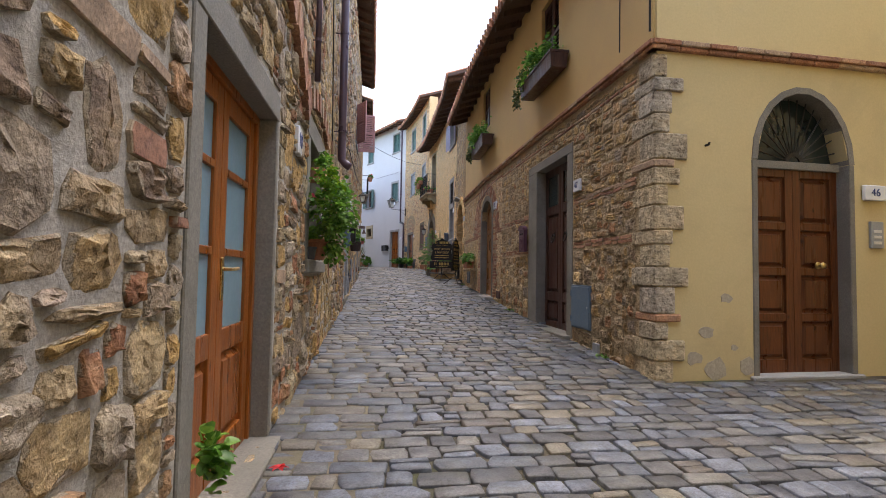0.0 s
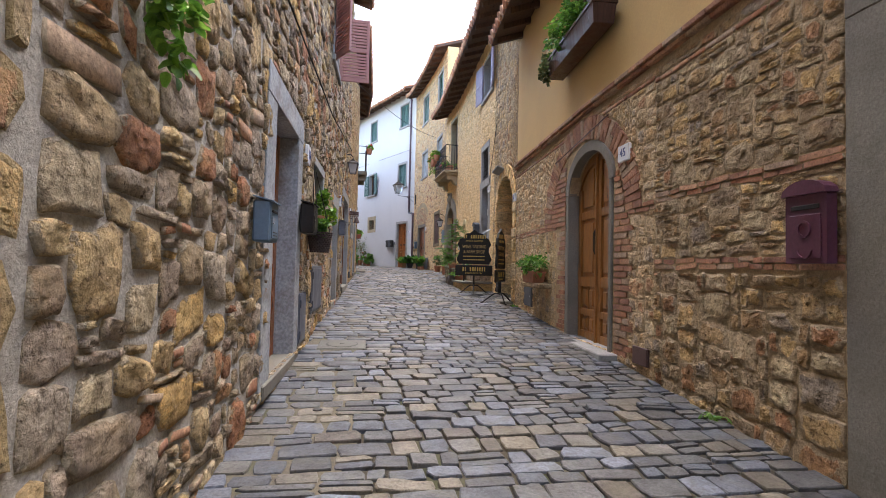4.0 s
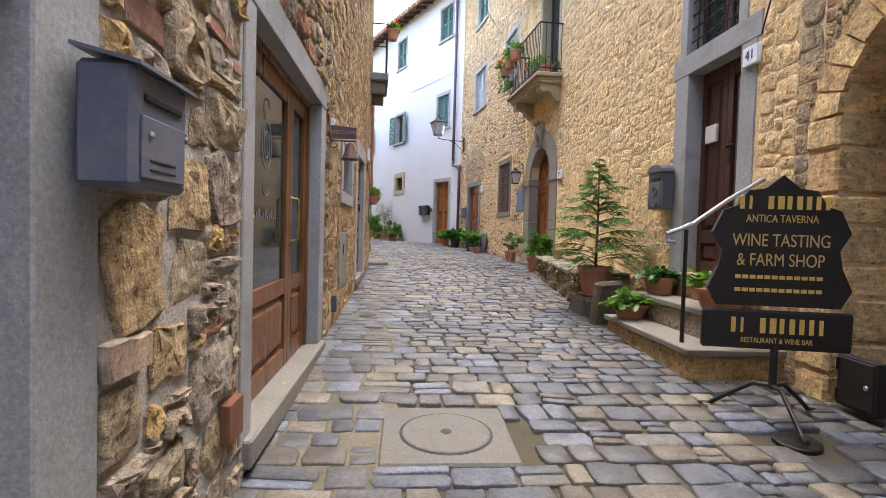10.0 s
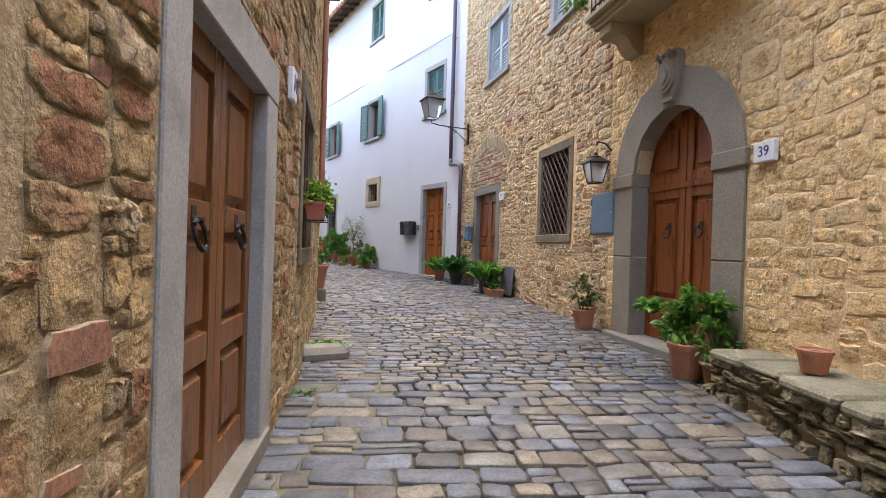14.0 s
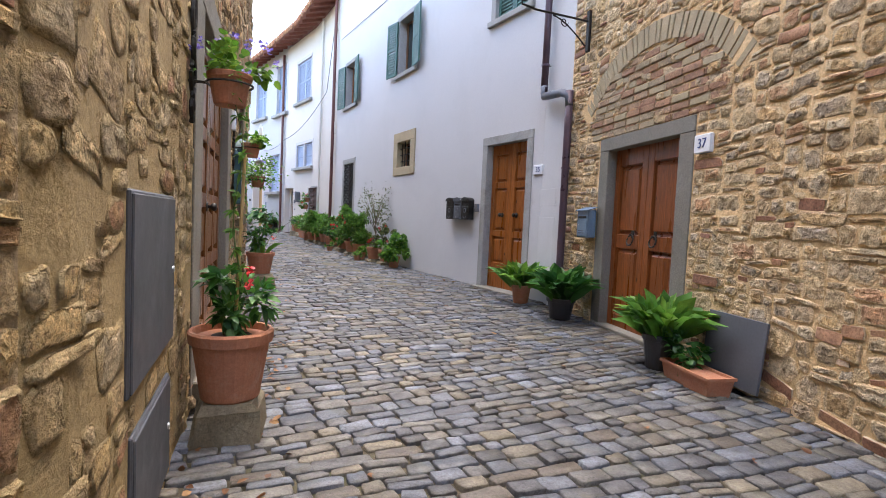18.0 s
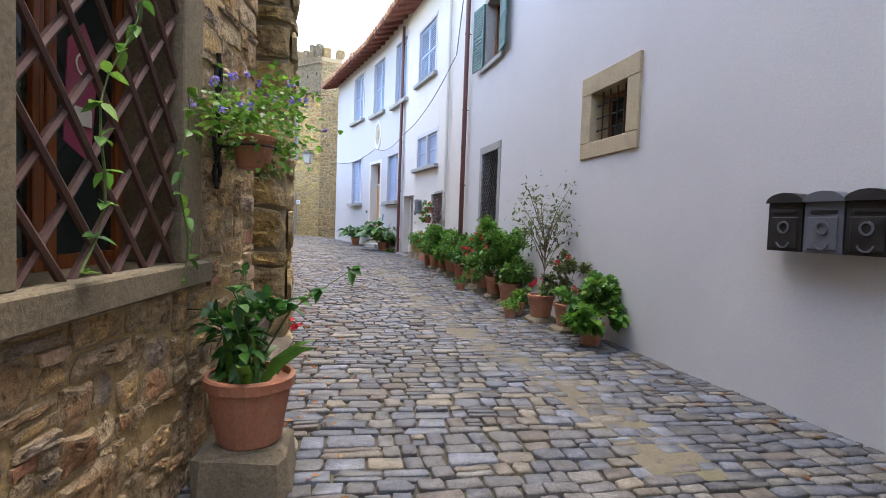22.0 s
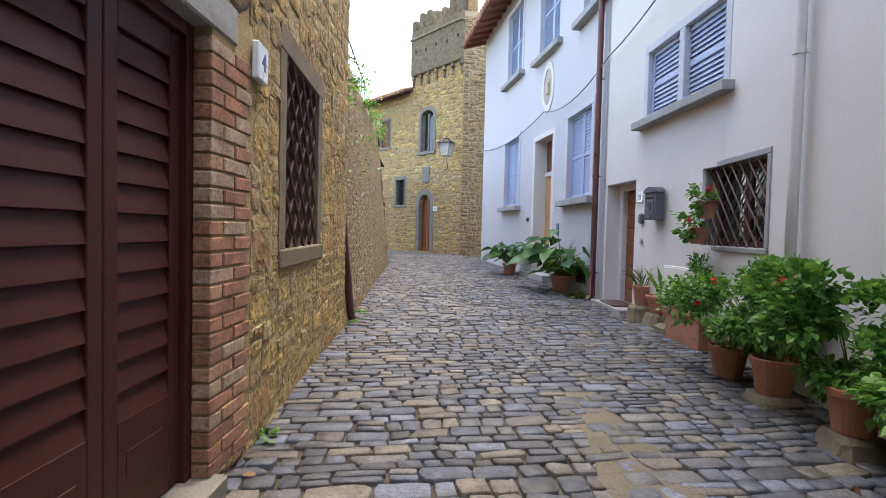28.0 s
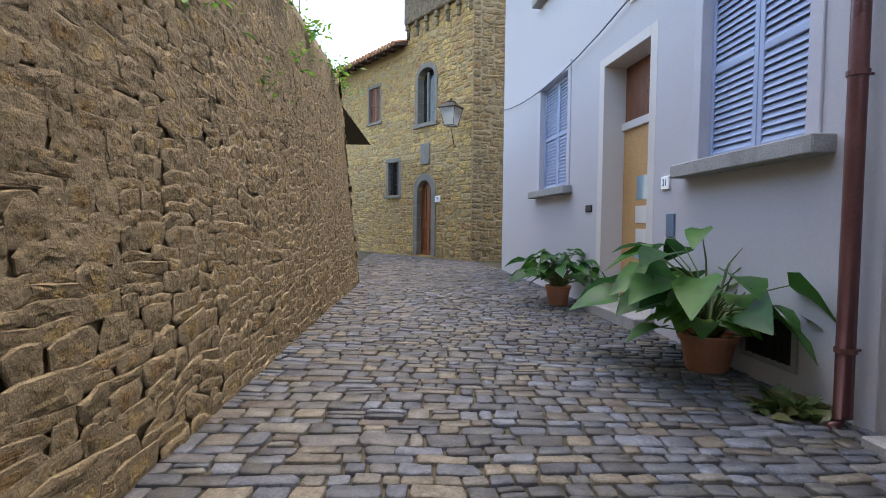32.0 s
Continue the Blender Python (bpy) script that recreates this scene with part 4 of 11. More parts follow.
def moulded(par, x0, x1, z0, z1, y, mat, name="panel"):
    """A raised and fielded panel sunk between rails."""
    g = Geo()
    m = min(0.05, (x1 - x0) * 0.22, (z1 - z0) * 0.22)
    vs = []
    for d, yy in ((0, y + 0.012), (0.006, y + 0.026), (m * 0.4, y + 0.030), (m, y + 0.006), (m + 0.006, y - 0.003)):
        vs += [(x0 + d, yy, z0 + d), (x1 - d, yy, z0 + d), (x1 - d, yy, z1 - d), (x0 + d, yy, z1 - d)]
    fs = []
    for k in range(4):
        for i in range(4):
            fs.append((4 * k + i, 4 * k + (i + 1) % 4, 4 * k + 4 + (i + 1) % 4, 4 * k + 4 + i))
    fs.append((16, 17, 18, 19))
    g.add(vs, fs)
    return part(name, g, mat, par)


def leaf(par, x0, x1, z0, z1, y, mat, rows, stile=0.1, th=0.045, glass=None, cols=1, pane_label="", pitch=0.055):
    """A door or window leaf: stiles and rails, with panels, panes or louvres between them. rows: (z from, z to, kind)."""
    g = Geo()
    g.box(x0, x0 + stile, y, y + th, z0, z1)
    g.box(x1 - stile, x1, y, y + th, z0, z1)
    inner = (x1 - x0) - 2 * stile
    zs = z0
    for a, b, kind in rows:
        g.box(x0 + stile, x1 - stile, y + 0.002, y + th - 0.002, zs, z0 + a)
        zs = z0 + b
    g.box(x0 + stile, x1 - stile, y + 0.002, y + th - 0.002, zs, z1)
    for c in range(1, cols):
        xm = x0 + stile + inner * c / cols
        g.box(xm - stile * 0.4, xm + stile * 0.4, y + 0.003, y + th - 0.003, z0 + rows[0][0], z0 + rows[-1][1])
    ob = part("leaf", g, mat, par)
    for a, b, kind in rows:
        for c in range(cols):
            xa = x0 + stile + inner * c / cols + (stile * 0.4 if c else 0)
            xb = x0 + stile + inner * (c + 1) / cols - (stile * 0.4 if c < cols - 1 else 0)
            if kind == "panel":
                moulded(ob, xa, xb, z0 + a, z0 + b, y + 0.008, mat)
            elif kind == "glass":
                part("pane", Geo().box(xa - 0.005, xb + 0.005, y + 0.02, y + 0.026, z0 + a - 0.005, z0 + b + 0.005, 0.001), glass or DARKGLASS, ob, pane_label)
            elif kind == "louvre":
                n = max(3, int((b - a) / pitch))
                for k in range(n):
                    zc = z0 + a + (b - a) * (k + 0.5) / n
                    hh = (b - a) / n * (0.62 if pitch < 0.08 else 0.52)
                    d = 0.032 if pitch < 0.08 else 0.022
                    part("slat", Geo().add([(xa, y + 0.004, zc - hh), (xb, y + 0.004, zc - hh), (xb, y + 0.004 + d, zc + hh), (xa, y + 0.004 + d, zc + hh),
                                            (xa, y + 0.014, zc - hh), (xb, y + 0.014, zc - hh), (xb, y + 0.014 + d, zc + hh), (xa, y + 0.014 + d, zc + hh)],
                                           [(0, 1, 2, 3), (4, 5, 6, 7), (0, 1, 5, 4), (2, 3, 7, 6)]), mat, ob)
    return ob


def ring_knocker(par, x, y, z, mat, r=0.055):
    g = Geo()
    g.tube([(x + r * math.sin(a), y - 0.03 + 0.012 * math.cos(a), z - r + r * math.cos(a)) for a in [2 * math.pi * i / 16 for i in range(17)]], 0.009, 6)
    g.box(x - 0.025, x + 0.025, y - 0.006, y, z - 0.03, z + 0.05, 0.004)
    g.tube([(x, y, z), (x, y - 0.04, z)], 0.012, 8)
    part("ring_knocker", g, mat, par, "iron ring knocker")


def knob(par, x, y, z, mat, r=0.035):
    g = Geo()
    vs = [(0.012, 0), (0.012, 0.03), (r * 0.8, 0.04), (r, 0.055), (r * 0.8, 0.072), (0.004, 0.078)]
    h = Geo().lathe(vs, 14)
    g.add([(x + a, y - c, z + b) for a, b, c in h.v], h.f)
    h = Geo().lathe([(0.04, 0), (0.036, 0.008), (0.01, 0.01)], 14)
    g.add([(x + a, y - c, z + b) for a, b, c in h.v], h.f)
    part("knob", g, mat, par, "round door knob", smooth=True)


def lever(par, x, y, z, mat, sx=1, drop=0.16):
    g = Geo().box(x - 0.02, x + 0.02, y - 0.008, y, z - drop, z + 0.06, 0.004)
    g.tube([(x, y, z), (x, y - 0.05, z), (x + sx * 0.02, y - 0.055, z), (x + sx * 0.13, y - 0.05, z + 0.005)], 0.009, 8)
    part("handle", g, mat, par, "lever door handle")


def pull(par, x, y, z0, z1, mat, r=0.011):
    part("handle", Geo().tube([(x, y, z0), (x, y - 0.05, z0 + 0.01), (x, y - 0.055, (z0 + z1) / 2), (x, y - 0.05, z1 - 0.01), (x, y, z1)], r, 8), mat, par, "iron pull handle")


def writing(text, size, mat, parent, x, y, z, name="number", depth=0.002):
    """Raised letters centred at x, z, facing the viewer."""
    cu = bpy.data.curves.new(name, "FONT")
    cu.body, cu.size, cu.align_x, cu.align_y, cu.extrude = text, size, "CENTER", "CENTER", depth
    tmp = bpy.data.objects.new(name, cu)
    me = bpy.data.meshes.new_from_object(tmp)
    bpy.data.objects.remove(tmp)
    me.transform(Matrix.Translation((x, y, z)) @ Matrix.Rotation(math.pi / 2, 4, "X"))
    me.materials.clear()
    me.materials.append(mat)
    ob = new(name, me)
    ob.parent = parent
    return ob


TAKEN = {k: [] for k in "LRFETP"}      # tests of (s, z) for the places on the walls that stay free of stones


def keep_free(side, s0, s1, z0, z1, edge=0.01):
    TAKEN[side].append(lambda s, z: s0 - edge < s < s1 + edge and z0 - edge < z < z1 + edge)


def number_plate(text, side, s, z, w=0.21, h=0.15, out=0.035):
    p = thing("number_plate", wall_pose(side, s, z, out), "white ceramic house number plate with blue figures " + text, "number plate", "house numbers")
    keep_free(side, s - w / 2, s + w / 2, z - h / 2, z + h / 2)
    g = Geo().box(-w / 2, w / 2, -0.012, 0.03, -h / 2, h / 2, 0.008)
    part("tile", g, CERAMIC, p)
    writing(text, h * 0.72, INK, p, 0, -0.0135, 0)
    return p


def grille(par, w, h, y, mat, pitch=0.17, kind="diamond", r=0.009):
    """Bars across an opening w wide and h high, at depth y."""
    if kind == "square":
        for i in range(1, int(w / pitch) + 1):
            x = -w / 2 + w * i / (int(w / pitch) + 1)
            part("bar", Geo().tube([(x, y, -0.02), (x, y, h + 0.02)], r, 6), mat, par)
        for i in range(1, int(h / pitch) + 1):
            z = h * i / (int(h / pitch) + 1)
            part("bar", Geo().tube([(-w / 2 - 0.02, y + r * 1.6, z), (w / 2 + 0.02, y + r * 1.6, z)], r, 6), mat, par)
        return
    step = pitch
    k = 1.15         # rise of the bars
    for sg in (-1, 1):
        c = -h / k - w
        while c < w + h / k:
            pts = []
            for z in (0.0, h):
                pts.append((c + (z / k if sg > 0 else (h - z) / k), z))
            (xa, za), (xb, zb) = pts
            # keep the part inside the opening
            def clip(xa, za, xb, zb):
                res = []
                for (px, pz), (qx, qz) in (((xa, za), (xb, zb)), ((xb, zb), (xa, za))):
                    if abs(px) > w / 2:
                        lim = math.copysign(w / 2, px)
                        if abs(qx - px) < 1e-6:
                            return None
                        t = (lim - px) / (qx - px)
                        if not 0 <= t <= 1:
                            return None
                        px, pz = lim, pz + (qz - pz) * t
                    res.append((px, pz))
                return res
            rr = clip(xa, za, xb, zb)
            if rr and math.hypot(rr[0][0] - rr[1][0], rr[0][1] - rr[1][1]) > 0.06:
                yy = y + (0.008 if sg > 0 else -0.004)
                part("bar", Geo().tube([(rr[0][0], yy, rr[0][1]), (rr[1][0], yy, rr[1][1])], r, 6), mat, par)
            c += step


def casement(par, w, h, y, mat, glass, cols=2, rows=1, bar=0.055):
    """A wooden window: one part for each leaf with its panes."""
    for c in range(cols):
        x0, x1 = -w / 2 + w * c / cols, -w / 2 + w * (c + 1) / cols
        rs = [(bar + (h - bar) * r / rows, (h - bar) * (r + 1) / rows, "glass") for r in range(rows)]
        leaf(par, x0 + 0.004, x1 - 0.004, 0.004, h - 0.004, y, mat, rs, bar, 0.04, glass)


def shutter(par, x, z0, z1, w, sx, mat, ang=8, y=-0.03):
    """An open louvred shutter hinged at x and folded back to the wall towards sx."""
    a = radians(ang)
    ob = new("shutter")
    ob.empty_display_size = 0.1
    ob.parent = par
    ob.matrix_local = Matrix.Translation((x, y, z0)) @ Matrix.Rotation(-a * sx if sx > 0 else a, 4, "Z")
    h = z1 - z0
    x0, x1 = (0, w) if sx > 0 else (-w, 0)
    g = Geo()
    g.box(x0, x0 + 0.05, -0.035, 0, 0, h)
    g.box(x1 - 0.05, x1, -0.035, 0, 0, h)
    g.box(x0 + 0.05, x1 - 0.05, -0.033, -0.002, 0, 0.07)
    g.box(x0 + 0.05, x1 - 0.05, -0.033, -0.002, h - 0.06, h)
    g.box(x0 + 0.05, x1 - 0.05, -0.033, -0.002, h * 0.5 - 0.03, h * 0.5 + 0.03)
    part("shutter_frame", g, mat, ob)
    k = max(6, int(h / 0.06))
    for i in range(k):
        zc = 0.07 + (h - 0.13) * (i + 0.5) / k
        if abs(zc - h * 0.5) < 0.03:
            continue
        part("slat", Geo().box(x0 + 0.05, x1 - 0.05, -0.03, -0.006, zc - 0.02, zc + 0.018, 0.002), mat, ob)
    return ob


def window(name, side, o, label, fw=0.14, fmat=SERENA, style="casement", wmat=WOOD_B, recess=0.18, sill=(0.09, 0.06, 0.04), glass=None, cols=2, rows=1, shut=None, closed=None, barmat=IRON, barpitch=0.17, barkind=None, proud=0.012, bary=0.03, topw=None, barr=0.009, sillmat=None):
    m, w, h = local(side, o)
    p = thing(name, m, label, "window", kind="structure")
    surround(p, w, h, fw, fw, topw if topw is not None else fw, fmat, depth=recess + 0.05, proud=proud, sill=sill, sillmat=sillmat)
    if closed:
        for c in (0, 1):
            x0, x1 = (-w / 2, 0) if c == 0 else (0, w / 2)
            leaf(p, x0 + 0.003, x1 - 0.003, 0.003, h - 0.003, recess * 0.3, closed, [(0.08, h * 0.5 - 0.03, "louvre"), (h * 0.5 + 0.03, h - 0.07, "louvre")], 0.055, 0.035)
        part("backing", Geo().box(-w / 2, w / 2, recess, recess + 0.02, 0, h), DARKGLASS, p, "dark glass behind the shutters")
    else:
        casement(p, w, h, recess, wmat, glass or DARKGLASS, cols, rows)
    if shut:
        shutter(p, -w / 2, 0.0, h, w / 2, -1, shut)
        shutter(p, w / 2, 0.0, h, w / 2, 1, shut)
    if barkind:
        grille(p, w, h, bary, barmat, barpitch, barkind, barr)
    return p


def panels(h, n, rail=0.11, foot=0.16):
    """n equal panels up a leaf of height h."""
    k = (h - foot - rail) / n
    return [(foot + k * i, foot + k * (i + 1) - (rail if i < n - 1 else 0), "panel") for i in range(n)]


PALEFRAME = surface("pale_lavender_frame_paint", [(0.47, 0.46, 0.49), (0.53, 0.52, 0.55)], 0.85, 0.15, 60, 1.5, 0.06, stain=(0.42, 0.41, 0.42, 0.4))
WEATHERED = surface("tooled_tan_sandstone", [(0.16, 0.132, 0.088), (0.215, 0.18, 0.124)], 0.94, 0.6, 60, 2.0, 0.3, stain=(0.115, 0.098, 0.062, 0.55), bump_scale=20, dist=0.02, spec=0.25)
WOOD_RB = wood("warm_brown_board_wood", (0.15, 0.052, 0.018), (0.22, 0.082, 0.03), 0.5)
WOOD_RD = wood("dark_red_brown_wood", (0.085, 0.026, 0.008), (0.14, 0.044, 0.013), 0.35)

# -- doors of the left side --
m, w, h = local("L", D18)
d = thing("door_1", m, "honey brown double door with curtained panes in grey plaster surround", "door", kind="structure")
surround(d, w, h, 0.13, 0.05, 0.16, SERENA_D, depth=0.30, step=(0.12, 0.10))
for c in (0, 1):
    x0, x1 = (-w / 2 + 0.05, -0.002) if c == 0 else (0.002, w / 2 - 0.05)
    lf = leaf(d, x0, x1, 0.0, h - 0.05, 0.12, WOOD_O, [(0.16, 0.62, "panel"), (0.74, 1.12, "glass"), (1.16, 1.54, "glass"), (1.58, h - 0.16, "glass")], 0.10, 0.05, MILK, pane_label="pale glass with a white curtain behind")
    if c == 1:
        lever(lf, x0 + 0.05, 0.12, 1.05, BRASS)
part("door_case", Geo().box(-w / 2, -w / 2 + 0.05, 0.10, 0.20, 0, h).box(w / 2 - 0.05, w / 2, 0.10, 0.20, 0, h).box(-w / 2 + 0.05, w / 2 - 0.05, 0.10, 0.20, h - 0.05, h), WOOD_O, d)

m, w, h = local("L", D16)
d = thing("door_2", m, "honey brown panelled wooden door in a broad grey concrete surround", "door", kind="structure")
CONCRETE = surface("stained_blue_grey_concrete", [(0.26, 0.28, 0.30), (0.33, 0.35, 0.37), (0.40, 0.40, 0.40)], 0.88, 0.4, 40, 2.5, 0.35, stain=(0.20, 0.17, 0.145, 0.75), bump_scale=14, dist=0.01)
surround(d, w, h, 0.30, 0.25, 0.22, CONCRETE, depth=0.36, step=(0.10, 0.03))
lf = leaf(d, -w / 2, w / 2, 0, h, 0.17, WOOD_O, [(0.2, 0.85, "panel"), (1.02, h - 0.14, "panel")], 0.13, 0.06, cols=2)
knob(lf, -w / 2 + 0.2, 0.17, 1.05, IRON, 0.045)

m, w, h = local("L", D14)
d = thing("door_3", m, "chestnut wooden door with a ring knocker in a grey stone surround", "door", kind="structure")
surround(d, w, h, 0.09, 0.20, 0.2, SERENA, depth=0.36, step=(0.10, 0.03))
lf = leaf(d, -w / 2, w / 2, 0, h, 0.13, WOOD_C, [(0.22, h - 0.16, "panel")], 0.12, 0.06)
ring_knocker(lf, -0.05, 0.13, 1.15, IRONRED, 0.06)
pull(lf, -w / 2 + 0.06, 0.13, 0.75, 0.86, IRON)

m, w, h = local("L", D12)
d = thing("door_4", m, "brown wooden shop door with tall dark panes in grey stone", "door", kind="structure")
surround(d, w, h, 0.15, 0.2, 0.18, SERENA, depth=0.30, step=(0.12, 0.05))
part("door_case", Geo().box(-w / 2, -w / 2 + 0.05, 0.08, 0.2, 0, h).box(w / 2 - 0.05, w / 2, 0.08, 0.2, 0, h).box(-w / 2 + 0.05, w / 2 - 0.05, 0.08, 0.2, h - 0.05, h), WOOD_B, d)
lf = leaf(d, -w / 2 + 0.05, 0.30, 0, h - 0.05, 0.1, WOOD_B, [(0.13, 0.5, "panel"), (0.6, h - 0.16, "glass")], 0.09, 0.05, DARKGLASS)
# the etched shop mark on the pane, as plain strokes
ETCH = surface("etched_glass", [(0.16, 0.18, 0.18), (0.20, 0.22, 0.22)], 0.4, 0.0, 30, 6, 0.05)
for i in range(11):
    part("etched_mark", Geo().box(-0.46 + 0.045 * i, -0.435 + 0.045 * i, 0.117, 0.119, 0.99, 1.005 + 0.02 * ((i * 7) % 3), 0.001), ETCH, lf, "pale etched stroke on the glass")
gm = Geo()
gm.ring((-0.22, 1.42), 0.1, 0.106, 0.116, 0.119, sz=1.35).ring((-0.22, 1.42), 0.05, 0.055, 0.116, 0.119, sz=1.4).ring((-0.22, 1.62), 0.06, 0.066, 0.116, 0.119, 20, 250).ring((-0.22, 1.2), 0.07, 0.076, 0.116, 0.119, 190, 350)
for k in (-0.06, -0.02, 0.02, 0.06):
    gm.box(-0.22 + k - 0.002, -0.22 + k + 0.002, 0.116, 0.119, 1.33, 1.5, 0.001)
part("etched_crest", gm, ETCH, lf, "pale etched crest on the glass")
lf = leaf(d, 0.305, w / 2 - 0.05, 0, h - 0.05, 0.1, WOOD_B, [(0.13, 0.5, "panel"), (0.6, h - 0.16, "glass")], 0.09, 0.05, DARKGLASS)
pull(lf, 0.35, 0.1, 0.85, 1.15, BRASS, 0.009)

m, w, h = local("L", DD)
d = thing("door_5", m, "brown panelled double door with iron rings in a grey stone surround", "door", kind="structure")
surround(d, w, h, 0.19, 0.24, 0.2, SERENA, depth=0.36, step=(0.10, 0.03))
for c in (0, 1):
    x0, x1 = (-w / 2, -0.002) if c == 0 else (0.002, w / 2)
    lf = leaf(d, x0, x1, 0, h, 0.06, WOOD_B, panels(h, 3), 0.085, 0.06)
    ring_knocker(lf, (x0 + x1) / 2, 0.065, 1.08, IRON)

m, w, h = local("L", DE)
d = thing("door_6", m, "tall brown panelled double door in a dark weathered stone surround", "door", kind="structure")
surround(d, w, h, 0.33, 0.36, 0.22, SERENA_D, depth=0.40, step=(0.14, 0.09))
for c in (0, 1):
    x0, x1 = (-w / 2, -0.002) if c == 0 else (0.002, w / 2)
    lf = leaf(d, x0, x1, 0, h, 0.06, WOOD_B, panels(h, 4), 0.1, 0.06, cols=2)
    if c == 0:
        knob(lf, x1 - 0.06, 0.06, 1.05, IRON)

m, w, h = local("L", DF)
d = thing("door_7", m, "brown plank door with a dark metal foot plate and iron ring", "door", kind="structure")
surround(d, w, h, 0.11, 0.0, 0.0, SERENA_D, depth=0.3, step=(0.10, 0.03))
for i in range(3):
    x0 = -w / 2 + w * i / 3
    part("plank", Geo().box(x0 + 0.002, x0 + w / 3 - 0.002, 0.05, 0.1, 0.0, h, 0.005), WOOD_P, d)
part("foot_plate", Geo().box(-w / 2 + 0.01, w / 2 - 0.01, 0.042, 0.05, 0.02, 0.42, 0.002).box(-w / 2 + 0.01, w / 2 - 0.01, 0.03, 0.05, 0.36, 0.385, 0.004), SLATE, d, "dark metal foot plate")
ring_knocker(d, 0.12, 0.05, 1.62, IRON, 0.07)
pull(d, -0.24, 0.05, 1.12, 1.38, IRON, 0.012)
part("lock_plate", Geo().box(-0.3, -0.25, 0.044, 0.05, 0.85, 0.95), IRON, d)

m, w, h = local("L", DH)
d = thing("door_8", m, "wide glossy dark maroon louvred garage door", "door", kind="structure")
part("lintel", Geo().box(-w / 2 - 0.3, w / 2 + 0.25, -0.012, 0.35, h, h + 0.18, 0.01), SERENA, d, "grey concrete lintel")
part("threshold", Geo().box(-w / 2 - 0.05, w / 2 + 0.05, -0.07, 0.3, -0.14, 0.008, 0.012), SERENA_D, d)
part("door_case", Geo().box(-w / 2, -w / 2 + 0.06, 0.08, 0.2, 0, h).box(w / 2 - 0.06, w / 2, 0.08, 0.2, 0, h).box(-w / 2 + 0.06, w / 2 - 0.06, 0.08, 0.2, h - 0.06, h), WOOD_M, d)
for i in range(4):
    x0 = -w / 2 + 0.06 + (w - 0.12) * i / 4
    lf = leaf(d, x0 + 0.003, x0 + (w - 0.12) / 4 - 0.003, 0.02, h - 0.06, 0.11, WOOD_M, [(0.42, h - 0.2, "louvre")], 0.075, 0.05, pitch=0.105)
    moulded(lf, x0 + 0.08, x0 + (w - 0.12) / 4 - 0.08, 0.16, 0.36, 0.112, WOOD_M)
    if i == 1:
        pull(lf, x0 + (w - 0.12) / 4 - 0.04, 0.11, 0.95, 1.12, BRASS)
for sx, wd in ((-1, 0.26), (1, 0.5)):
    for k in range(int(h / 0.075)):
        z = 0.075 * k
        x0 = sx * (w / 2 - 0.014)
        for j in range(2 if wd > 0.3 else 1):
            off = (0.12 if k % 2 else 0.0) if wd > 0.3 else 0
            a, b = (0.0, 0.24 - off) if j == 0 else (0.25 - off, 0.44 - off * 0.5)
            part("brick", Geo().box(x0 + sx * a, x0 + sx * b, -0.008 - 0.004 * ((k * 3 + j) % 3), 0.08, z + 0.004, z + 0.069, 0.006), BRICK, d)

# -- windows of the left side --
p = window("window_1", "L", WA, "small dark window with a deep stone sill full of geraniums", 0.19, SERENA_D, style="", sill=(0.12, 0.05, 0.02), wmat=WOOD_D, recess=0.25)
p = window("window_2", "L", WB, "small casement window with potted plants on its rough stone sill", 0.10, SERENA, sillmat=SERENA_D, sill=(0.15, 0.06, 0.02), wmat=WOOD_C, recess=0.2)
p = window("window_3", "L", WC, "small brown casement window in a smooth grey stone surround", 0.13, SERENA, sill=(0.13, 0.032, 0.0), wmat=WOOD_R, recess=0.06, proud=0.03, cols=1, glass=DARKPANE)
p = window("window_4", "L", WE, "barred casement window in a weathered grey stone surround", 0.16, WEATHERED, sill=(0.13, 0.02, 0.0), wmat=WOOD_B, recess=0.22, barkind="square", barmat=IRONRED, barpitch=0.3, bary=0.02)
p = window("window_5", "L", WG, "window with a brown iron lattice grille in a weathered stone surround", 0.2, WEATHERED, sill=(0.1, 0.06, 0.03), wmat=WOOD_R, recess=0.24, barkind="diamond", barmat=IRONRED, barpitch=0.24, bary=0.03, barr=0.015)
p = window("window_6", "L", WI, "window with a brown iron lattice grille in a grey stone surround", 0.15, WEATHERED, sill=(0.12, 0.03, 0.0), wmat=WOOD_D, recess=0.24, barkind="diamond", barmat=IRONRED, barpitch=0.245, bary=0.02, barr=0.013)
p = window("window_7", "L", UL1, "upper window with faded pink louvred shutters standing open", 0.1, SERENA, wmat=WOOD_B)
shutter(p, 0.45, -0.05, 1.05, 0.5, 1, PINKSH, 85)
shutter(p, -0.45, -0.05, 1.05, 0.5, -1, PINKSH, 30)

# -- the gated passage --
# the gate steps get the passage shade through a darker stone colour
SHADESTEP = DARKSTEP
m, w, h = local("L", GATE)
d = thing("iron_gate", m @ pose(0, 0.38, 0.58), "closed black wrought iron gate at the head of stone steps", "gate")
part("gate_frame", Geo().box(-w / 2, -w / 2 + 0.05, 0, 0.04, 0, 2.6).box(w / 2 - 0.05, w / 2, 0, 0.04, 0, 2.6).box(-w / 2, w / 2, 0.002, 0.038, 0.05, 0.1).box(-w / 2, w / 2, 0.002, 0.038, 1.1, 1.15).box(-w / 2, w / 2, 0.002, 0.038, 2.55, 2.6), IRON, d)
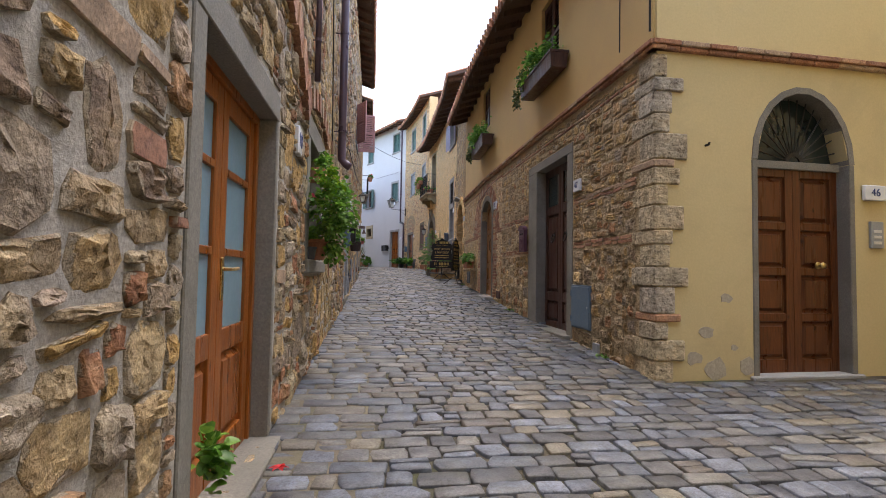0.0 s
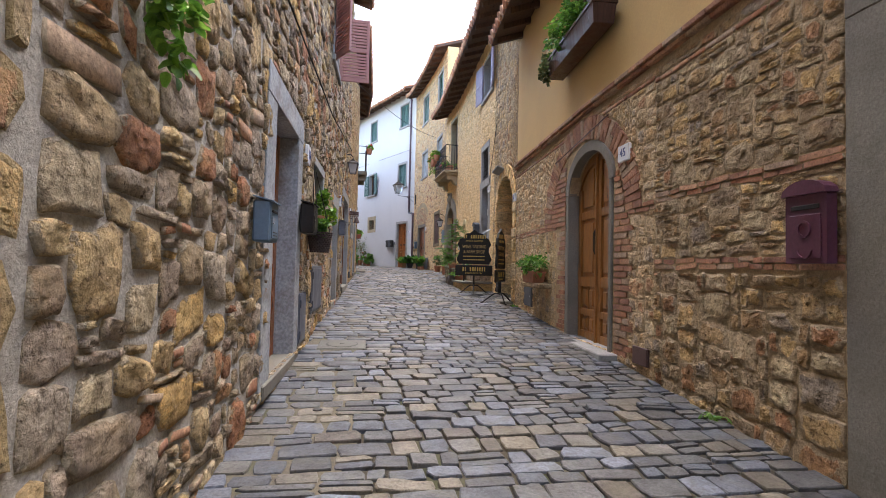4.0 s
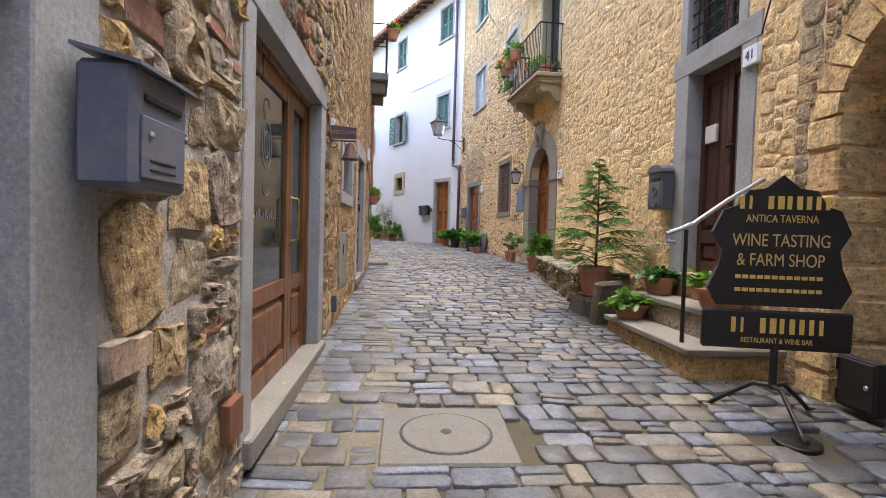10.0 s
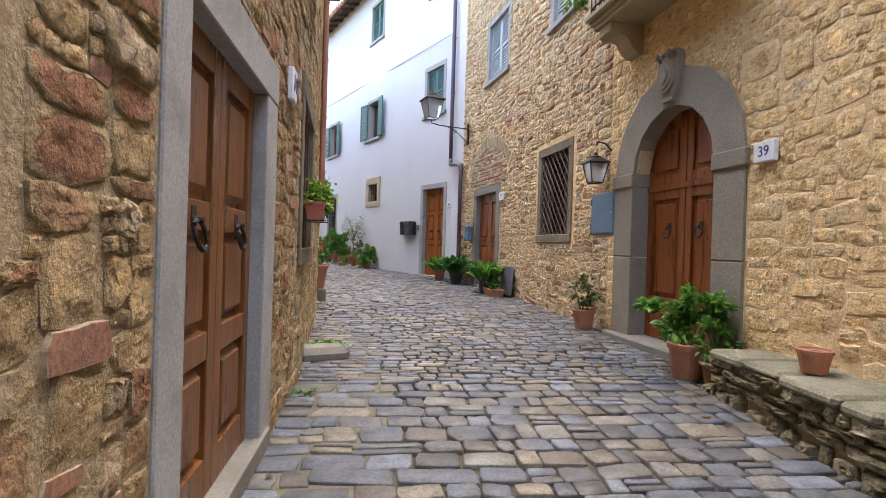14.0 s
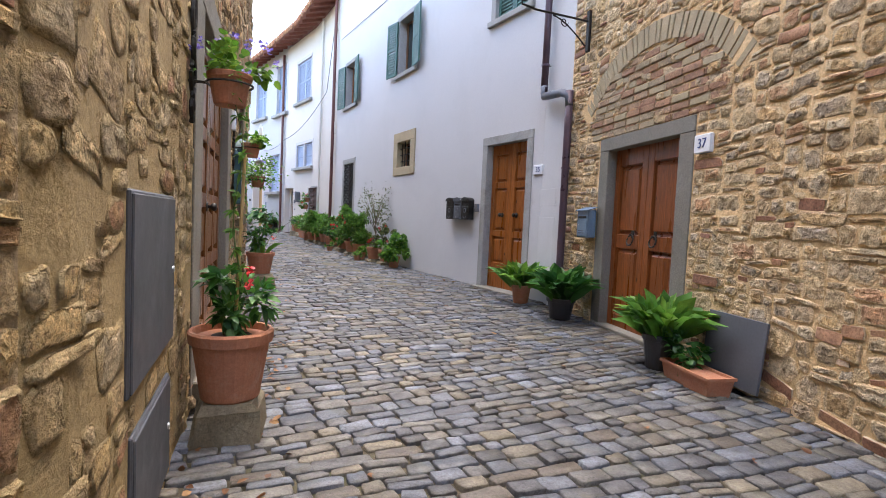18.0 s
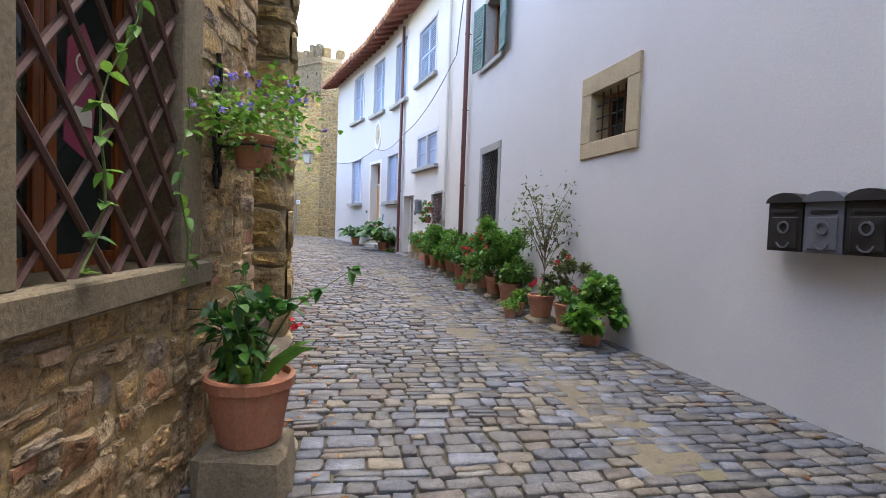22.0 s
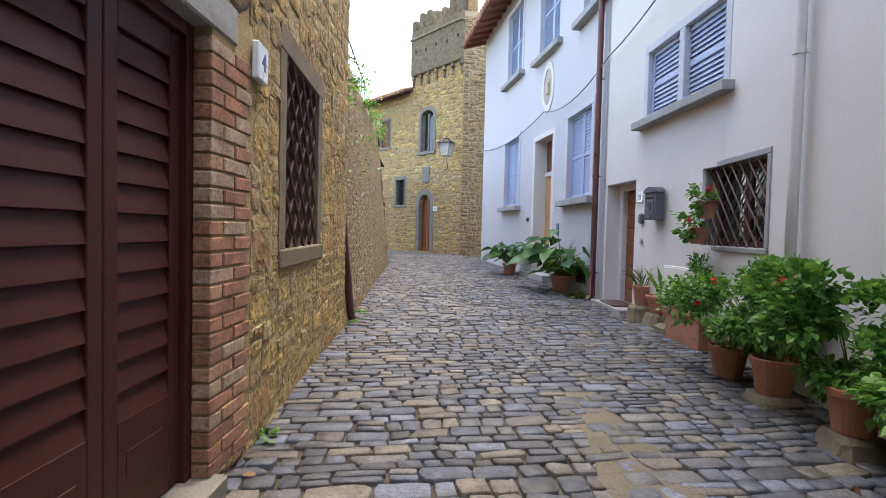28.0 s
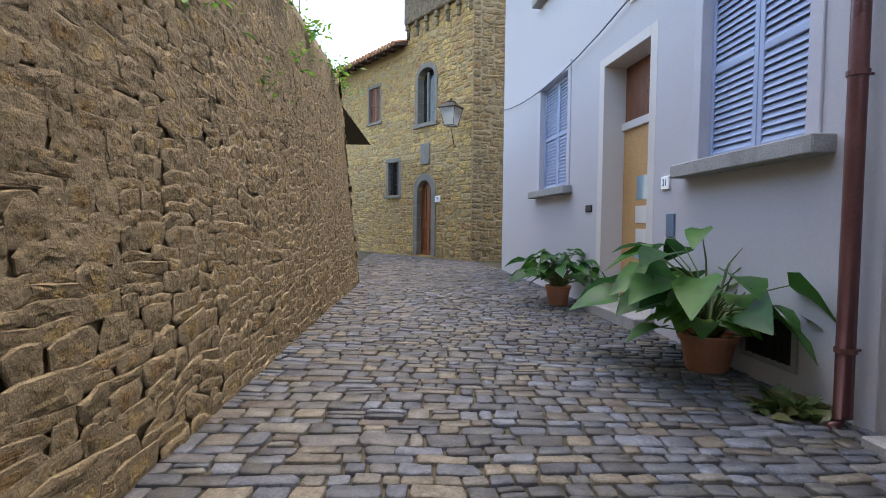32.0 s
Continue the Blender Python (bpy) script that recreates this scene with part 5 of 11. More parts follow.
for i in range(1, 11):
    x = -w / 2 + w * i / 11
    part("bar", Geo().tube([(x, 0.02, 0.05), (x, 0.02, 2.58)], 0.008, 6), IRON, d)
# black plate added behind the bars paints the passage's darkness
part("back_plate", Geo().box(-w / 2, w / 2, 0.1, 0.14, 0, 4.4), BLACK, d, "black plate painting the dark opening behind the bars")
for i in range(3):
    g = Geo().box(-w / 2 - (0.0 if i else 0.05), w / 2 + (0.0 if i else 0.1), -0.08 + 0.19 * i, 0.5 + 0.2 * i, -0.35, 0.15 + 0.225 * i, 0.035)
    solid("stone_step", g, SHADESTEP, "worn stone step at the gated passage, darkened for its shade", "step", "steps to the gate", m=m @ pose(0, 0, -0.02))

# -- doors and windows of the right side --
m, w, h = local("R", D47)
d = thing("door_9", m, "dark brown panelled double door in a rough grey stone surround", "door", kind="structure")
surround(d, w, h, 0.42, 0.19, 0.13, SERENA_D, depth=0.36, step=(0.12, 0.12))
for c in (0, 1):
    x0, x1 = (-w / 2, -0.002) if c == 0 else (0.002, w / 2)
    lf = leaf(d, x0, x1, 0, h, 0.15, WOOD_D, [(0.1, 0.42, "panel"), (0.56, 1.78, "panel"), (1.92, h - 0.12, "glass")], 0.09, 0.06, DARKGLASS)
    ring_knocker(lf, (x0 + x1) / 2 + (0.08 if c == 0 else -0.08), 0.15, 1.45, IRON, 0.06)

m, w, h = local("R", D45)
SP0 = D45[4] - D45[2]
d = thing("door_10", m, "arched chestnut panelled double door in a brick and stone arch", "door", kind="structure")
part("jamb", Geo().box(-w / 2 - 0.1, -w / 2 + 0.006, -0.015, 0.36, -0.1, SP0, 0.01), SERENA_D, d)
part("jamb", Geo().box(w / 2 - 0.006, w / 2 + 0.06, -0.012, 0.36, -0.1, SP0, 0.01), SERENA_D, d)
part("threshold", Geo().box(-w / 2 - 0.2, w / 2 + 0.2, -0.18, 0.3, -0.16, 0.008, 0.012), SERENA, d)
SP = D45[4] - D45[2]


def arched_leaf(par, x0, x1, h, w, spring, y, mat, rows, stile=0.1, n=8, cols=1):
    """A leaf whose top follows the arch, with its panels; x0, x1 measured from the arch's middle."""
    def ztop(x, cut=0.0):
        k = x / (w / 2)
        return spring + (h - spring) * math.sqrt(max(0.0, 1 - k * k)) - cut
    g = Geo()
    xs = [x0 + (x1 - x0) * i / n for i in range(n + 1)]
    out = [(x0, 0), (x1, 0)] + [(x, ztop(x)) for x in reversed(xs)]
    g.plate(out, y + 0.03, y + 0.06)
    g.box(x0, x0 + stile, y, y + 0.03, 0, max(0.1, ztop(x0, 0.02)))
    g.box(x1 - stile, x1, y, y + 0.03, 0, max(0.1, ztop(x1, 0.02)))
    zs = 0
    for a, b, kind in rows:
        g.box(x0 + stile, x1 - stile, y + 0.002, y + 0.03, zs, a)
        zs = b
    ob = part("leaf", g, mat, par)
    inner = (x1 - x0) - 2 * stile
    for a, b, kind in rows[:-1]:
        for c in range(cols if kind == "small" else 1):
            nc = cols if kind == "small" else 1
            moulded(ob, x0 + stile + inner * c / nc + 0.01, x0 + stile + inner * (c + 1) / nc - 0.01, a, b, y + 0.01, mat)
    a, b, kind = rows[-1]
    xi = [x0 + stile + (x1 - x0 - 2 * stile) * i / n for i in range(n + 1)]
    out = [(xi[0], a), (xi[-1], a)] + [(x, max(a + 0.02, ztop(x, 0.1))) for x in reversed(xi)]
    part("panel", Geo().plate(out, y + 0.026, y + 0.034), mat, ob)
    e = 0.055
    xr = [xi[0] + e + (xi[-1] - xi[0] - 2 * e) * i / n for i in range(n + 1)]
    part("raised_field", Geo().plate([(xr[0], a + e), (xr[-1], a + e)] + [(x, max(a + e + 0.02, ztop(x, 0.1 + e))) for x in reversed(xr)], y + 0.006, y + 0.028), mat, ob)
    k = Geo()
    ts = [(x, ztop(x, 0.05)) for x in xs]
    for (xa, za), (xb, zb) in zip(ts, ts[1:]):
        k.add([(xa, y, za - 0.05), (xb, y, zb - 0.05), (xb, y, zb + 0.05), (xa, y, za + 0.05), (xa, y + 0.03, za - 0.05), (xb, y + 0.03, zb - 0.05)], [(0, 1, 2, 3), (0, 4, 5, 1)])
    part("top_rail", k, mat, ob)
    return ob


lf = arched_leaf(d, -w / 2 + 0.01, -0.012, h, w, SP, 0.13, WOOD_C, [(0.1, 0.3, "small"), (0.38, 0.66, "small"), (0.78, 1.5, "panel"), (1.6, 2.2, "panel")], 0.09, cols=2)
lf = arched_leaf(d, 0.012, w / 2 - 0.01, h, w, SP, 0.13, WOOD_C, [(0.1, 0.3, "small"), (0.38, 0.66, "small"), (0.78, 1.5, "panel"), (1.6, 2.2, "panel")], 0.09, cols=2)
part("bolt", Geo().tube([(0.0, 0.11, 1.05), (0.0, 0.085, 1.1), (0.0, 0.085, 1.3), (0.0, 0.11, 1.35)], 0.012, 8), IRON, d, "iron door bolt")
part("centre_post", Geo().box(-0.02, 0.02, 0.1, 0.15, 0, h - 0.06), WOOD_C, d)
# grey lining of the arched door, then its brick jambs and the wide brick relieving arch
for k in range(19):
    a0, a1 = math.pi * k / 19, math.pi * (k + 1) / 19
    vs = []
    for a in (a0, a1):
        for r, y in ((-0.006, -0.012), (0.11, -0.016), (0.11, 0.1), (-0.006, 0.1)):
            vs.append(((w / 2 + r) * math.cos(a), y, SP + (h - SP + r) * math.sin(a)))
    part("arch_lining", Geo().add(vs, [(0, 1, 2, 3), (7, 6, 5, 4), (0, 4, 5, 1), (1, 5, 6, 2), (2, 6, 7, 3), (3, 7, 4, 0)]), SERENA_D, d)
DI = m.inverted()
ARC_S, ARC_Z = 7.66, 2.08


def arc_point(a, k, out):
    """k 0 and 1: the inner and the outer edge of the relieving arch."""
    return tuple(DI @ at("R", ARC_S + (1.2 + 0.32 * k) * math.cos(a), ARC_Z + (0.98 + 0.27 * k) * math.sin(a), out))


for k in range(46):
    a0, a1 = math.pi * k / 46 + 0.006, math.pi * (k + 1) / 46 - 0.006
    for k0, k1 in (((0.0, 0.97),) if k % 3 else ((0.0, 0.47), (0.5, 1.0))):
        vs = [arc_point(a, kk, o) for a in (a0, a1) for kk, o in ((k0, 0.014), (k1, 0.016 + 0.004 * (k % 4)), (k1, -0.05), (k0, -0.05))]
        part("arch_brick", Geo().add(vs, [(0, 1, 2, 3), (7, 6, 5, 4), (0, 4, 5, 1), (1, 5, 6, 2), (2, 6, 7, 3), (3, 7, 4, 0)]), BRICK, d)
for k in range(34):
    z = D45[2] + 0.066 * k
    for far in (0, 1):
        lo, hi = (8.21, 8.40 + 0.07 * ((k * 5) % 3)) if far else (6.42 - 0.06 * ((k * 5) % 3), 6.69)
        if z > ARC_Z - 0.05:
            room = 1.19 * math.sqrt(max(0.0, 1 - ((z + 0.07 - ARC_Z) / 0.98) ** 2))
            lo, hi = (lo, ARC_S + room) if far else (ARC_S - room, hi)
        if hi - lo < 0.08:
            continue
        cuts = [lo, lo + (hi - lo) * (0.45 if k % 2 else 0.62), hi] if hi - lo > 0.3 else [lo, hi]
        for u0, u1 in zip(cuts, cuts[1:]):
            vs = [tuple(DI @ at("R", u, zz, o)) for zz in (z + 0.005, z + 0.056) for u, o in ((u0 + 0.005, 0.012 + 0.004 * (k % 3)), (u1 - 0.005, 0.012 + 0.003 * (k % 4)), (u1 - 0.005, -0.05), (u0 + 0.005, -0.05))]
            part("brick", Geo().add(vs, [(0, 1, 2, 3), (7, 6, 5, 4), (0, 4, 5, 1), (1, 5, 6, 2), (2, 6, 7, 3), (3, 7, 4, 0)]), BRICK, d)
TAKEN["R"].append(lambda s, z: z > ARC_Z - 0.02 and ((s - ARC_S) / 1.53) ** 2 + ((z - ARC_Z) / 1.26) ** 2 < 1)

m, w, h = local("F", D46)
d = thing("door_11", m, "arched brown panelled double door under a grey fanlight grille", "door", kind="structure")
SPF = D46[4] - D46[2]
arch_surround(d, w, h, SPF, 0.06, SERENA_D, 0.3, 0.012, 11, 1)
part("threshold", Geo().box(-w / 2 - 0.1, w / 2 + 0.1, -0.06, 0.3, -0.1, 0.008, 0.01), SERENA, d)
part("transom", Geo().box(-w / 2, w / 2, 0.1, 0.2, SPF - 0.06, SPF + 0.02), SERENA_D, d)
for c in (0, 1):
    x0, x1 = (-w / 2, -0.002) if c == 0 else (0.002, w / 2)
    lf = leaf(d, x0, x1, 0, SPF - 0.06, 0.14, WOOD_RD, panels(SPF - 0.06, 4, 0.08, 0.14), 0.09, 0.05)
    if c == 1:
        knob(lf, x0 + 0.3, 0.14, 1.12, BRASS, 0.035)
fan = [(w / 2 * math.cos(math.pi * i / 16), SPF + (h - SPF) * math.sin(math.pi * i / 16)) for i in range(17)]
part("fanlight_glass", Geo().plate(fan, 0.2, 0.206), DARKGLASS, d, "dark fanlight glass")
for i in range(1, 15):
    a = math.pi * i / 15
    part("bar", Geo().tube([(0.1 * math.cos(a), 0.12, SPF + 0.02 + 0.1 * math.sin(a)), (0.52 * math.cos(a), 0.12, SPF + (h - SPF - 0.03) * math.sin(a))], 0.007, 5), IRON, d)
part("bar_hub", Geo().ring((0, SPF + 0.01), 0.07, 0.11, 0.11, 0.13, 0, 180), IRON, d)

# the deep arched passage with an iron gate
m, w, h = local("R", A43)
d = thing("iron_gate", m @ pose(0, 0.5, 0), "closed dark iron gate set deep inside a stone arch", "gate")
SPA = A43[4] - A43[2]
for i in range(9):
    x = -w / 2 + w * (i + 0.5) / 9
    zt = SPA + (h - SPA) * math.sqrt(max(0.0, 1 - (x / (w / 2)) ** 2))
    part("bar", Geo().tube([(x, 0, 0.0), (x, 0, zt)], 0.011, 6), IRON, d)
for z in (0.06, 0.9, 1.35, 1.9, 2.3):
    part("rail", Geo().box(-w / 2, w / 2, -0.012, 0.012, z, z + 0.035), IRON, d)
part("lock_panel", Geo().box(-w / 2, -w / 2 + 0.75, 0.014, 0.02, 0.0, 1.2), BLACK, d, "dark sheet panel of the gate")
# black plate set close behind the bars so the arch reads dark inside
part("back_plate", Geo().box(-w / 2 - 0.1, w / 2 + 0.1, 0.10, 0.14, -0.1, h + 0.1), BLACK, d, "black plate painting the dark arch behind the gate")
g = Geo().box(-w / 2 - 0.1, w / 2 + 0.1, -0.25, 1.2, -0.4, 0.01, 0.02)
solid("threshold_slab", g, SERENA_D, "worn stone slab under the gated arch", "step", kind="structure", m=m)
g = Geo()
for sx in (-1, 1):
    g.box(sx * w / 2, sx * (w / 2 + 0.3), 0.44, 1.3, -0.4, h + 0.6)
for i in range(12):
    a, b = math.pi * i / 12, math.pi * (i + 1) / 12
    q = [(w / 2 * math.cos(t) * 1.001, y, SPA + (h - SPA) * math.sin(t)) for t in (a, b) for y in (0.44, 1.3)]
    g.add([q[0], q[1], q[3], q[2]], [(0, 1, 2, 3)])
# darker mortar than the wall's puts the deep arch's shade into the lining
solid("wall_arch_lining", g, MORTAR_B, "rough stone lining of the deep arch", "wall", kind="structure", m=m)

m, w, h = local("R", D41)
d = thing("door_12", m, "dark brown panelled double door at the head of stone steps", "door", kind="structure")
surround(d, w, h, 0.24, 0.2, 0.2, SERENA, depth=0.36, over=0.05)
for c in (0, 1):
    x0, x1 = (-w / 2, -0.002) if c == 0 else (0.002, w / 2)
    lf = leaf(d, x0, x1, 0, h, 0.15, WOOD_D, [(0.12, 0.3, "panel"), (0.42, h - 0.14, "panel")], 0.08, 0.06)
    if c == 1:
        lever(lf, x0 + 0.06, 0.15, 1.2, IRON)
part("notice", Geo().box(-0.3, -0.12, 0.12, 0.15, 1.28, 1.45, 0.006), OFFWHITE, d, "pale notice box on the door")
p = window("window_8", "R", W41, "dark window with iron bars over the door", 0.12, SERENA, sill=None, wmat=WOOD_D, recess=0.15, barkind="square", barpitch=0.14, topw=0.16)

# oval eye window
m = wall_pose("R", 17.96, 2.73)
p = thing("window_9", m, "small oval window with a carved tan stone ring", "window", kind="structure")
part("stone_ring", Geo().ring((0, 0), 0.165, 0.26, -0.035, 0.2, 0, 360, 28, 1.25), surface("yellow_tan_ring_stone", [(0.50, 0.39, 0.20), (0.57, 0.45, 0.24)], 0.9, 0.5, 70, 2.0, 0.25, stain=(0.38, 0.30, 0.17, 0.4)), p)
part("bar", Geo().tube([(0, 0.1, -0.21), (0, 0.1, 0.21)], 0.01, 6), GREYBOX, p)
part("bar", Geo().tube([(-0.175, 0.1, 0), (0.175, 0.1, 0)], 0.01, 6), GREYBOX, p)
part("pane", Geo().box(-0.2, 0.2, 0.2, 0.21, -0.22, 0.23), DARKGLASS, p)

m, w, h = local("R", D39)
d = thing("door_13", m, "arched red-brown panelled double door in a carved grey stone portal", "door", kind="structure")
SP3 = D39[4] - D39[2]
PORTAL = surface("warm_grey_portal_stone", [(0.215, 0.185, 0.14), (0.27, 0.235, 0.18)], 0.9, 0.6, 60, 2.0, 0.25, stain=(0.17, 0.15, 0.115, 0.5), bump_scale=26)
arch_surround(d, w, h, SP3, 0.36, PORTAL, 0.32, 0.035, 9, 2)
part("threshold", Geo().box(-w / 2 - 0.4, w / 2 + 0.4, -0.14, 0.3, -0.12, 0.008, 0.02), SERENA_D, d)
for sx in (-1, 1):
    part("impost", Geo().box(sx * (w / 2 - 0.02), sx * (w / 2 + 0.38), -0.055, 0.3, SP3 - 0.1, SP3 + 0.05, 0.01), PORTAL, d)
lf = arched_leaf(d, -w / 2 + 0.005, -0.006, h, w, SP3, 0.17, WOOD_R, [(0.46, 1.5, "panel"), (1.76, 2.3, "panel")], 0.09)
ring_knocker(lf, -0.24, 0.17, 1.2, IRON, 0.055)
lf = arched_leaf(d, 0.006, w / 2 - 0.005, h, w, SP3, 0.17, WOOD_R, [(0.46, 1.5, "panel"), (1.76, 2.3, "panel")], 0.09)
ring_knocker(lf, 0.24, 0.17, 1.2, IRON, 0.055)
part("transom", Geo().box(-w / 2, w / 2, 0.155, 0.18, 1.6, 1.66), WOOD_R, d)
g = Geo().plate([(-0.15, 0.2), (-0.13, -0.12), (-0.07, -0.23), (0.07, -0.23), (0.13, -0.12), (0.15, 0.2), (0.1, 0.27), (-0.1, 0.27)], -0.09, 0.0)
ov = lambda r, n=14: [(r * 0.75 * math.cos(2 * math.pi * i / n), 0.02 + r * math.sin(2 * math.pi * i / n)) for i in range(n)]
for r, y0, y1 in ((0.17, -0.12, -0.08), (0.13, -0.135, -0.11), (0.08, -0.155, -0.13)):
    g.plate(ov(r), y0, y1)
for sx in (-1, 1):
    g.tube([(sx * 0.1, -0.1, 0.19), (sx * 0.14, -0.12, 0.23), (sx * 0.09, -0.13, 0.26), (sx * 0.03, -0.12, 0.22)], 0.022, 6)
solid("stone_shield", g, PORTAL, "carved grey stone coat of arms over the portal", "carving", m=wall_pose("R", 20.7, 4.0))

p = window("window_10", "R", WGR, "tall window with an iron lattice grille in a weathered stone surround", 0.13, WEATHERED, sill=(0.12, 0.03, 0.0), wmat=WOOD_D, recess=0.2, barkind="diamond", barmat=IRONRED, barpitch=0.15, bary=0.02)
m, w, h = local("R", D37)
d = thing("door_14", m, "red-brown panelled double door with iron rings in grey stone", "door", kind="structure")
surround(d, w, h, 0.18, 0.2, 0.14, SERENA_D, depth=0.36, step=(0.12, 0.04))
for c in (0, 1):
    x0, x1 = (-w / 2, -0.002) if c == 0 else (0.002, w / 2)
    lf = leaf(d, x0, x1, 0, h, 0.10, WOOD_R, [(0.14, 0.9, "panel"), (1.05, 1.82, "panel")], 0.1, 0.06)
    ring_knocker(lf, x1 - 0.2 if c == 0 else x0 + 0.2, 0.10, 1.05, IRON, 0.055)

for nm, o, lab in (("window_11", UP1, "upper window with pale grey louvred shutters closed"), ("window_12", UP2, "upper window with pale grey louvred shutters closed"), ("window_13", UP5, "top window with pale green shutters closed"), ("window_14", UP6, "top window with pale green shutters closed")):
    window(nm, "R", o, lab, 0.12, SERENA, closed=GREYSH if nm in ("window_11", "window_12") else GREENSH)
p = window("window_15", "R", UP3, "upper window with grey violet louvred shutters standing open", 0.08, SERENA, wmat=WOOD_D, shut=PURPSH)
p = window("window_16", "R", UP4, "dark balcony door opening in a stone surround", 0.1, TANSTONE, sill=None, wmat=WOOD_D)
for nm, o in (("window_17", WR1), ("window_18", WR2)):
    window(nm, "R", o, "upper window with dark brown closed shutters in the yellow wall", 0.0, YELLOW, sill=None, closed=WOOD_D, topw=0.0)

# -- the white houses --
m, w, h = local("R", D35)
d = thing("door_15", m, "honey brown panelled double door in a grey stone surround", "door", kind="structure")
surround(d, w, h, 0.13, 0.14, 0.13, SERENA, depth=0.3, step=(0.12, 0.14))
for c in (0, 1):
    x0, x1 = (-w / 2, -0.002) if c == 0 else (0.002, w / 2)
    lf = leaf(d, x0, x1, 0, h, 0.12, WOOD_O, [(0.42, 0.86, "panel"), (0.96, 1.66, "panel"), (1.76, h - 0.16, "panel")], 0.1, 0.06)
    knob(lf, (x0 + x1) / 2 + (0.08 if c == 0 else -0.08), 0.12, 1.22, IRON, 0.035)
p = window("window_19", "R", WS, "small square barred window in a broad tan stone surround", 0.21, TANSTONE, sill=(0.18, 0.02, 0.0), wmat=WOOD_O, recess=0.22, barkind="square", barpitch=0.17, bary=0.06, cols=2, proud=0.02)
p = window("window_20", "R", GR2, "tall window with an iron lattice grille in a grey stone surround", 0.13, SERENA, sill=(0.1, 0.03, 0.0), wmat=WOOD_D, recess=0.16, barkind="diamond", barpitch=0.13, bary=0.02)
window("window_21", "R", WU1, "upper window with green louvred shutters standing open", 0.1, SERENA, wmat=WOOD_B, shut=GREENSH)
window("window_22", "R", WU0, "upper window with green louvred shutters standing open", 0.1, SERENA, wmat=WOOD_O, shut=GREENSH)
window("window_23", "R", WU2, "upper window with green louvred shutters closed", 0.12, SERENA, closed=GREENSH)
window("window_24", "R", WT1, "top floor window with green louvred shutters closed", 0.08, SERENA, closed=GREENSH)
window("window_25", "R", WT2, "top floor window with dark green louvred shutters closed", 0.08, SERENA, closed=GREENSH)
p = window("window_26", "R", W2, "wide double window with pale blue shutters behind a grey stone mullion", 0.1, PALEFRAME, closed=BLUESH, sill=(0.1, 0.14, 0.1), sillmat=SERENA)
part("mullion", Geo().box(-0.06, 0.06, -0.012, 0.2, 0, W2[3] - W2[2], 0.008), PALEFRAME, p)
window("window_27", "R", GR33, "low window with an iron lattice grille and hanging geraniums", 0.05, SERENA, sill=(0.05, 0.02, 0.0), wmat=WOOD_D, recess=0.14, barkind="diamond", barmat=IRONRED, barpitch=0.16, bary=0.02)
m, w, h = local("R", D33)
d = thing("door_16", m, "brown panelled door deep in a plain rendered opening", "door", kind="structure")
part("reveal", Geo().box(-w / 2 - 0.002, -w / 2 + 0.012, -0.004, 0.35, 0, h).box(w / 2 - 0.012, w / 2, 0.0, 0.35, 0, h).box(-w / 2 + 0.012, w / 2 - 0.012, 0.0, 0.35, h - 0.012, h), WHITE2, d)
part("threshold", Geo().box(-w / 2 - 0.05, w / 2 + 0.05, -0.2, 0.4, -0.15, 0.008, 0.01), SERENA, d)
part("inner_jamb", Geo().box(-w / 2 + 0.012, -w / 2 + 0.16, 0.2, 0.35, 0, h - 0.012), WHITE2, d, "stepped rendered jamb")
part("head", Geo().box(-w / 2 + 0.16, w / 2 - 0.012, 0.2, 0.35, h - 0.1, h - 0.012), WHITE2, d)
lf = part("leaf", Geo().box(-w / 2 + 0.16, w / 2 - 0.012, 0.3, 0.34, 0.0, h - 0.1), WOOD_RB, d)
for k in range(9):
    part("board", Geo().box(-w / 2 + 0.165, w / 2 - 0.016, 0.27, 0.302, 0.015 + 0.19 * k, 0.015 + 0.19 * (k + 1) - 0.006, 0.014), WOOD_RB, lf)
ring_knocker(lf, 0.12, 0.272, 1.2, IRON, 0.05)
part("notice", Geo().box(0.02, 0.3, 0.262, 0.268, 1.28, 1.56, 0.001), OFFWHITE, lf, "printed paper notice pinned to the door")
for k in range(7):
    part("line_of_text", Geo().box(0.06 + 0.01 * (k % 2), 0.25 - 0.015 * (k % 3), 0.2605, 0.2615, 1.33 + 0.028 * k, 1.338 + 0.028 * k, 0.0005), SLATE, lf)
window("window_28", "R", W2U, "upper double window with pale blue shutters closed", 0.1, PALEFRAME, closed=BLUESH, sill=(0.1, 0.12, 0.1), sillmat=SERENA)
for nm, o in (("window_29", W31), ("window_30", W31B), ("window_31", V1), ("window_32", V2), ("window_33", V3)):
    window(nm, "R", o, "tall window with closed pale blue louvred shutters", 0.12, PALEFRAME, closed=BLUESH, sill=(0.12, 0.16, 0.12), proud=0.02, recess=0.28, sillmat=SERENA)
m, w, h = local("R", D31)
d = thing("door_17", m, "tall rendered doorway closed by plywood boards with paper notices", "door", kind="structure")
PLY = surface("plywood", [(0.48, 0.27, 0.10), (0.55, 0.33, 0.14)], 0.7, 0.1, 40, 2, 0.15)
part("reveal", Geo().box(-w / 2, -w / 2 + 0.15, -0.02, 0.4, 0, h).box(w / 2 - 0.15, w / 2, -0.02, 0.4, 0, h).box(-w / 2 + 0.15, w / 2 - 0.15, -0.02, 0.4, h - 0.12, h), WHITE2, d)
part("step", Geo().box(-w / 2 - 0.1, w / 2 + 0.1, -0.25, 0.4, -0.3, 0.008, 0.015), SERENA, d, "grey stone step")
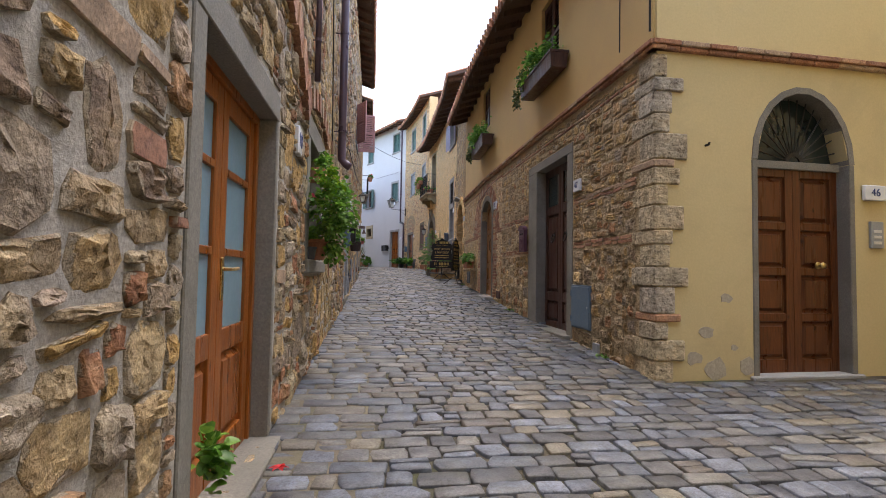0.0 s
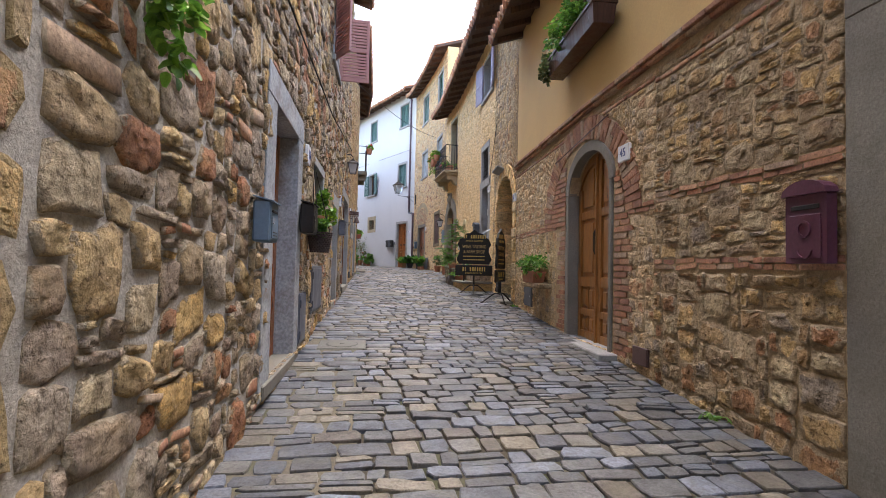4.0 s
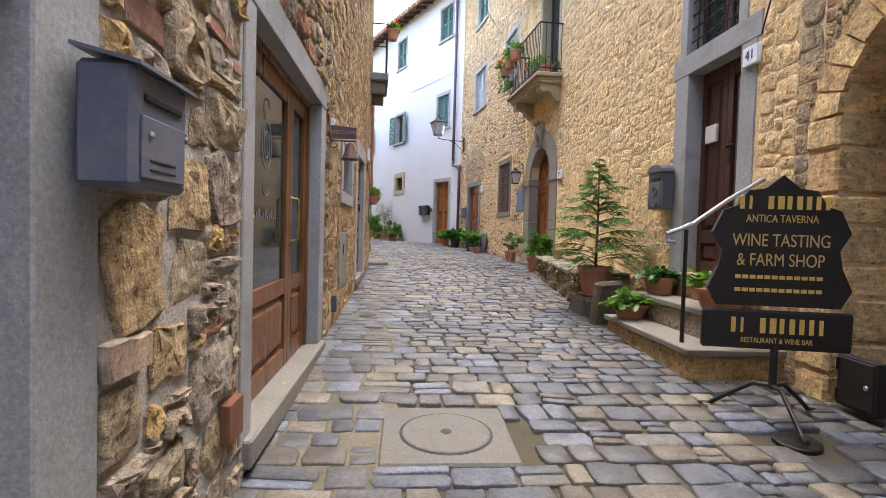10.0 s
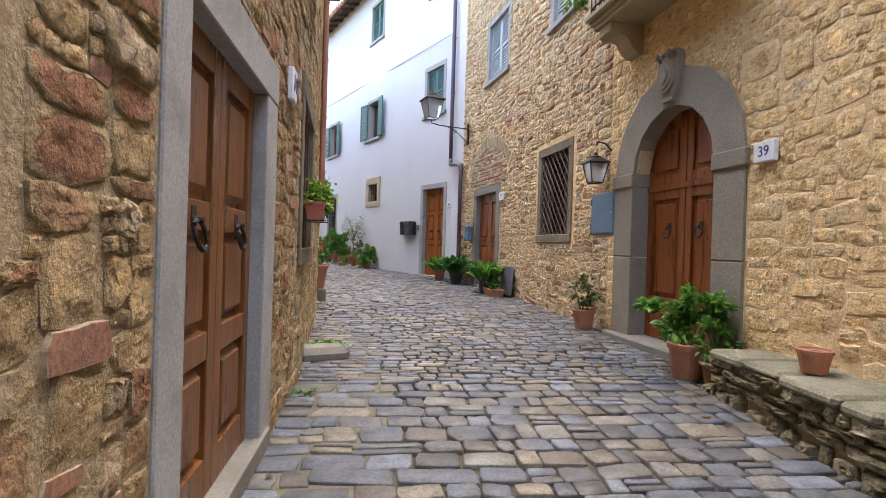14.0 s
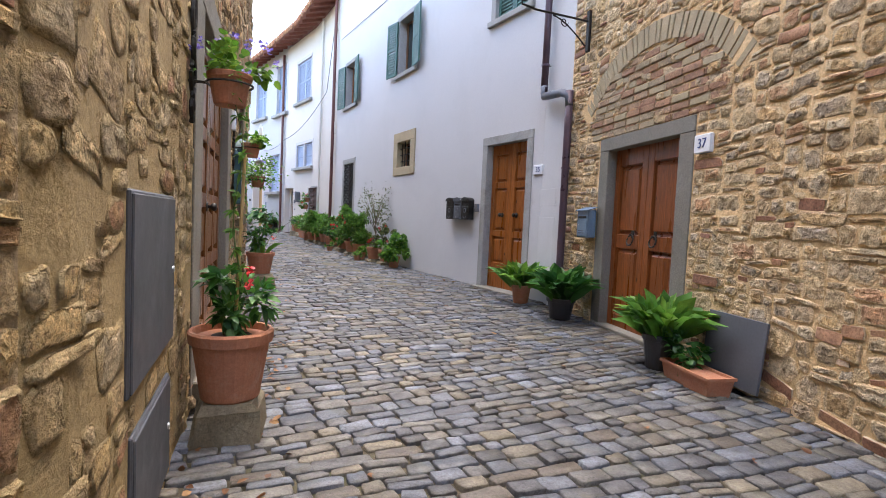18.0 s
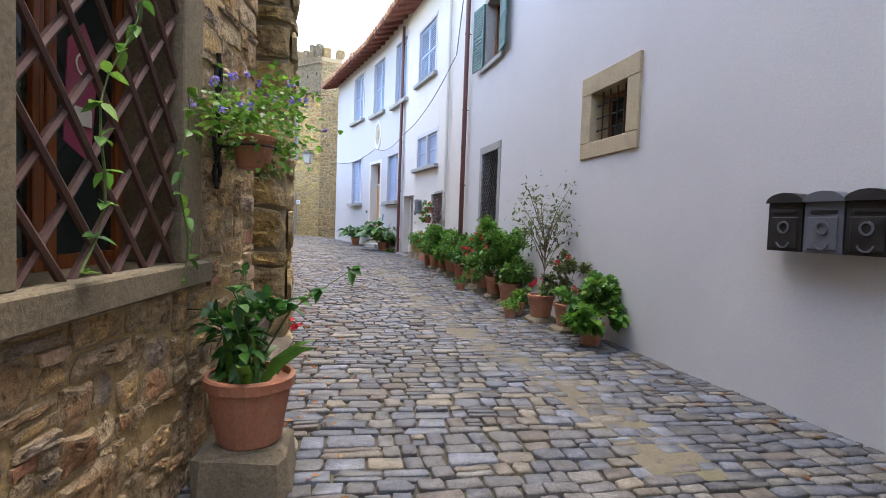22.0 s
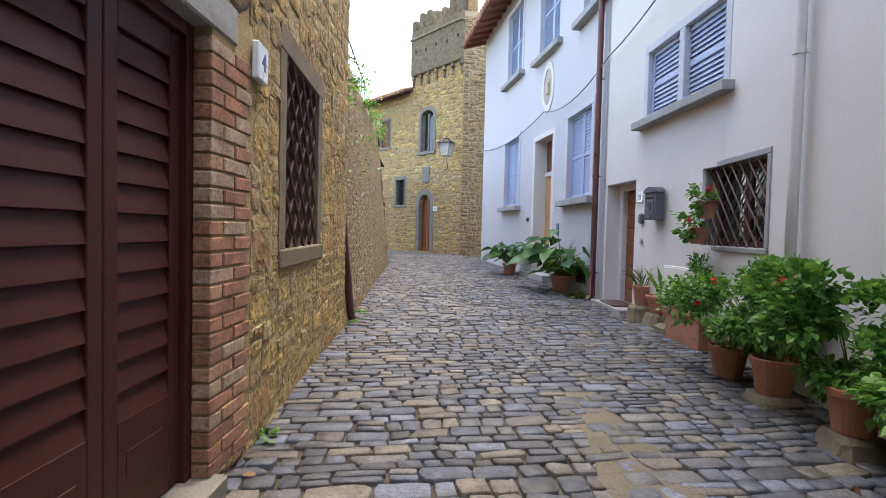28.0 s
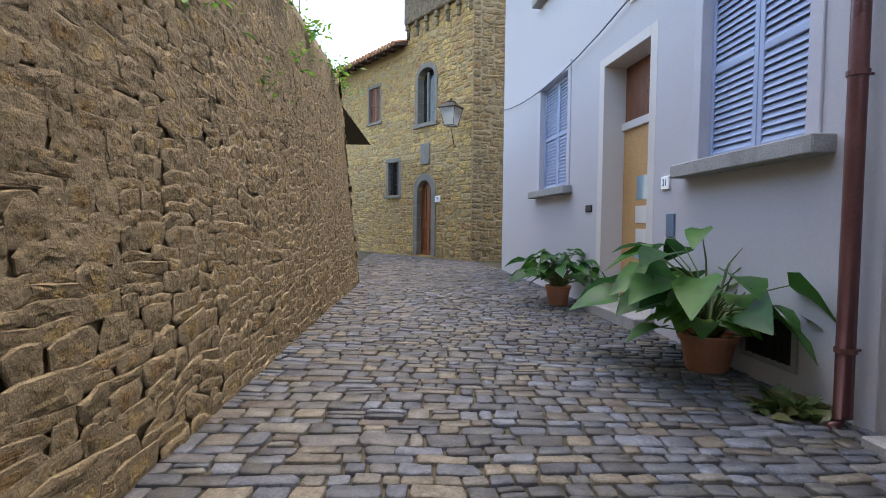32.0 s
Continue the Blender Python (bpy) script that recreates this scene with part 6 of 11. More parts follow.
part("board", Geo().box(-w / 2 + 0.15, w / 2 - 0.15, 0.28, 0.31, 0.0, 2.28), PLY, d, "bare plywood board")
part("transom", Geo().box(-w / 2 + 0.15, w / 2 - 0.15, 0.24, 0.31, 2.28, 2.38), WHITE2, d)
part("fanlight", Geo().box(-w / 2 + 0.15, w / 2 - 0.15, 0.29, 0.31, 2.38, h - 0.12), WOOD_P, d, "brown board in the fanlight")
for i, (x, z, hh, mt) in enumerate(((-0.2, 1.35, 0.3, MILK), (-0.22, 1.05, 0.22, OFFWHITE), (-0.2, 0.78, 0.2, OFFWHITE), (-0.22, 0.6, 0.1, BLUESH))):
    part("notice", Geo().box(x, x + 0.36, 0.274, 0.279, z, z + hh, 0.001), mt, d, "paper notice pinned to the board")
# round niche
m = wall_pose("R", 48.95, 6.1)
p = thing("oval_niche", m, "oval rendered niche with a small pale relief", "niche")
part("niche_ring", Geo().ring((0, 0), 0.27, 0.38, -0.02, 0.06, 0, 360, 28, 1.5), WHITE2, p)
part("niche_back", Geo().plate([(0.28 * math.cos(2 * math.pi * i / 24), 0.42 * math.sin(2 * math.pi * i / 24)) for i in range(24)], -0.006, 0.02), surface("beige_niche_render", [(0.36, 0.30, 0.24), (0.42, 0.36, 0.29)], 0.9, 0.2, 45, 2.0, 0.15), p)
part("relief", Geo().lathe([(0.02, -0.2), (0.08, -0.18), (0.06, 0.0), (0.08, 0.06), (0.05, 0.15), (0.01, 0.2)], 12, (0.04, 0.02, 0)), TANSTONE, p)

# -- the castle's openings --
m, w, h = local("E", CW1)
d = thing("door_18", m, "arched red-brown door in a pale stone arch on the castle", "door", kind="structure")
arch_surround(d, w, h, CW1[4] - CW1[2], 0.22, SERENA_D, 0.3, 0.03, 9, 5)
for c in (0, 1):
    x0, x1 = (-w / 2 + 0.005, -0.004) if c == 0 else (0.004, w / 2 - 0.005)
    arched_leaf(d, x0, x1, h, w, CW1[4] - CW1[2], 0.16, WOOD_R, [(0.15, 0.9, "panel"), (1.05, 2.2, "panel")], 0.07)
m, w, h = local("E", CW2)
p = thing("window_34", m, "twin-arched castle window with a slim stone column", "window", kind="structure")
arch_surround(p, w, h, CW2[4] - CW2[2], 0.16, SERENA_D, 0.3, 0.03, 9, 4)
part("column", Geo().tube([(0, 0.1, 0), (0, 0.1, h - 0.15)], 0.05, 10), SERENA_D, p)
part("pane", Geo().box(-w / 2, w / 2, 0.24, 0.25, 0, h), DARKGLASS, p)
part("sill", Geo().box(-w / 2 - 0.2, w / 2 + 0.2, -0.08, 0.2, -0.12, 0), SERENA_D, p)
for nm, o in (("window_35", CW3), ("window_36", CW6)):
    window(nm, "E", o, "barred castle window in a grey stone surround", 0.14, SERENA_D, wmat=WOOD_D, barkind="square", barpitch=0.2)
for nm, o in (("window_37", CW4), ("window_38", CW5)):
    window(nm, "E", o, "castle wing window with brown louvred shutters closed", 0.1, SERENA_D, closed=WOOD_P)


# ---- eaves, roofs ----
def eave(name, side, s0, s1, z, over, label, mat=EAVE, rise=0.32, thick=0.1, rafters=0.55, back=3.2):
    p = thing(name, Matrix.Identity(4), label, "roof", kind="structure")
    ss = [s0] + [c for c in ARCS[side] if s0 < c < s1] + [s1]
    b, tl = Geo(), Geo()
    for a, c in zip(ss, ss[1:]):
        q = []
        for s in (a, c):
            for out in (over, -back):
                zz = z + (over - out) * rise
                q += [at(side, s, zz, out), at(side, s, zz + thick, out)]
        b.add(q, [(0, 4, 6, 2), (1, 3, 7, 5), (0, 1, 5, 4), (2, 6, 7, 3), (0, 2, 3, 1), (4, 5, 7, 6)])
    part("soffit", b, mat, p, "dark wooden boarded eaves")
    n = int((s1 - s0) / rafters)
    for i in range(n):
        s = s0 + (s1 - s0) * (i + 0.5) / n
        x, y, tx, ty, nx, ny = spot(side, s)
        q = []
        for k in (-0.04, 0.04):
            for out in (over - 0.06, -0.05):
                zz = z + (over - out) * rise
                o = Vector((x + nx * out + tx * k, y + ny * out + ty * k, zz))
                q += [o, o - Vector((0, 0, 0.1))]
        part("rafter", Geo().add(q, [(0, 4, 6, 2), (1, 3, 7, 5), (0, 1, 5, 4), (2, 6, 7, 3), (0, 2, 3, 1), (4, 5, 7, 6)]), mat, p)
    n = int((s1 - s0) / 0.22)
    for i in range(n):
        s = s0 + (s1 - s0) * (i + 0.5) / n
        pa, pb = at(side, s, z + thick - 0.02, over + 0.05), at(side, s, z + thick - 0.02 + (over + back) * rise, -back)
        tl.tube([pa, pb], 0.085, 8)
    st = part("roof_tiles", tl, TILE, p, "rows of terracotta roof tiles")
    tagged(st, kind="stuff")
    return p


eave("roof_yellow_house", "R", -0.2, 11.15, 5.75, 0.55, "dark wooden eaves and tiled roof of the yellow house")
eave("roof_stone_house", "R", 11.2, 21.9, 7.35, 0.6, "wooden eaves and tiled roof of the golden stone house")
eave("roof_tall_house", "R", 21.9, 28.6, 10.3, 0.5, "wooden eaves and tiled roof of the tall stone house")
eave("roof_white_house", "R", 28.6, 39.3, 10.85, 0.55, "wooden eaves and tiled roof of the white house")
eave("roof_pale_house", "R", 39.3, 55.9, 9.25, 0.7, "reddish eaves and tiled roof of the pale house at the bend", mat=surface("red_brown_eave", [(0.20, 0.07, 0.05), (0.26, 0.10, 0.07)], 0.8, 0.2, 40, 4, 0.2))
eave("roof_left_house", "L", 0.0, 25.3, 8.0, 0.45, "wooden eaves and tiled roof of the long stone house")
eave("roof_left_corner_house", "L", 25.3, 33.2, 7.5, 0.4, "wooden eaves and tiled roof of the corner house")
eave("roof_castle_wing", "E", 3.4, 13.4, 8.9, 0.5, "tiled roof of the castle wing", back=4.0)


# ---- plants ----
prng = np.random.default_rng(11)


def unit(v):
    return v / np.maximum(1e-9, np.linalg.norm(v, axis=-1, keepdims=True))


LEAF_T = np.array([0.0, 0.28, 0.62, 1.0])
LEAF_W = {"oval": [0.08, 0.5, 0.42, 0.03], "round": [0.25, 0.5, 0.48, 0.2], "lance": [0.2, 0.46, 0.42, 0.03], "heart": [0.34, 0.5, 0.34, 0.02], "needle": [0.4, 0.5, 0.4, 0.1]}


def leaves(name, base, way, length, width, mat, parent, shape="oval", curl=0.25, fold=0.18, label="", kind=""):
    """One mesh of many leaves: bases, directions, lengths and widths; each is folded along its rib and bends down to its tip."""
    base, way = np.asarray(base, float), unit(np.asarray(way, float))
    n = len(base)
    if n == 0:
        return
    rnd = prng.normal(size=(n, 3))
    side = unit(np.cross(way, np.array([0, 0, 1.0]) + rnd * 0.35))
    nrm = unit(np.cross(side, way))
    length = np.broadcast_to(np.asarray(length, float), (n,))[:, None, None]
    width = np.broadcast_to(np.asarray(width, float), (n,))[:, None, None]
    prof = np.array(LEAF_W[shape])
    t = LEAF_T[None, :, None]
    mid = base[:, None] + way[:, None] * t * length - np.array([0, 0, 1.0]) * (curl * length * t ** 2)
    off = side[:, None] * width * prof[None, :, None]
    lift = nrm[:, None] * width * prof[None, :, None] * fold * 2
    v = np.stack([mid - off + lift, mid, mid + off + lift], 2).reshape(n, 12, 3)
    q = []
    for k in range(3):
        for c in range(2):
            a = 3 * k + c
            q.append((a, a + 1, a + 4, a + 3))
    f = (np.array(q)[None] + (np.arange(n) * 12)[:, None, None]).reshape(-1, 4)
    me = bpy.data.meshes.new(name)
    me.vertices.add(n * 12)
    me.vertices.foreach_set("co", v.reshape(-1))
    me.loops.add(f.size)
    me.loops.foreach_set("vertex_index", f.reshape(-1))
    me.polygons.add(len(f))
    me.polygons.foreach_set("loop_start", np.arange(len(f)) * 4)
    me.update(calc_edges=True)
    me.shade_smooth()
    me.materials.append(mat)
    ob = new(name, me)
    ob.parent = parent
    return tagged(ob, label, kind=kind)


def ball(n, c, r, hollow=0.45, squash=1.0):
    """Points in clumps on and inside an uneven ellipsoid, with directions outwards."""
    k = max(5, n // 28)
    cl = unit(prng.normal(size=(k, 3)))
    cl = cl * prng.uniform(hollow, 1.0, (k, 1))
    pick = prng.integers(0, k, n)
    p = cl[pick] + prng.normal(0, 0.19, (n, 3))
    d = unit(p + prng.normal(0, 0.45, (n, 3)) + np.array([0, 0, 0.35]))
    return np.asarray(c) + p * np.asarray(r), d


def lobes(n, c, r):
    """Points on several uneven clumps round c, so that the outline is ragged, with gaps."""
    k = 8
    mid = unit(prng.normal(size=(k, 3))) * prng.uniform(0.5, 0.95, (k, 1))
    mid[:, 2] = np.linspace(-0.75, 0.85, k)
    mid[:, :2] *= np.where(mid[:, 2:] > 0.4, 0.8, 1.0)
    ps, ds = [], []
    for i in range(k):
        p, d = ball(n // k, mid[i], prng.uniform(0.36, 0.6, 3), 0.3)
        ps.append(p)
        ds.append(unit(d + 0.4 * p))
    fill = n - k * (n // k)
    if fill:
        p, d = ball(fill, (0, 0, 0), (0.6, 0.6, 0.6))
        ps.append(p)
        ds.append(d)
    return np.asarray(c) + np.concatenate(ps) * np.asarray(r) * 0.82, np.concatenate(ds)


def pot(par, r, h, mat=None, rim=True, saucer=False, soil=True):
    mat = mat or TERRA
    pr = [(r * 0.68, 0), (r * 0.72, 0.01), (r * 0.93, h * 0.80), (r * 0.94, h * 0.82)]
    pr += [(r * 1.02, h * 0.83), (r * 1.04, h * 0.97), (r * 1.0, h), (r * 0.92, h), (r * 0.88, h * 0.9)] if rim else [(r, h), (r * 0.93, h), (r * 0.9, h * 0.9)]
    part("pot", Geo().lathe(pr, 22), mat, par, smooth=False)
    if soil:
        part("soil", Geo().lathe([(r * 0.89, h * 0.86), (r * 0.5, h * 0.9), (0.01, h * 0.91)], 14), SOIL, par)
    if saucer:
        part("saucer", Geo().lathe([(r * 0.8, -0.02), (r * 0.95, 0.012), (r * 0.9, 0.014), (0.02, -0.012)], 20), mat, par)


def trough(par, w, d, h, mat=None):
    mat = mat or TERRA
    g = Geo()
    vs = []
    for z, e in ((0, -0.02), (h * 0.85, 0.0), (h * 0.86, 0.012), (h, 0.012), (h, -0.008), (h * 0.88, -0.015)):
        vs += [(-w / 2 - e, -d / 2 - e, z), (w / 2 + e, -d / 2 - e, z), (w / 2 + e, d / 2 + e, z), (-w / 2 - e, d / 2 + e, z)]
    fs = [(0, 1, 2, 3), (20, 21, 22, 23)]
    for k in range(5):
        for i in range(4):
            fs.append((4 * k + i, 4 * k + (i + 1) % 4, 4 * k + 4 + (i + 1) % 4, 4 * k + 4 + i))
    part("pot", g.add(vs, fs), mat, par)


def stems(par, pts, r=0.006, mat=None, name="stem"):
    g = Geo()
    for p in pts:
        g.tube(p, [r * (1 - 0.6 * i / max(1, len(p) - 1)) for i in range(len(p))], 5)
    part(name, g, mat or STEM, par)


def bush(par, z, R, H, n, mat=None, size=0.06, shape="oval", w=0.5, lean=(0, 0), flowers=None, nf=12, stem=True):
    c = (lean[0], lean[1], z + H * 0.52)
    p, d = lobes(n, c, (R, R, H * 0.5))
    ln = prng.uniform(0.7, 1.3, n) * size
    leaves("foliage", p, d, ln, ln * w * 2, mat or GREEN2, par, shape)
    if stem:
        ps = []
        for i in range(9):
            a = prng.uniform(0, 2 * math.pi)
            e = Vector((c[0] + R * 0.6 * math.cos(a), c[1] + R * 0.6 * math.sin(a), z + H * prng.uniform(0.4, 0.85)))
            ps.append([(0.03 * math.cos(a), 0.03 * math.sin(a), z - 0.03), (e.x * 0.5, e.y * 0.5, z + (e.z - z) * 0.55), tuple(e)])
        stems(par, ps)
    if flowers:
        blooms(par, c, (R * 1.05, R * 1.05, H * 0.55), nf, flowers)


def blooms(par, c, r, n, mat, size=0.018):
    u = unit(prng.normal(size=(n, 3)))
    u[:, 2] = np.abs(u[:, 2]) * 0.9 - 0.1
    p = np.asarray(c) + u * np.asarray(r)
    base, way = [], []
    for q in p:
        for _ in range(9):
            base.append(q + prng.normal(0, size * 0.6, 3))
            way.append(prng.normal(size=3) + np.array([0, 0, 0.4]))
    leaves("bloom", base, way, size * 1.4, size * 1.5, mat, par, "round", 0.1, kind="stuff")


def aspidistra(par, z, n, L, mat=None, width=0.085):
    a = prng.uniform(0, 2 * math.pi, n)
    tilt = prng.uniform(0.05, 0.85, n)
    way = np.stack([np.cos(a) * tilt, np.sin(a) * tilt, np.ones(n)], 1)
    base = np.stack([np.cos(a) * 0.08, np.sin(a) * 0.08, np.full(n, z)], 1) + prng.normal(0, 0.03, (n, 3)) * [1, 1, 0.2]
    ln = L * prng.uniform(0.65, 1.1, n)
    leaves("foliage", base, way, ln, width, mat or GREEN3, par, "oval" if width > 0.1 else "lance", 0.48, 0.2)


def geranium(par, c, r, n, flowers=None, nf=8, mat=None, size=0.05):
    p, d = ball(n, c, r, 0.3)
    leaves("foliage", p, d, prng.uniform(0.7, 1.25, n) * size, size * 1.1, mat or GREEN1, par, "round", 0.3)
    if flowers:
        blooms(par, c, np.asarray(r) * 1.05, nf, flowers, 0.022)


LIME = leafy("yellow_green_leaf", [(0.11, 0.24, 0.012), (0.17, 0.33, 0.016), (0.24, 0.38, 0.02), (0.09, 0.21, 0.03)], 0.6)


def rosettes(par, c, r, n, mat):
    """Fleshy rosettes on the ends of thin stalks."""
    base, way, ps = [], [], []
    for i in range(n):
        d = unit(prng.normal(size=3) + np.array([0, 0, 0.25]))
        e = np.array(c) + d * np.array(r)
        ps.append([(0, 0, c[2] - 0.05), tuple(np.array(c) + d * np.array(r) * 0.5), tuple(e)])
        for k in range(18):
            a = k * 2.4
            u = unit(prng.normal(size=3))
            base.append(e)
            way.append(d * (0.25 + 0.05 * k) + 0.9 * unit(np.cross(d, u)) * math.cos(a) + 0.9 * np.cross(d, unit(np.cross(d, u))) * math.sin(a))
    stems(par, ps, 0.004)
    leaves("foliage", base, way, prng.uniform(0.038, 0.055, len(base)), 0.022, mat, par, "lance", -0.05, 0.25)


def fir(par, z, H, R):
    """A young conifer: whorls of rising branches with flat drooping sprays of needles."""
    part("trunk", Geo().tube([(0, 0, z - 0.05), (0.01, 0, z + H * 0.5), (0, 0.01, z + H)], [0.02, 0.013, 0.004], 7), BARK, par)
    base, way = [], []

    def needle_row(o, e):
        dd = e - o
        m = max(3, int(dd.length / 0.013))
        sd = Vector((-dd.y, dd.x, 0)).normalized()
        for i in range(m):
            p = o + dd * ((i + 0.5) / m)
            for sg in (-1, 1):
                base.append(tuple(p))
                way.append(tuple(dd.normalized() * 0.75 + sd * sg + Vector((0, 0, prng.uniform(-0.25, 0.45)))))

    tiers = 11
    for k in range(tiers):
        f = k / (tiers - 1)
        count = 5 if f < 0.75 else 4
        for b in range(count):
            zz = z + H * (0.06 + 0.88 * f) + prng.uniform(-0.05, 0.05)
            a = 2 * math.pi * b / count + k * 0.9 + prng.uniform(-0.4, 0.4)
            ln = (R * (1 - f) ** 0.7 + 0.06) * prng.uniform(0.6, 1.12)
            ca, sa = math.cos(a), math.sin(a)
            pts = [Vector((ca * ln * t, sa * ln * t, zz + ln * (0.42 * t - 0.36 * t * t + 0.12 * f * t))) for t in (0, 0.25, 0.5, 0.75, 1.0)]
            stems(par, [[tuple(q) for q in pts]], 0.006, BARK, "branch")
            for o, e in zip(pts[1:], pts[2:]):
                needle_row(o, e)
            for t in (0.3, 0.46, 0.62, 0.78, 0.9):
                j = min(3, int(t * 4))
                o = pts[j].lerp(pts[j + 1], t * 4 - j)
                for sg in (-1, 1):
                    b2 = a + sg * prng.uniform(0.55, 0.95)
                    l2 = ln * (1.08 - t) * 0.5 + 0.035
                    e = o + Vector((math.cos(b2) * l2, math.sin(b2) * l2, -l2 * prng.uniform(0.0, 0.6)))
                    needle_row(o, e)
    leaves("needles", base, way, prng.uniform(0.7, 1.25, len(base)) * 0.038, 0.011, FIR, par, "needle", 0.1, 0.05, kind="stuff")


def big_leaves(par, z, n, reach, size, mat=None):
    base, way, ps = [], [], []
    for i in range(n):
        a = 2 * math.pi * i / n + prng.uniform(-0.4, 0.4)
        r = reach * prng.uniform(0.35, 1.0)
        top = z + reach * prng.uniform(0.25, 1.15) * (1.15 - 0.5 * r / reach)
        e = (math.cos(a) * r, math.sin(a) * r, top)
        ps.append([(0.02 * math.cos(a), 0.02 * math.sin(a), z - 0.02), (e[0] * 0.45, e[1] * 0.45, z + (top - z) * 0.7), e])
        base.append(e)
        way.append((math.cos(a), math.sin(a), prng.uniform(-0.35, 0.25)))
    stems(par, ps, 0.011)
    s = prng.uniform(0.7, 1.25, n) * size
    leaves("foliage", base, way, s, s * 0.86, mat or GREEN3, par, "heart", 0.35, 0.14)


def weeds(name, x, y, n, R, size, mat=None):
    z = ground_z(y)
    p = thing(name, pose(x, y, z), "small green weeds growing at the foot of the wall", "weeds")
    a = prng.uniform(0, 2 * math.pi, n)
    base = np.stack([prng.normal(0, R * 0.5, n), prng.normal(0, R * 0.5, n), np.zeros(n)], 1)
    way = np.stack([np.cos(a), np.sin(a), prng.uniform(0.3, 1.6, n)], 1)
    leaves("foliage", base, way, prng.uniform(0.6, 1.3, n) * size, size * 0.4, mat or GREEN1, p, "oval")
    return p


def planted(name, x, y, label, r=0.16, h=0.28, mat=None, z=None, category="potted plant", group="", turn=0.0, saucer=False, dz=0.0):
    p = thing(name, pose(x, y, (ground_z(y) if z is None else z) + dz, 0, 0, turn), label, category, group)
    pot(p, r, h, mat, saucer=saucer)
    return p


def block(x, y, w, d, h, label="rough stone block under a flower pot", turn=0.0, mat=None):
    g = Geo().box(-w / 2, w / 2, -d / 2, d / 2, -0.05, h, 0.035)
    g.v = [(vx * (1.12 - 0.12 * vz / h) + prng.normal(0, 0.012), vy * (1.12 - 0.12 * vz / h) + prng.normal(0, 0.012), vz + (prng.normal(0, 0.006) if vz < h * 0.9 else 0.0)) for vx, vy, vz in g.v]
    return solid("stone_block", g, mat or WEATHERED, label, "stone", m=pose(x, y, ground_z(y), 0, 0, turn))


# ---- fixtures on walls ----
def wall_box(name, side, s0, s1, z0, z1, mat, label, category, proud=0.035, rim=0.03, hinge=True):
    s, w, h = (s0 + s1) / 2, s1 - s0, z1 - z0
    p = thing(name, wall_pose(side, s, z0, 0.0), label, category)
    keep_free(side, s0, s1, z0, z1)
    part("case", Geo().box(-w / 2, w / 2, -proud + 0.008, 0.05, 0, h, 0.006), mat, p)
    d = part("hatch", Geo().box(-w / 2 + rim, w / 2 - rim, -proud, -proud + 0.02, rim, h - rim, 0.004), mat, p)
    part("lock", Geo().lathe([(0.016, 0), (0.014, 0.006), (0.002, 0.007)], 10, (0, 0, 0)), STEEL, d).matrix_local = Matrix.Translation((w / 2 - rim - 0.05, -proud, h * 0.5)) @ Matrix.Rotation(math.pi / 2, 4, "X")
    if hinge:
        for z in (h * 0.2, h * 0.8):
            part("hinge", Geo().tube([(-w / 2 + rim, -proud - 0.004, z - 0.04), (-w / 2 + rim, -proud - 0.004, z + 0.04)], 0.008, 8), mat, p)
    return p


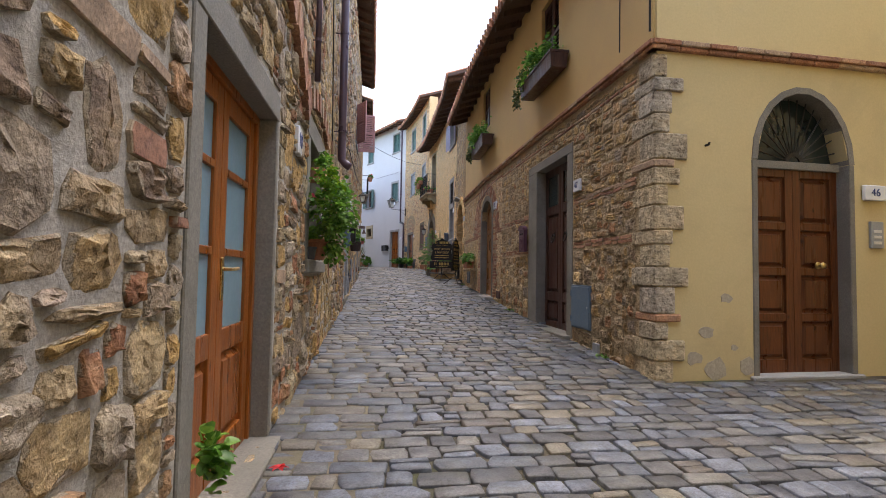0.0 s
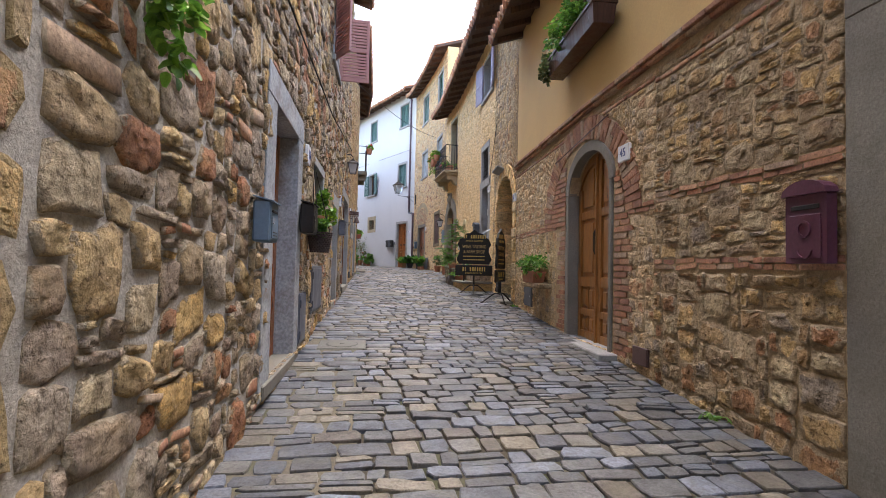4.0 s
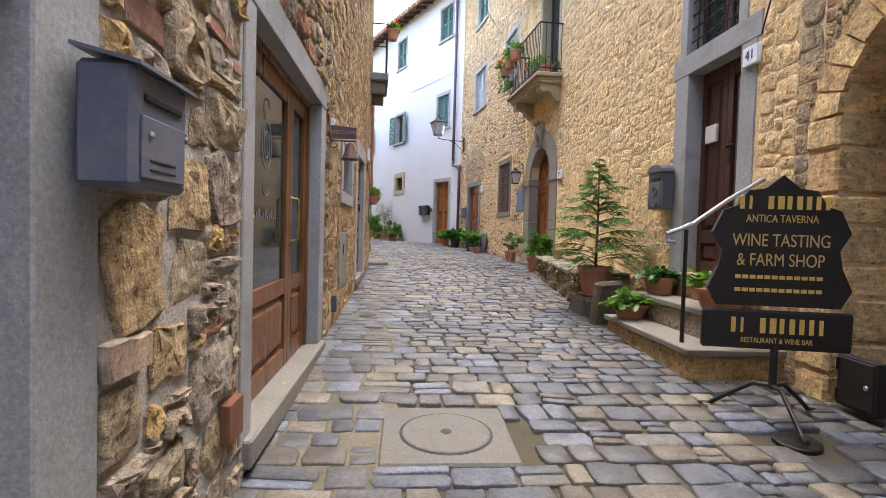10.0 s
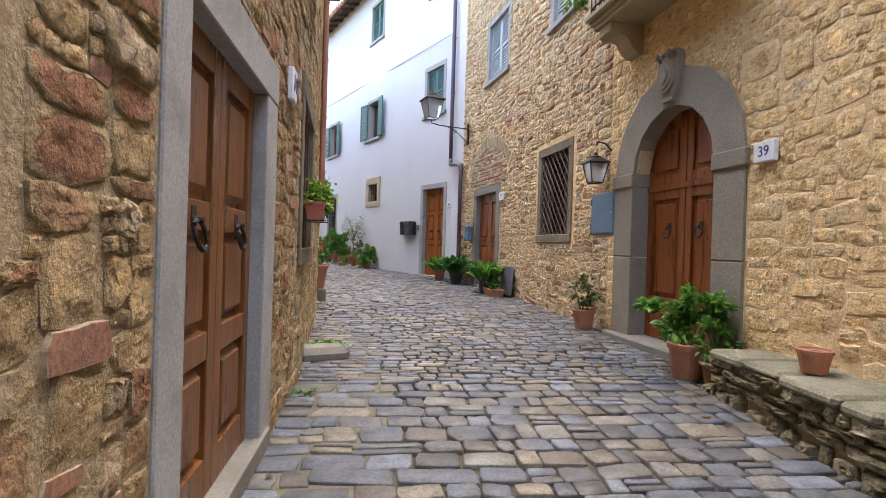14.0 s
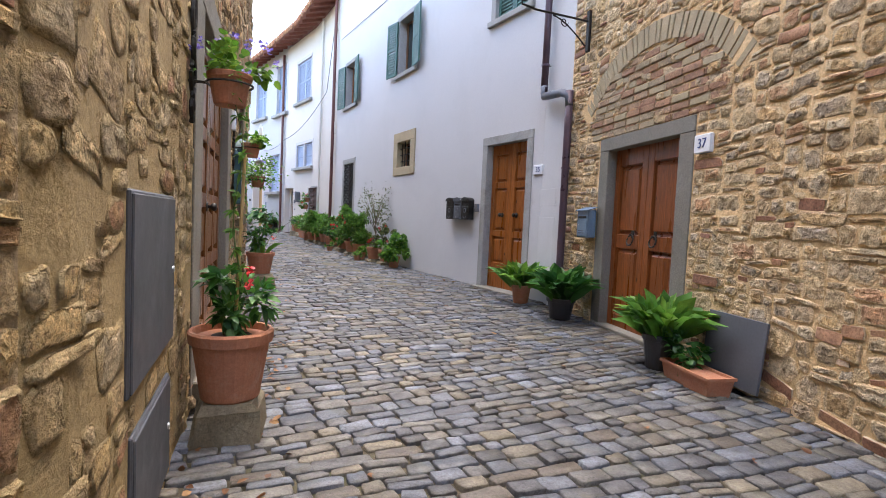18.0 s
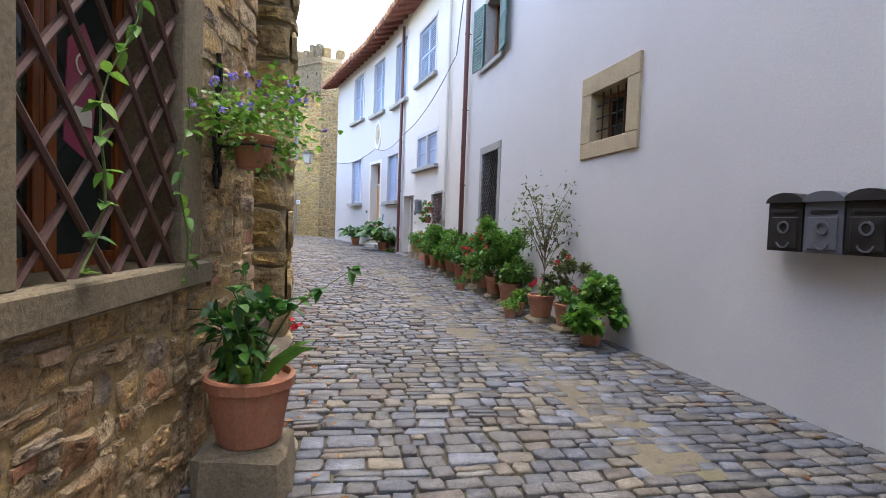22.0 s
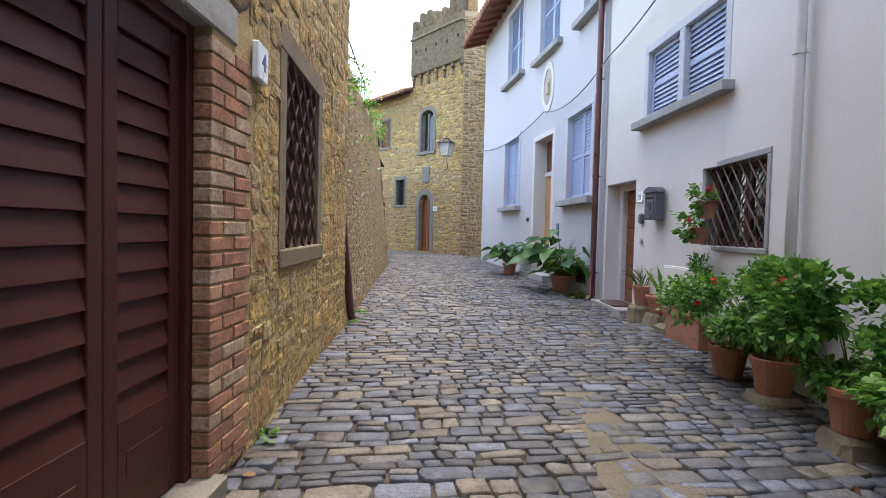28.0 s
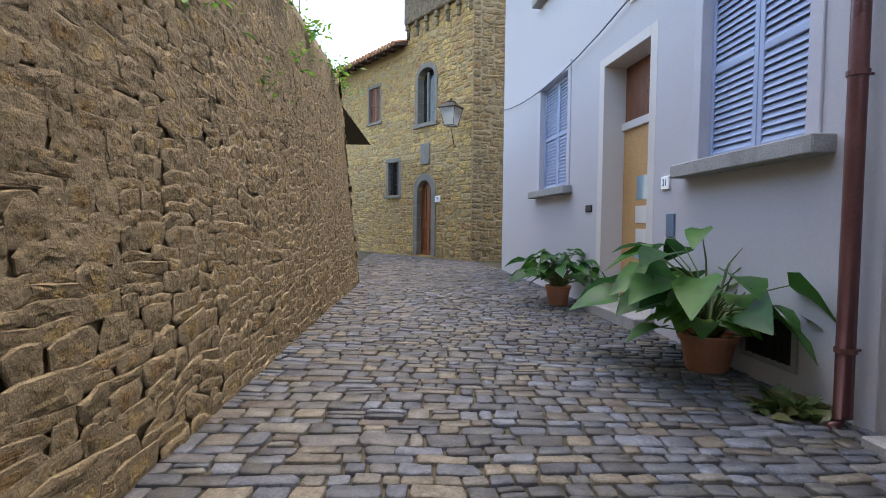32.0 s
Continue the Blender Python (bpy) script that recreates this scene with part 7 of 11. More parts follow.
def mailbox(side, s, z0, w, h, mat, label, dep=0.11, domed=False, slot=True, group="", crest=True):
    p = thing("mailbox", wall_pose(side, s, z0, 0.03), label, "mailbox", group)
    if domed:
        out = [(-w / 2, 0), (w / 2, 0), (w / 2, h * 0.82)] + [(w / 2 * math.cos(math.pi * i / 8), h * 0.82 + h * 0.18 * math.sin(math.pi * i / 8)) for i in range(1, 8)] + [(-w / 2, h * 0.82)]
        part("body", Geo().plate(out, -dep, 0.0), mat, p)
        out2 = [(x * 1.1, z if z < h * 0.8 else z + 0.012) for x, z in out if z >= h * 0.8]
        part("roof", Geo().plate(out2, -dep - 0.02, 0.0), mat, p)
        part("front_door", Geo().box(-w * 0.38, w * 0.38, -dep - 0.008, -dep, h * 0.06, h * 0.6, 0.004), mat, p)
        if crest:
            part("crest", Geo().ring((0, h * 0.42), w * 0.12, w * 0.17, -dep - 0.016, -dep - 0.006), mat if mat is not IRON else SLATE, p)
            part("pull_handle", Geo().ring((0, h * 0.18), w * 0.16, w * 0.2, -dep - 0.016, -dep - 0.006, 190, 350), mat if mat is not IRON else SLATE, p)
    else:
        part("body", Geo().box(-w / 2, w / 2, -dep, 0, 0, h * 0.93, 0.012), mat, p)
        part("roof", Geo().add([(-w / 2 - 0.012, -dep - 0.02, h * 0.88), (w / 2 + 0.012, -dep - 0.02, h * 0.88), (w / 2 + 0.012, 0, h), (-w / 2 - 0.012, 0, h), (-w / 2 - 0.012, -dep - 0.02, h * 0.91), (w / 2 + 0.012, -dep - 0.02, h * 0.91), (w / 2 + 0.012, 0, h * 1.03), (-w / 2 - 0.012, 0, h * 1.03)],
                               [(0, 1, 2, 3), (4, 5, 6, 7), (0, 1, 5, 4), (1, 2, 6, 5), (2, 3, 7, 6), (3, 0, 4, 7)]), mat, p)
        part("front_door", Geo().box(-w * 0.4, w * 0.4, -dep - 0.006, -dep, h * 0.08, h * 0.55, 0.004), mat, p)
        for k in range(2):
            part("vent_slot", Geo().box(-w * 0.28, w * 0.2, -dep - 0.008, -dep - 0.005, h * (0.14 + 0.07 * k), h * (0.16 + 0.07 * k), 0.001), BLACK, p)
        part("lock", Geo().box(-w * 0.3, -w * 0.24, -dep - 0.012, -dep - 0.005, h * 0.4, h * 0.44, 0.002), STEEL, p)
    if slot:
        part("letter_slot", Geo().box(-w * 0.34, w * 0.34, -dep - 0.007, -dep + 0.001, h * 0.66, h * 0.72, 0.003), BLACK if mat is not BLACK else IRON, p)
    return p


def lantern(m, label, size=0.2, arm=0.0, mat=None):
    """A four-sided street lantern at m's origin (its glass foot); arm: a bracket into +y of that length."""
    mat = mat or IRON
    p = thing("wall_lantern", m, label, "lamp")
    b, t, h = size * 0.36, size * 0.62, size * 1.25
    g = Geo()
    for sx in (-1, 1):
        for sy in (-1, 1):
            g.tube([(sx * b, sy * b, 0), (sx * t, sy * t, h)], 0.008, 5)
    for z, r in ((0, b), (h, t)):
        g.tube([(r, r, z), (-r, r, z), (-r, -r, z), (r, -r, z), (r, r, z)], 0.009, 5)
    part("cage", g, mat, p)
    for i in range(4):
        a = i * math.pi / 2
        q = [(-b, -b, 0), (b, -b, 0), (t, -t, h), (-t, -t, h)]
        part("pane", Geo().add([(x * math.cos(a) - y * math.sin(a), x * math.sin(a) + y * math.cos(a), z) for x, y, z in q], [(0, 1, 2, 3)]), MILKGLASS, p)
    g = Geo()
    prof = [(t * 1.16, h - 0.004), (t * 1.16, h + 0.012), (t * 0.42, h + size * 0.4), (t * 0.42, h + size * 0.46)]
    g.add([(sx * r, sy * r, z) for r, z in prof for sx, sy in ((-1, -1), (1, -1), (1, 1), (-1, 1))], [(0, 1, 2, 3), (12, 13, 14, 15)] + [(4 * k + i, 4 * k + (i + 1) % 4, 4 * k + 4 + (i + 1) % 4, 4 * k + 4 + i) for k in range(3) for i in range(4)])
    g.lathe([(t * 0.5, h + size * 0.46), (t * 0.44, h + size * 0.5), (0.02, h + size * 0.58), (0.03, h + size * 0.64), (0.008, h + size * 0.76)], 10)
    part("roof", g, mat, p)
    part("bulb", Geo().lathe([(0.01, h * 0.3), (0.035, h * 0.5), (0.03, h * 0.7), (0.012, h * 0.9)], 10), OFFWHITE, p, smooth=True)
    if arm:
        part("bracket", Geo().tube([(0, 0, -0.02), (0, 0, -0.1), (0, arm * 0.2, -0.13), (0, arm, -0.13)], 0.013, 7), mat, p)
        cu = [(0, arm * (0.95 - 0.5 * i / 10), -0.15 - 0.28 * (1 - i / 10) ** 1.5) for i in range(11)]
        part("scroll", Geo().tube(cu, 0.009, 6).tube([(0, arm * 0.62 + 0.06 * math.cos(i * 0.6) * (1 - i / 16), -0.2 - 0.06 * math.sin(i * 0.6) * (1 - i / 16)) for i in range(14)], 0.007, 5), mat, p)
        part("wall_plate", Geo().box(-0.03, 0.03, arm - 0.02, arm + 0.02, -0.5, 0.0, 0.006), mat, p)
    return p


MILKGLASS = plain_glass("lamp_glass", (0.90, 0.92, 0.93), 0.12, 0.68)


def downpipe(name, side, s, z0, z1, mat, label, r=0.045, out=0.09, kick=0.0, collar=1.4, s_top=None, lean=0.0):
    p = thing(name, Matrix.Identity(4), label, "downpipe")
    s_top = s if s_top is None else s_top
    pts = [at(side, s + (s_top - s) * i / 6, z0 + (z1 - z0) * i / 6, out - lean * (z1 - z0) * i / 6) for i in range(7)]
    if kick:
        pts = [at(side, s, z0 - 0.10, out + kick), at(side, s, z0 - 0.06, out + kick * 0.5)] + pts
    part("pipe", Geo().tube(pts, r, 12), mat, p, smooth=True)
    z = z0 + 0.4
    while z < z1:
        k = (z - z0) / (z1 - z0)
        a = at(side, s + (s_top - s) * k, z, out - lean * (z - z0))
        part("clip", Geo().tube([a - Vector((0, 0, 0.015)), a + Vector((0, 0, 0.015))], r * 1.18, 12).tube([a, at(side, s + (s_top - s) * k, z, -lean * (z - z0))], 0.008, 6), mat, p)
        z += collar
    return p


def brick_arch(side, s0, s1, z, rise, n, label, thick=0.24, proud=0.03, mat=None):
    """A segmental relieving arch of bricks standing on edge."""
    p = thing("brick_arch", wall_pose(side, (s0 + s1) / 2, z), label, "arch", kind="structure")
    w = s1 - s0
    R = (w * w / 4 + rise * rise) / (2 * rise)
    half = math.asin(min(1.0, w / 2 / R))
    sm, zm = (s0 + s1) / 2, z - (R - rise)
    TAKEN[side].append(lambda s, z: R - 0.01 < math.hypot(s - sm, z - zm) < R + thick + 0.01 and abs(math.atan2(s - sm, z - zm)) < half + 0.02)
    for i in range(n):
        a0, a1 = -half + 2 * half * i / n + 0.005 / R, -half + 2 * half * (i + 1) / n - 0.005 / R
        vs = []
        pr = proud + 0.012 * ((i * 5) % 3 - 1) * 0.5
        for a in (a0, a1):
            for r, y in ((R, -pr), (R + thick, -pr), (R + thick, 0.05), (R, 0.05)):
                vs.append((r * math.sin(a), y, r * math.cos(a) - (R - rise)))
        part("brick", Geo().add(vs, [(0, 1, 2, 3), (7, 6, 5, 4), (0, 4, 5, 1), (1, 5, 6, 2), (2, 6, 7, 3), (3, 7, 4, 0)]), mat or BRICK, p)
    return p


def cable(name, pts, label, r=0.008, mat=None, sag=0.0):
    g = Geo()
    path = []
    for a, b in zip(pts, pts[1:]):
        a, b = Vector(a), Vector(b)
        for i in range(9):
            t = i / 8
            path.append(a.lerp(b, t) - Vector((0, 0, sag * 4 * t * (1 - t))))
    solid(name, g.tube(path, r, 5), mat or BLACK, label, "cable")


# ---- left side, from the start of the lane ----
brick_arch("L", 7.35, 10.55, 2.45, 0.62, 34, "brick relieving arch over the glazed door", 0.22, 0.06)
brick_arch("L", 10.75, 12.35, 2.62, 0.16, 20, "shallow brick arch over the flowered window", 0.18, 0.045)
number_plate("18", "L", 10.15, 2.17, 0.16, 0.22)
downpipe("downpipe", "L", 13.26, 2.7, 7.9, PURPLEPIPE, "purple-brown round downpipe ending in a bend above the wall foot", 0.055, 0.13, 0.12)
downpipe("downpipe", "L", 10.95, 2.95, 7.9, PURPLEPIPE, "slim dark cable duct on the stone wall", 0.028, 0.06, 0.0)
cable("cable", [at("L", 12.6, 2.8, 0.06), at("L", 12.3, 4.5, 0.06), at("L", 11.6, 7.8, 0.06)], "thin black cable clipped to the stone wall", 0.007)
cable("cable", [at("L", 13.0, 2.9, 0.07), at("L", 16.0, 3.5, 0.06), at("L", 20.0, 3.7, 0.06), at("L", 25.0, 4.3, 0.06)], "thin black cable along the stone wall", 0.008)
for s_, z_, n_ in ((12.25, 1.32, 4), (13.05, 0.8, 2), (13.1, 2.45, 2)):
    p = thing("brick_strip", wall_pose("L", s_, z_), "upright red bricks set as packing between the stones", "brickwork", kind="structure")
    keep_free("L", s_ - 0.04, s_ + 0.04, z_, z_ + 0.27 * n_)
    for k in range(n_):
        part("brick", Geo().box(-0.032, 0.032, -0.014 - 0.004 * (k % 2), 0.04, 0.27 * k + 0.005, 0.27 * k + 0.258, 0.006), BRICK, p)
# plants on the sill of the first window
zs = 1.256
p = thing("potted_plant", Matrix.Translation(at("L", 11.02, zs, 0.02)), "small dark pot with a young succulent on the stone sill", "potted plant")
pot(p, 0.07, 0.12, PLASTICPOT)
geranium(p, (0, 0, 0.32), (0.09, 0.09, 0.14), 40)
p = thing("potted_plant", Matrix.Translation(at("L", 11.2, zs, 0.05)), "small clay pot with trailing leaves on the stone sill", "potted plant")
pot(p, 0.07, 0.12)
geranium(p, (0, 0, 0.2), (0.12, 0.12, 0.12), 60)
p = thing("potted_plant", Matrix.Translation(at("L", 11.2, zs, 0.05)), "large trailing ivy geranium with pink flowers in a clay pot", "potted plant")
pot(p, 0.13, 0.2)
geranium(p, (0.17, -0.12, 0.48), (0.21, 0.32, 0.28), 900, PINKFLOWER, 3, size=0.042)
geranium(p, (0.22, -0.14, 0.22), (0.12, 0.18, 0.26), 340, size=0.036)
geranium(p, (0.12, -0.2, 0.74), (0.15, 0.22, 0.12), 300, mat=LIME, size=0.034)
stems(p, [[(0, 0, 0.18), (0.1, 0.02, 0.5), (0.16, 0.08, 0.62)], [(0, 0, 0.18), (0.12, -0.15, 0.6), (0.14, -0.4, 0.9)], [(0, 0, 0.18), (0.16, -0.05, 0.28), (0.22, -0.1, 0.1)]])
p = thing("potted_plant", Matrix.Translation(at("L", 11.78, zs, -0.04)), "small clay pot with a flat-padded cactus on the sill", "potted plant")
pot(p, 0.06, 0.1)
for cx, cz, rr, yy in ((0.0, 0.2, 0.075, 0.0), (0.04, 0.33, 0.06, 0.012), (-0.06, 0.31, 0.055, -0.012)):
    part("cactus_pad", Geo().add([(cx + rr * 0.7 * math.cos(a) * math.sin(b), yy + 0.014 * math.cos(b), cz + rr * math.sin(a) * math.sin(b)) for b in (0.15, 0.8, 1.57, 2.34, 3.0) for a in [2 * math.pi * k / 12 for k in range(12)]],
                                 [(12 * j + k, 12 * j + (k + 1) % 12, 12 * j + 12 + (k + 1) % 12, 12 * j + 12 + k) for j in range(4) for k in range(12)]), GREEN2, p, smooth=True)
p = thing("wall_plant", Matrix.Translation(at("L", 14.06, 2.34, 0.03)), "bright green weed rooted in the stone wall", "weeds", "wall weeds")
geranium(p, (0.07, 0, 0.0), (0.08, 0.12, 0.2), 170, mat=GREEN1, size=0.042)
p = thing("hanging_pot", Matrix.Translation(at("L", 11.35, 2.05, 0.02)), "clay pot with a trailing fern hung in the window", "hanging plant")
pot(p, 0.09, 0.14)
geranium(p, (0.05, 0, 0.16), (0.14, 0.2, 0.14), 160, mat=GREEN1, size=0.045)
p = planted("potted_plant", -0.64, 2.2, "small potted plant with bright leaves on the door step", 0.06, 0.1, z=0.112)
geranium(p, (0, 0, 0.26), (0.09, 0.09, 0.18), 90, size=0.05)
p = thing("fallen_flower", pose(-0.42, 2.62, ground_z(2.6) + 0.13), "red paper flower lying on the door step", "flower")
leaves("petals", [(0, 0, 0)] * 6, [(math.cos(a), math.sin(a), 0.25) for a in np.arange(6) * math.pi / 3], 0.05, 0.03, REDFLOWER, p)

mailbox("L", 15.62, 1.61, 0.22, 0.28, BLUEGREY, "blue-grey metal mailbox on the stone wall")
number_plate("16", "L", 17.72, 2.62, 0.15, 0.2)
mailbox("L", 17.46, 1.78, 0.30, 0.31, BLACK, "black metal mailbox with white lettering strips", 0.13)
p = thing("hanging_basket", Matrix.Translation(at("L", 17.95, 1.62, 0.15)), "dark wicker basket with ivy hung on black ropes", "hanging plant")
WICKER = surface("dark_wicker", [(0.040, 0.024, 0.022), (0.070, 0.043, 0.038)], 0.7, 0.5, 60, 8, 0.3)
g = Geo()
for i in range(11):
    z = 0.02 * i
    rr = 0.085 + 0.035 * i / 10
    arc = [2 * math.pi * k / 72 for k in range(73)]
    bulge = [abs(math.sin(9 * a + (i % 2) * math.pi / 2)) for a in arc]
    part("wicker_band", Geo().tube([((rr + 0.008 * q) * math.cos(a), (rr + 0.008 * q) * math.sin(a), z) for a, q in zip(arc, bulge)], [0.004 + 0.0085 * q for q in bulge], 6), WICKER, p)
g.lathe([(0.08, 0), (0.085, 0.01), (0.01, 0.012)], 16)
part("basket_floor", g, WICKER, p)
part("soil", Geo().lathe([(0.1, 0.17), (0.02, 0.19)], 14), SOIL, p)
geranium(p, (0, 0, 0.27), (0.14, 0.15, 0.1), 220, mat=GREEN2, size=0.05)
for a in (0.4, 2.5, 4.6):
    part("rope", Geo().tube([(0.115 * math.cos(a), 0.115 * math.sin(a), 0.2), (-0.08, 0.0, 0.95)], 0.005, 5), BLACK, p)
zs = WB[2] + 0.006
p = thing("potted_plant", Matrix.Translation(at("L", 18.78, zs, 0.03)), "clay pot with a bright green succulent bush on the sill", "potted plant")
pot(p, 0.08, 0.13)
geranium(p, (0.04, 0.0, 0.27), (0.14, 0.15, 0.14), 260, size=0.05)
p = thing("potted_plant", Matrix.Translation(at("L", 19.15, zs, 0.05)), "small clay trough with trailing yellow-green leaves on the sill", "potted plant")
pot(p, 0.09, 0.11)
rosettes(p, (0.06, 0.05, 0.14), (0.11, 0.16, 0.09), 22, LIME)
p = thing("potted_plant", Matrix.Translation(at("L", 19.0, zs, 0.0)), "small potted green cactus on the sill", "potted plant")
pot(p, 0.06, 0.1)
part("cactus", Geo().lathe([(0.03, 0.08), (0.05, 0.16), (0.055, 0.26), (0.045, 0.35), (0.025, 0.39), (0.005, 0.40)], 14), GREEN3, p)
wall_box("meter_cabinet", "L", 18.37, 19.38, 0.90, 1.46, GREYBOX, "grey painted metal meter cabinet door in the stone wall", "cabinet")
wall_box("meter_cabinet", "L", 17.52, 17.97, 0.66, 1.18, GREYBOX, "small grey painted metal meter cabinet near the ground", "cabinet", 0.025, 0.02)
number_plate("14", "L", 22.18, 2.70, 0.15, 0.21)
mailbox("L", 22.0, 2.04, 0.25, 0.28, GREYBOX, "slate grey metal mailbox on the rough stone wall", 0.12)
p = lantern(Matrix.Translation(at("L", 23.75, 3.52, 0.16)), "small black wall lantern on the stone wall", 0.17, 0.0)
part("bracket", Geo().tube([(0, 0, 0.36), (-0.05, 0, 0.42), (-0.16, 0, 0.42)], 0.01, 6), IRON, p)
g = Geo().box(-0.08, 0.08, -0.02, 0.02, 0, 0.16, 0.004)
solid("vent_cover", g, WOOD_P, "rusty vent cover low in the wall", "vent", m=wall_pose("L", 22.85, 1.12, 0.03))
number_plate("12", "L", 25.5, 2.86, 0.12, 0.16)
# welcome board with a bell
p = thing("welcome_bell", wall_pose("L", 25.24, 2.68, 0.02), "rust brown welcome board with a hanging metal bell", "bell")
b = part("board", Geo().add([(-0.01, -0.02, 0.05), (-0.01, -0.24, 0.05), (-0.01, -0.24, 0.14), (-0.01, -0.02, 0.16), (0.01, -0.02, 0.05), (0.01, -0.24, 0.05), (0.01, -0.24, 0.14), (0.01, -0.02, 0.16)], [(0, 1, 2, 3), (4, 5, 6, 7), (0, 1, 5, 4), (1, 2, 6, 5), (2, 3, 7, 6), (3, 0, 4, 7)]), IRONRED, p)
t = writing("WELCOME", 0.046, surface("faded_lettering", [(0.26, 0.19, 0.18), (0.30, 0.22, 0.21)], 0.7, 0.0, 60, 5, 0.1), b, 0, 0, 0, "lettering")
t.matrix_local = Matrix.Translation((-0.013, -0.13, 0.1)) @ Matrix.Rotation(-math.pi / 2, 4, "Z")
part("bracket", Geo().tube([(0, 0, 0.25), (0, -0.02, 0.03), (0, -0.24, 0.03)], 0.008, 6).tube([(0, -0.05 - 0.03 * math.cos(a), 0.0 - 0.03 * math.sin(a)) for a in np.arange(0, 5, 0.5)], 0.006, 5), IRONRED, p)
part("bell", Geo().lathe([(0.078, -0.15), (0.072, -0.135), (0.05, -0.09), (0.037, -0.045), (0.028, -0.02), (0.01, 0.0)], 18, (0, -0.19, 0.02)), IRONRED, p, "brown metal bell", smooth=True)
p = wall_box("meter_cabinet", "L", 26.16, 26.90, 1.30, 1.92, surface("pale_grey_paint", [(0.185, 0.17, 0.15), (0.22, 0.205, 0.18)], 0.6, 0.05, 50, 3, 0.06), "pale grey meter cabinet door with a small doodled figure", "cabinet", 0.012, 0.04)
part("doodle", Geo().tube([(0.02, -0.014, 0.40), (0.05, -0.014, 0.46), (0.10, -0.014, 0.48)], 0.003, 5).tube([(0.0, -0.014, 0.47), (0.05, -0.014, 0.46), (0.06, -0.014, 0.39), (0.10, -0.014, 0.36)], 0.003, 5).tube([(0.05, -0.014, 0.46), (0.06, -0.014, 0.50)], 0.003, 5), BLACK, p, "small doodled stick figure")
g = Geo().box(-0.05, 0.05, -0.02, 0.02, 0, 0.16, 0.004)
solid("vent_cover", g, SLATE, "small dark vent cover low in the wall", "vent", m=wall_pose("L", 25.8, 1.16, 0.03))
number_plate("10", "L", 29.8, 3.24, 0.13, 0.2)
# flower box of the barred window
p = thing("flower_box", wall_pose("L", 30.95, 2.46, 0.09), "red-brown plastic flower box with bright green geranium leaves", "flower box")
trough(p, 0.58, 0.15, 0.135, surface("plastic_terracotta", [(0.40, 0.115, 0.085), (0.45, 0.14, 0.10)], 0.5, 0.05, 50, 4, 0.06))
for x in (-0.2, 0.2):
    part("holder", Geo().tube([(x, 0.1, 0.08), (x, -0.088, 0.08), (x, -0.088, -0.008), (x, 0.1, -0.008)], 0.005, 5), IRON, p)
part("holder_rail", Geo().tube([(-0.29, -0.09, 0.08), (0.29, -0.09, 0.08), (0.3, 0.07, 0.08)], 0.004, 5), IRON, p)
part("soil", Geo().box(-0.28, 0.28, -0.068, 0.068, 0.09, 0.118, 0.01), SOIL, p)
geranium(p, (-0.02, 0.0, 0.21), (0.31, 0.14, 0.13), 620, mat=LIME, size=0.03)
geranium(p, (0.27, -0.05, 0.14), (0.12, 0.07, 0.09), 110, mat=LIME, size=0.028)
stems(p, [[(0.06 * i - 0.2, 0, 0.1), (0.065 * i - 0.22, -0.03 * (i % 3) + 0.02, 0.2), (0.08 * i - 0.27, -0.04 * (i % 3) + 0.02, 0.28)] for i in range(8)], 0.004)
# left balcony
p = thing("balcony", wall_pose("L", 30.7, 4.62, 0.0), "small stone balcony with an iron rail and a clay flower pot", "balcony")
part("slab", Geo().box(-0.6, 0.6, -0.3, 0.2, 0, 0.14, 0.02), SERENA_D, p)
part("bracket", Geo().box(-0.5, -0.38, -0.24, 0.1, -0.2, 0, 0.02), SERENA_D, p)
part("bracket", Geo().box(0.38, 0.5, -0.24, 0.1, -0.2, 0, 0.02), SERENA_D, p)
part("rail", Geo().tube([(-0.58, 0, 1.0), (-0.58, -0.27, 1.0), (0.58, -0.27, 1.0), (0.58, 0, 1.0)], 0.014, 6), IRON, p)
for i in range(11):
    part("bar", Geo().tube([(-0.58 + 1.16 * i / 10, -0.27, 0.14), (-0.58 + 1.16 * i / 10, -0.27, 1.0)], 0.007, 5), IRON, p)
p = thing("hanging_pot", Matrix.Translation(at("L", 30.2, 5.36, 0.38)), "clay pot with red flowers hung on the balcony rail", "hanging plant")
pot(p, 0.11, 0.18)
geranium(p, (0, 0, 0.25), (0.13, 0.13, 0.1), 120, REDFLOWER, 6)
downpipe("drainpipe", "L", 32.95, 2.7, 5.6, TERRA, "old thin terracotta drainpipe in the wall corner", 0.035, 0.04, 0.0, 0.7)
weeds("weeds", -0.42, 25.6, 60, 0.16, 0.09, GREEN1)
weeds("weeds", -0.45, 24.2, 26, 0.1, 0.06, GREEN2)
g = Geo().box(-0.22, 0.24, -0.14, 0.16, -0.05, 0.1, 0.05)
solid("stone_block", g, SERENA_D, "mossy stone lying at the wall foot", "stone", m=pose(-0.42, 25.2, ground_z(25.2), 0, 0, 20))
wall_box("meter_cabinet", "L", 33.84, 34.68, 1.96, 2.60, SLATE, "dark slate grey meter cabinet door in the rough wall", "cabinet", 0.02, 0.012, False)
wall_box("meter_cabinet", "L", 33.9, 34.62, 1.38, 1.82, SLATE, "lower dark slate grey meter cabinet door", "cabinet", 0.02, 0.012, False)
p = planted("potted_plant", -0.95, 29.05, "large clay pot with a climbing jasmine on a bamboo cane", 0.21, 0.37, dz=0.2)
block(-0.95, 29.05, 0.34, 0.34, 0.2, turn=15)
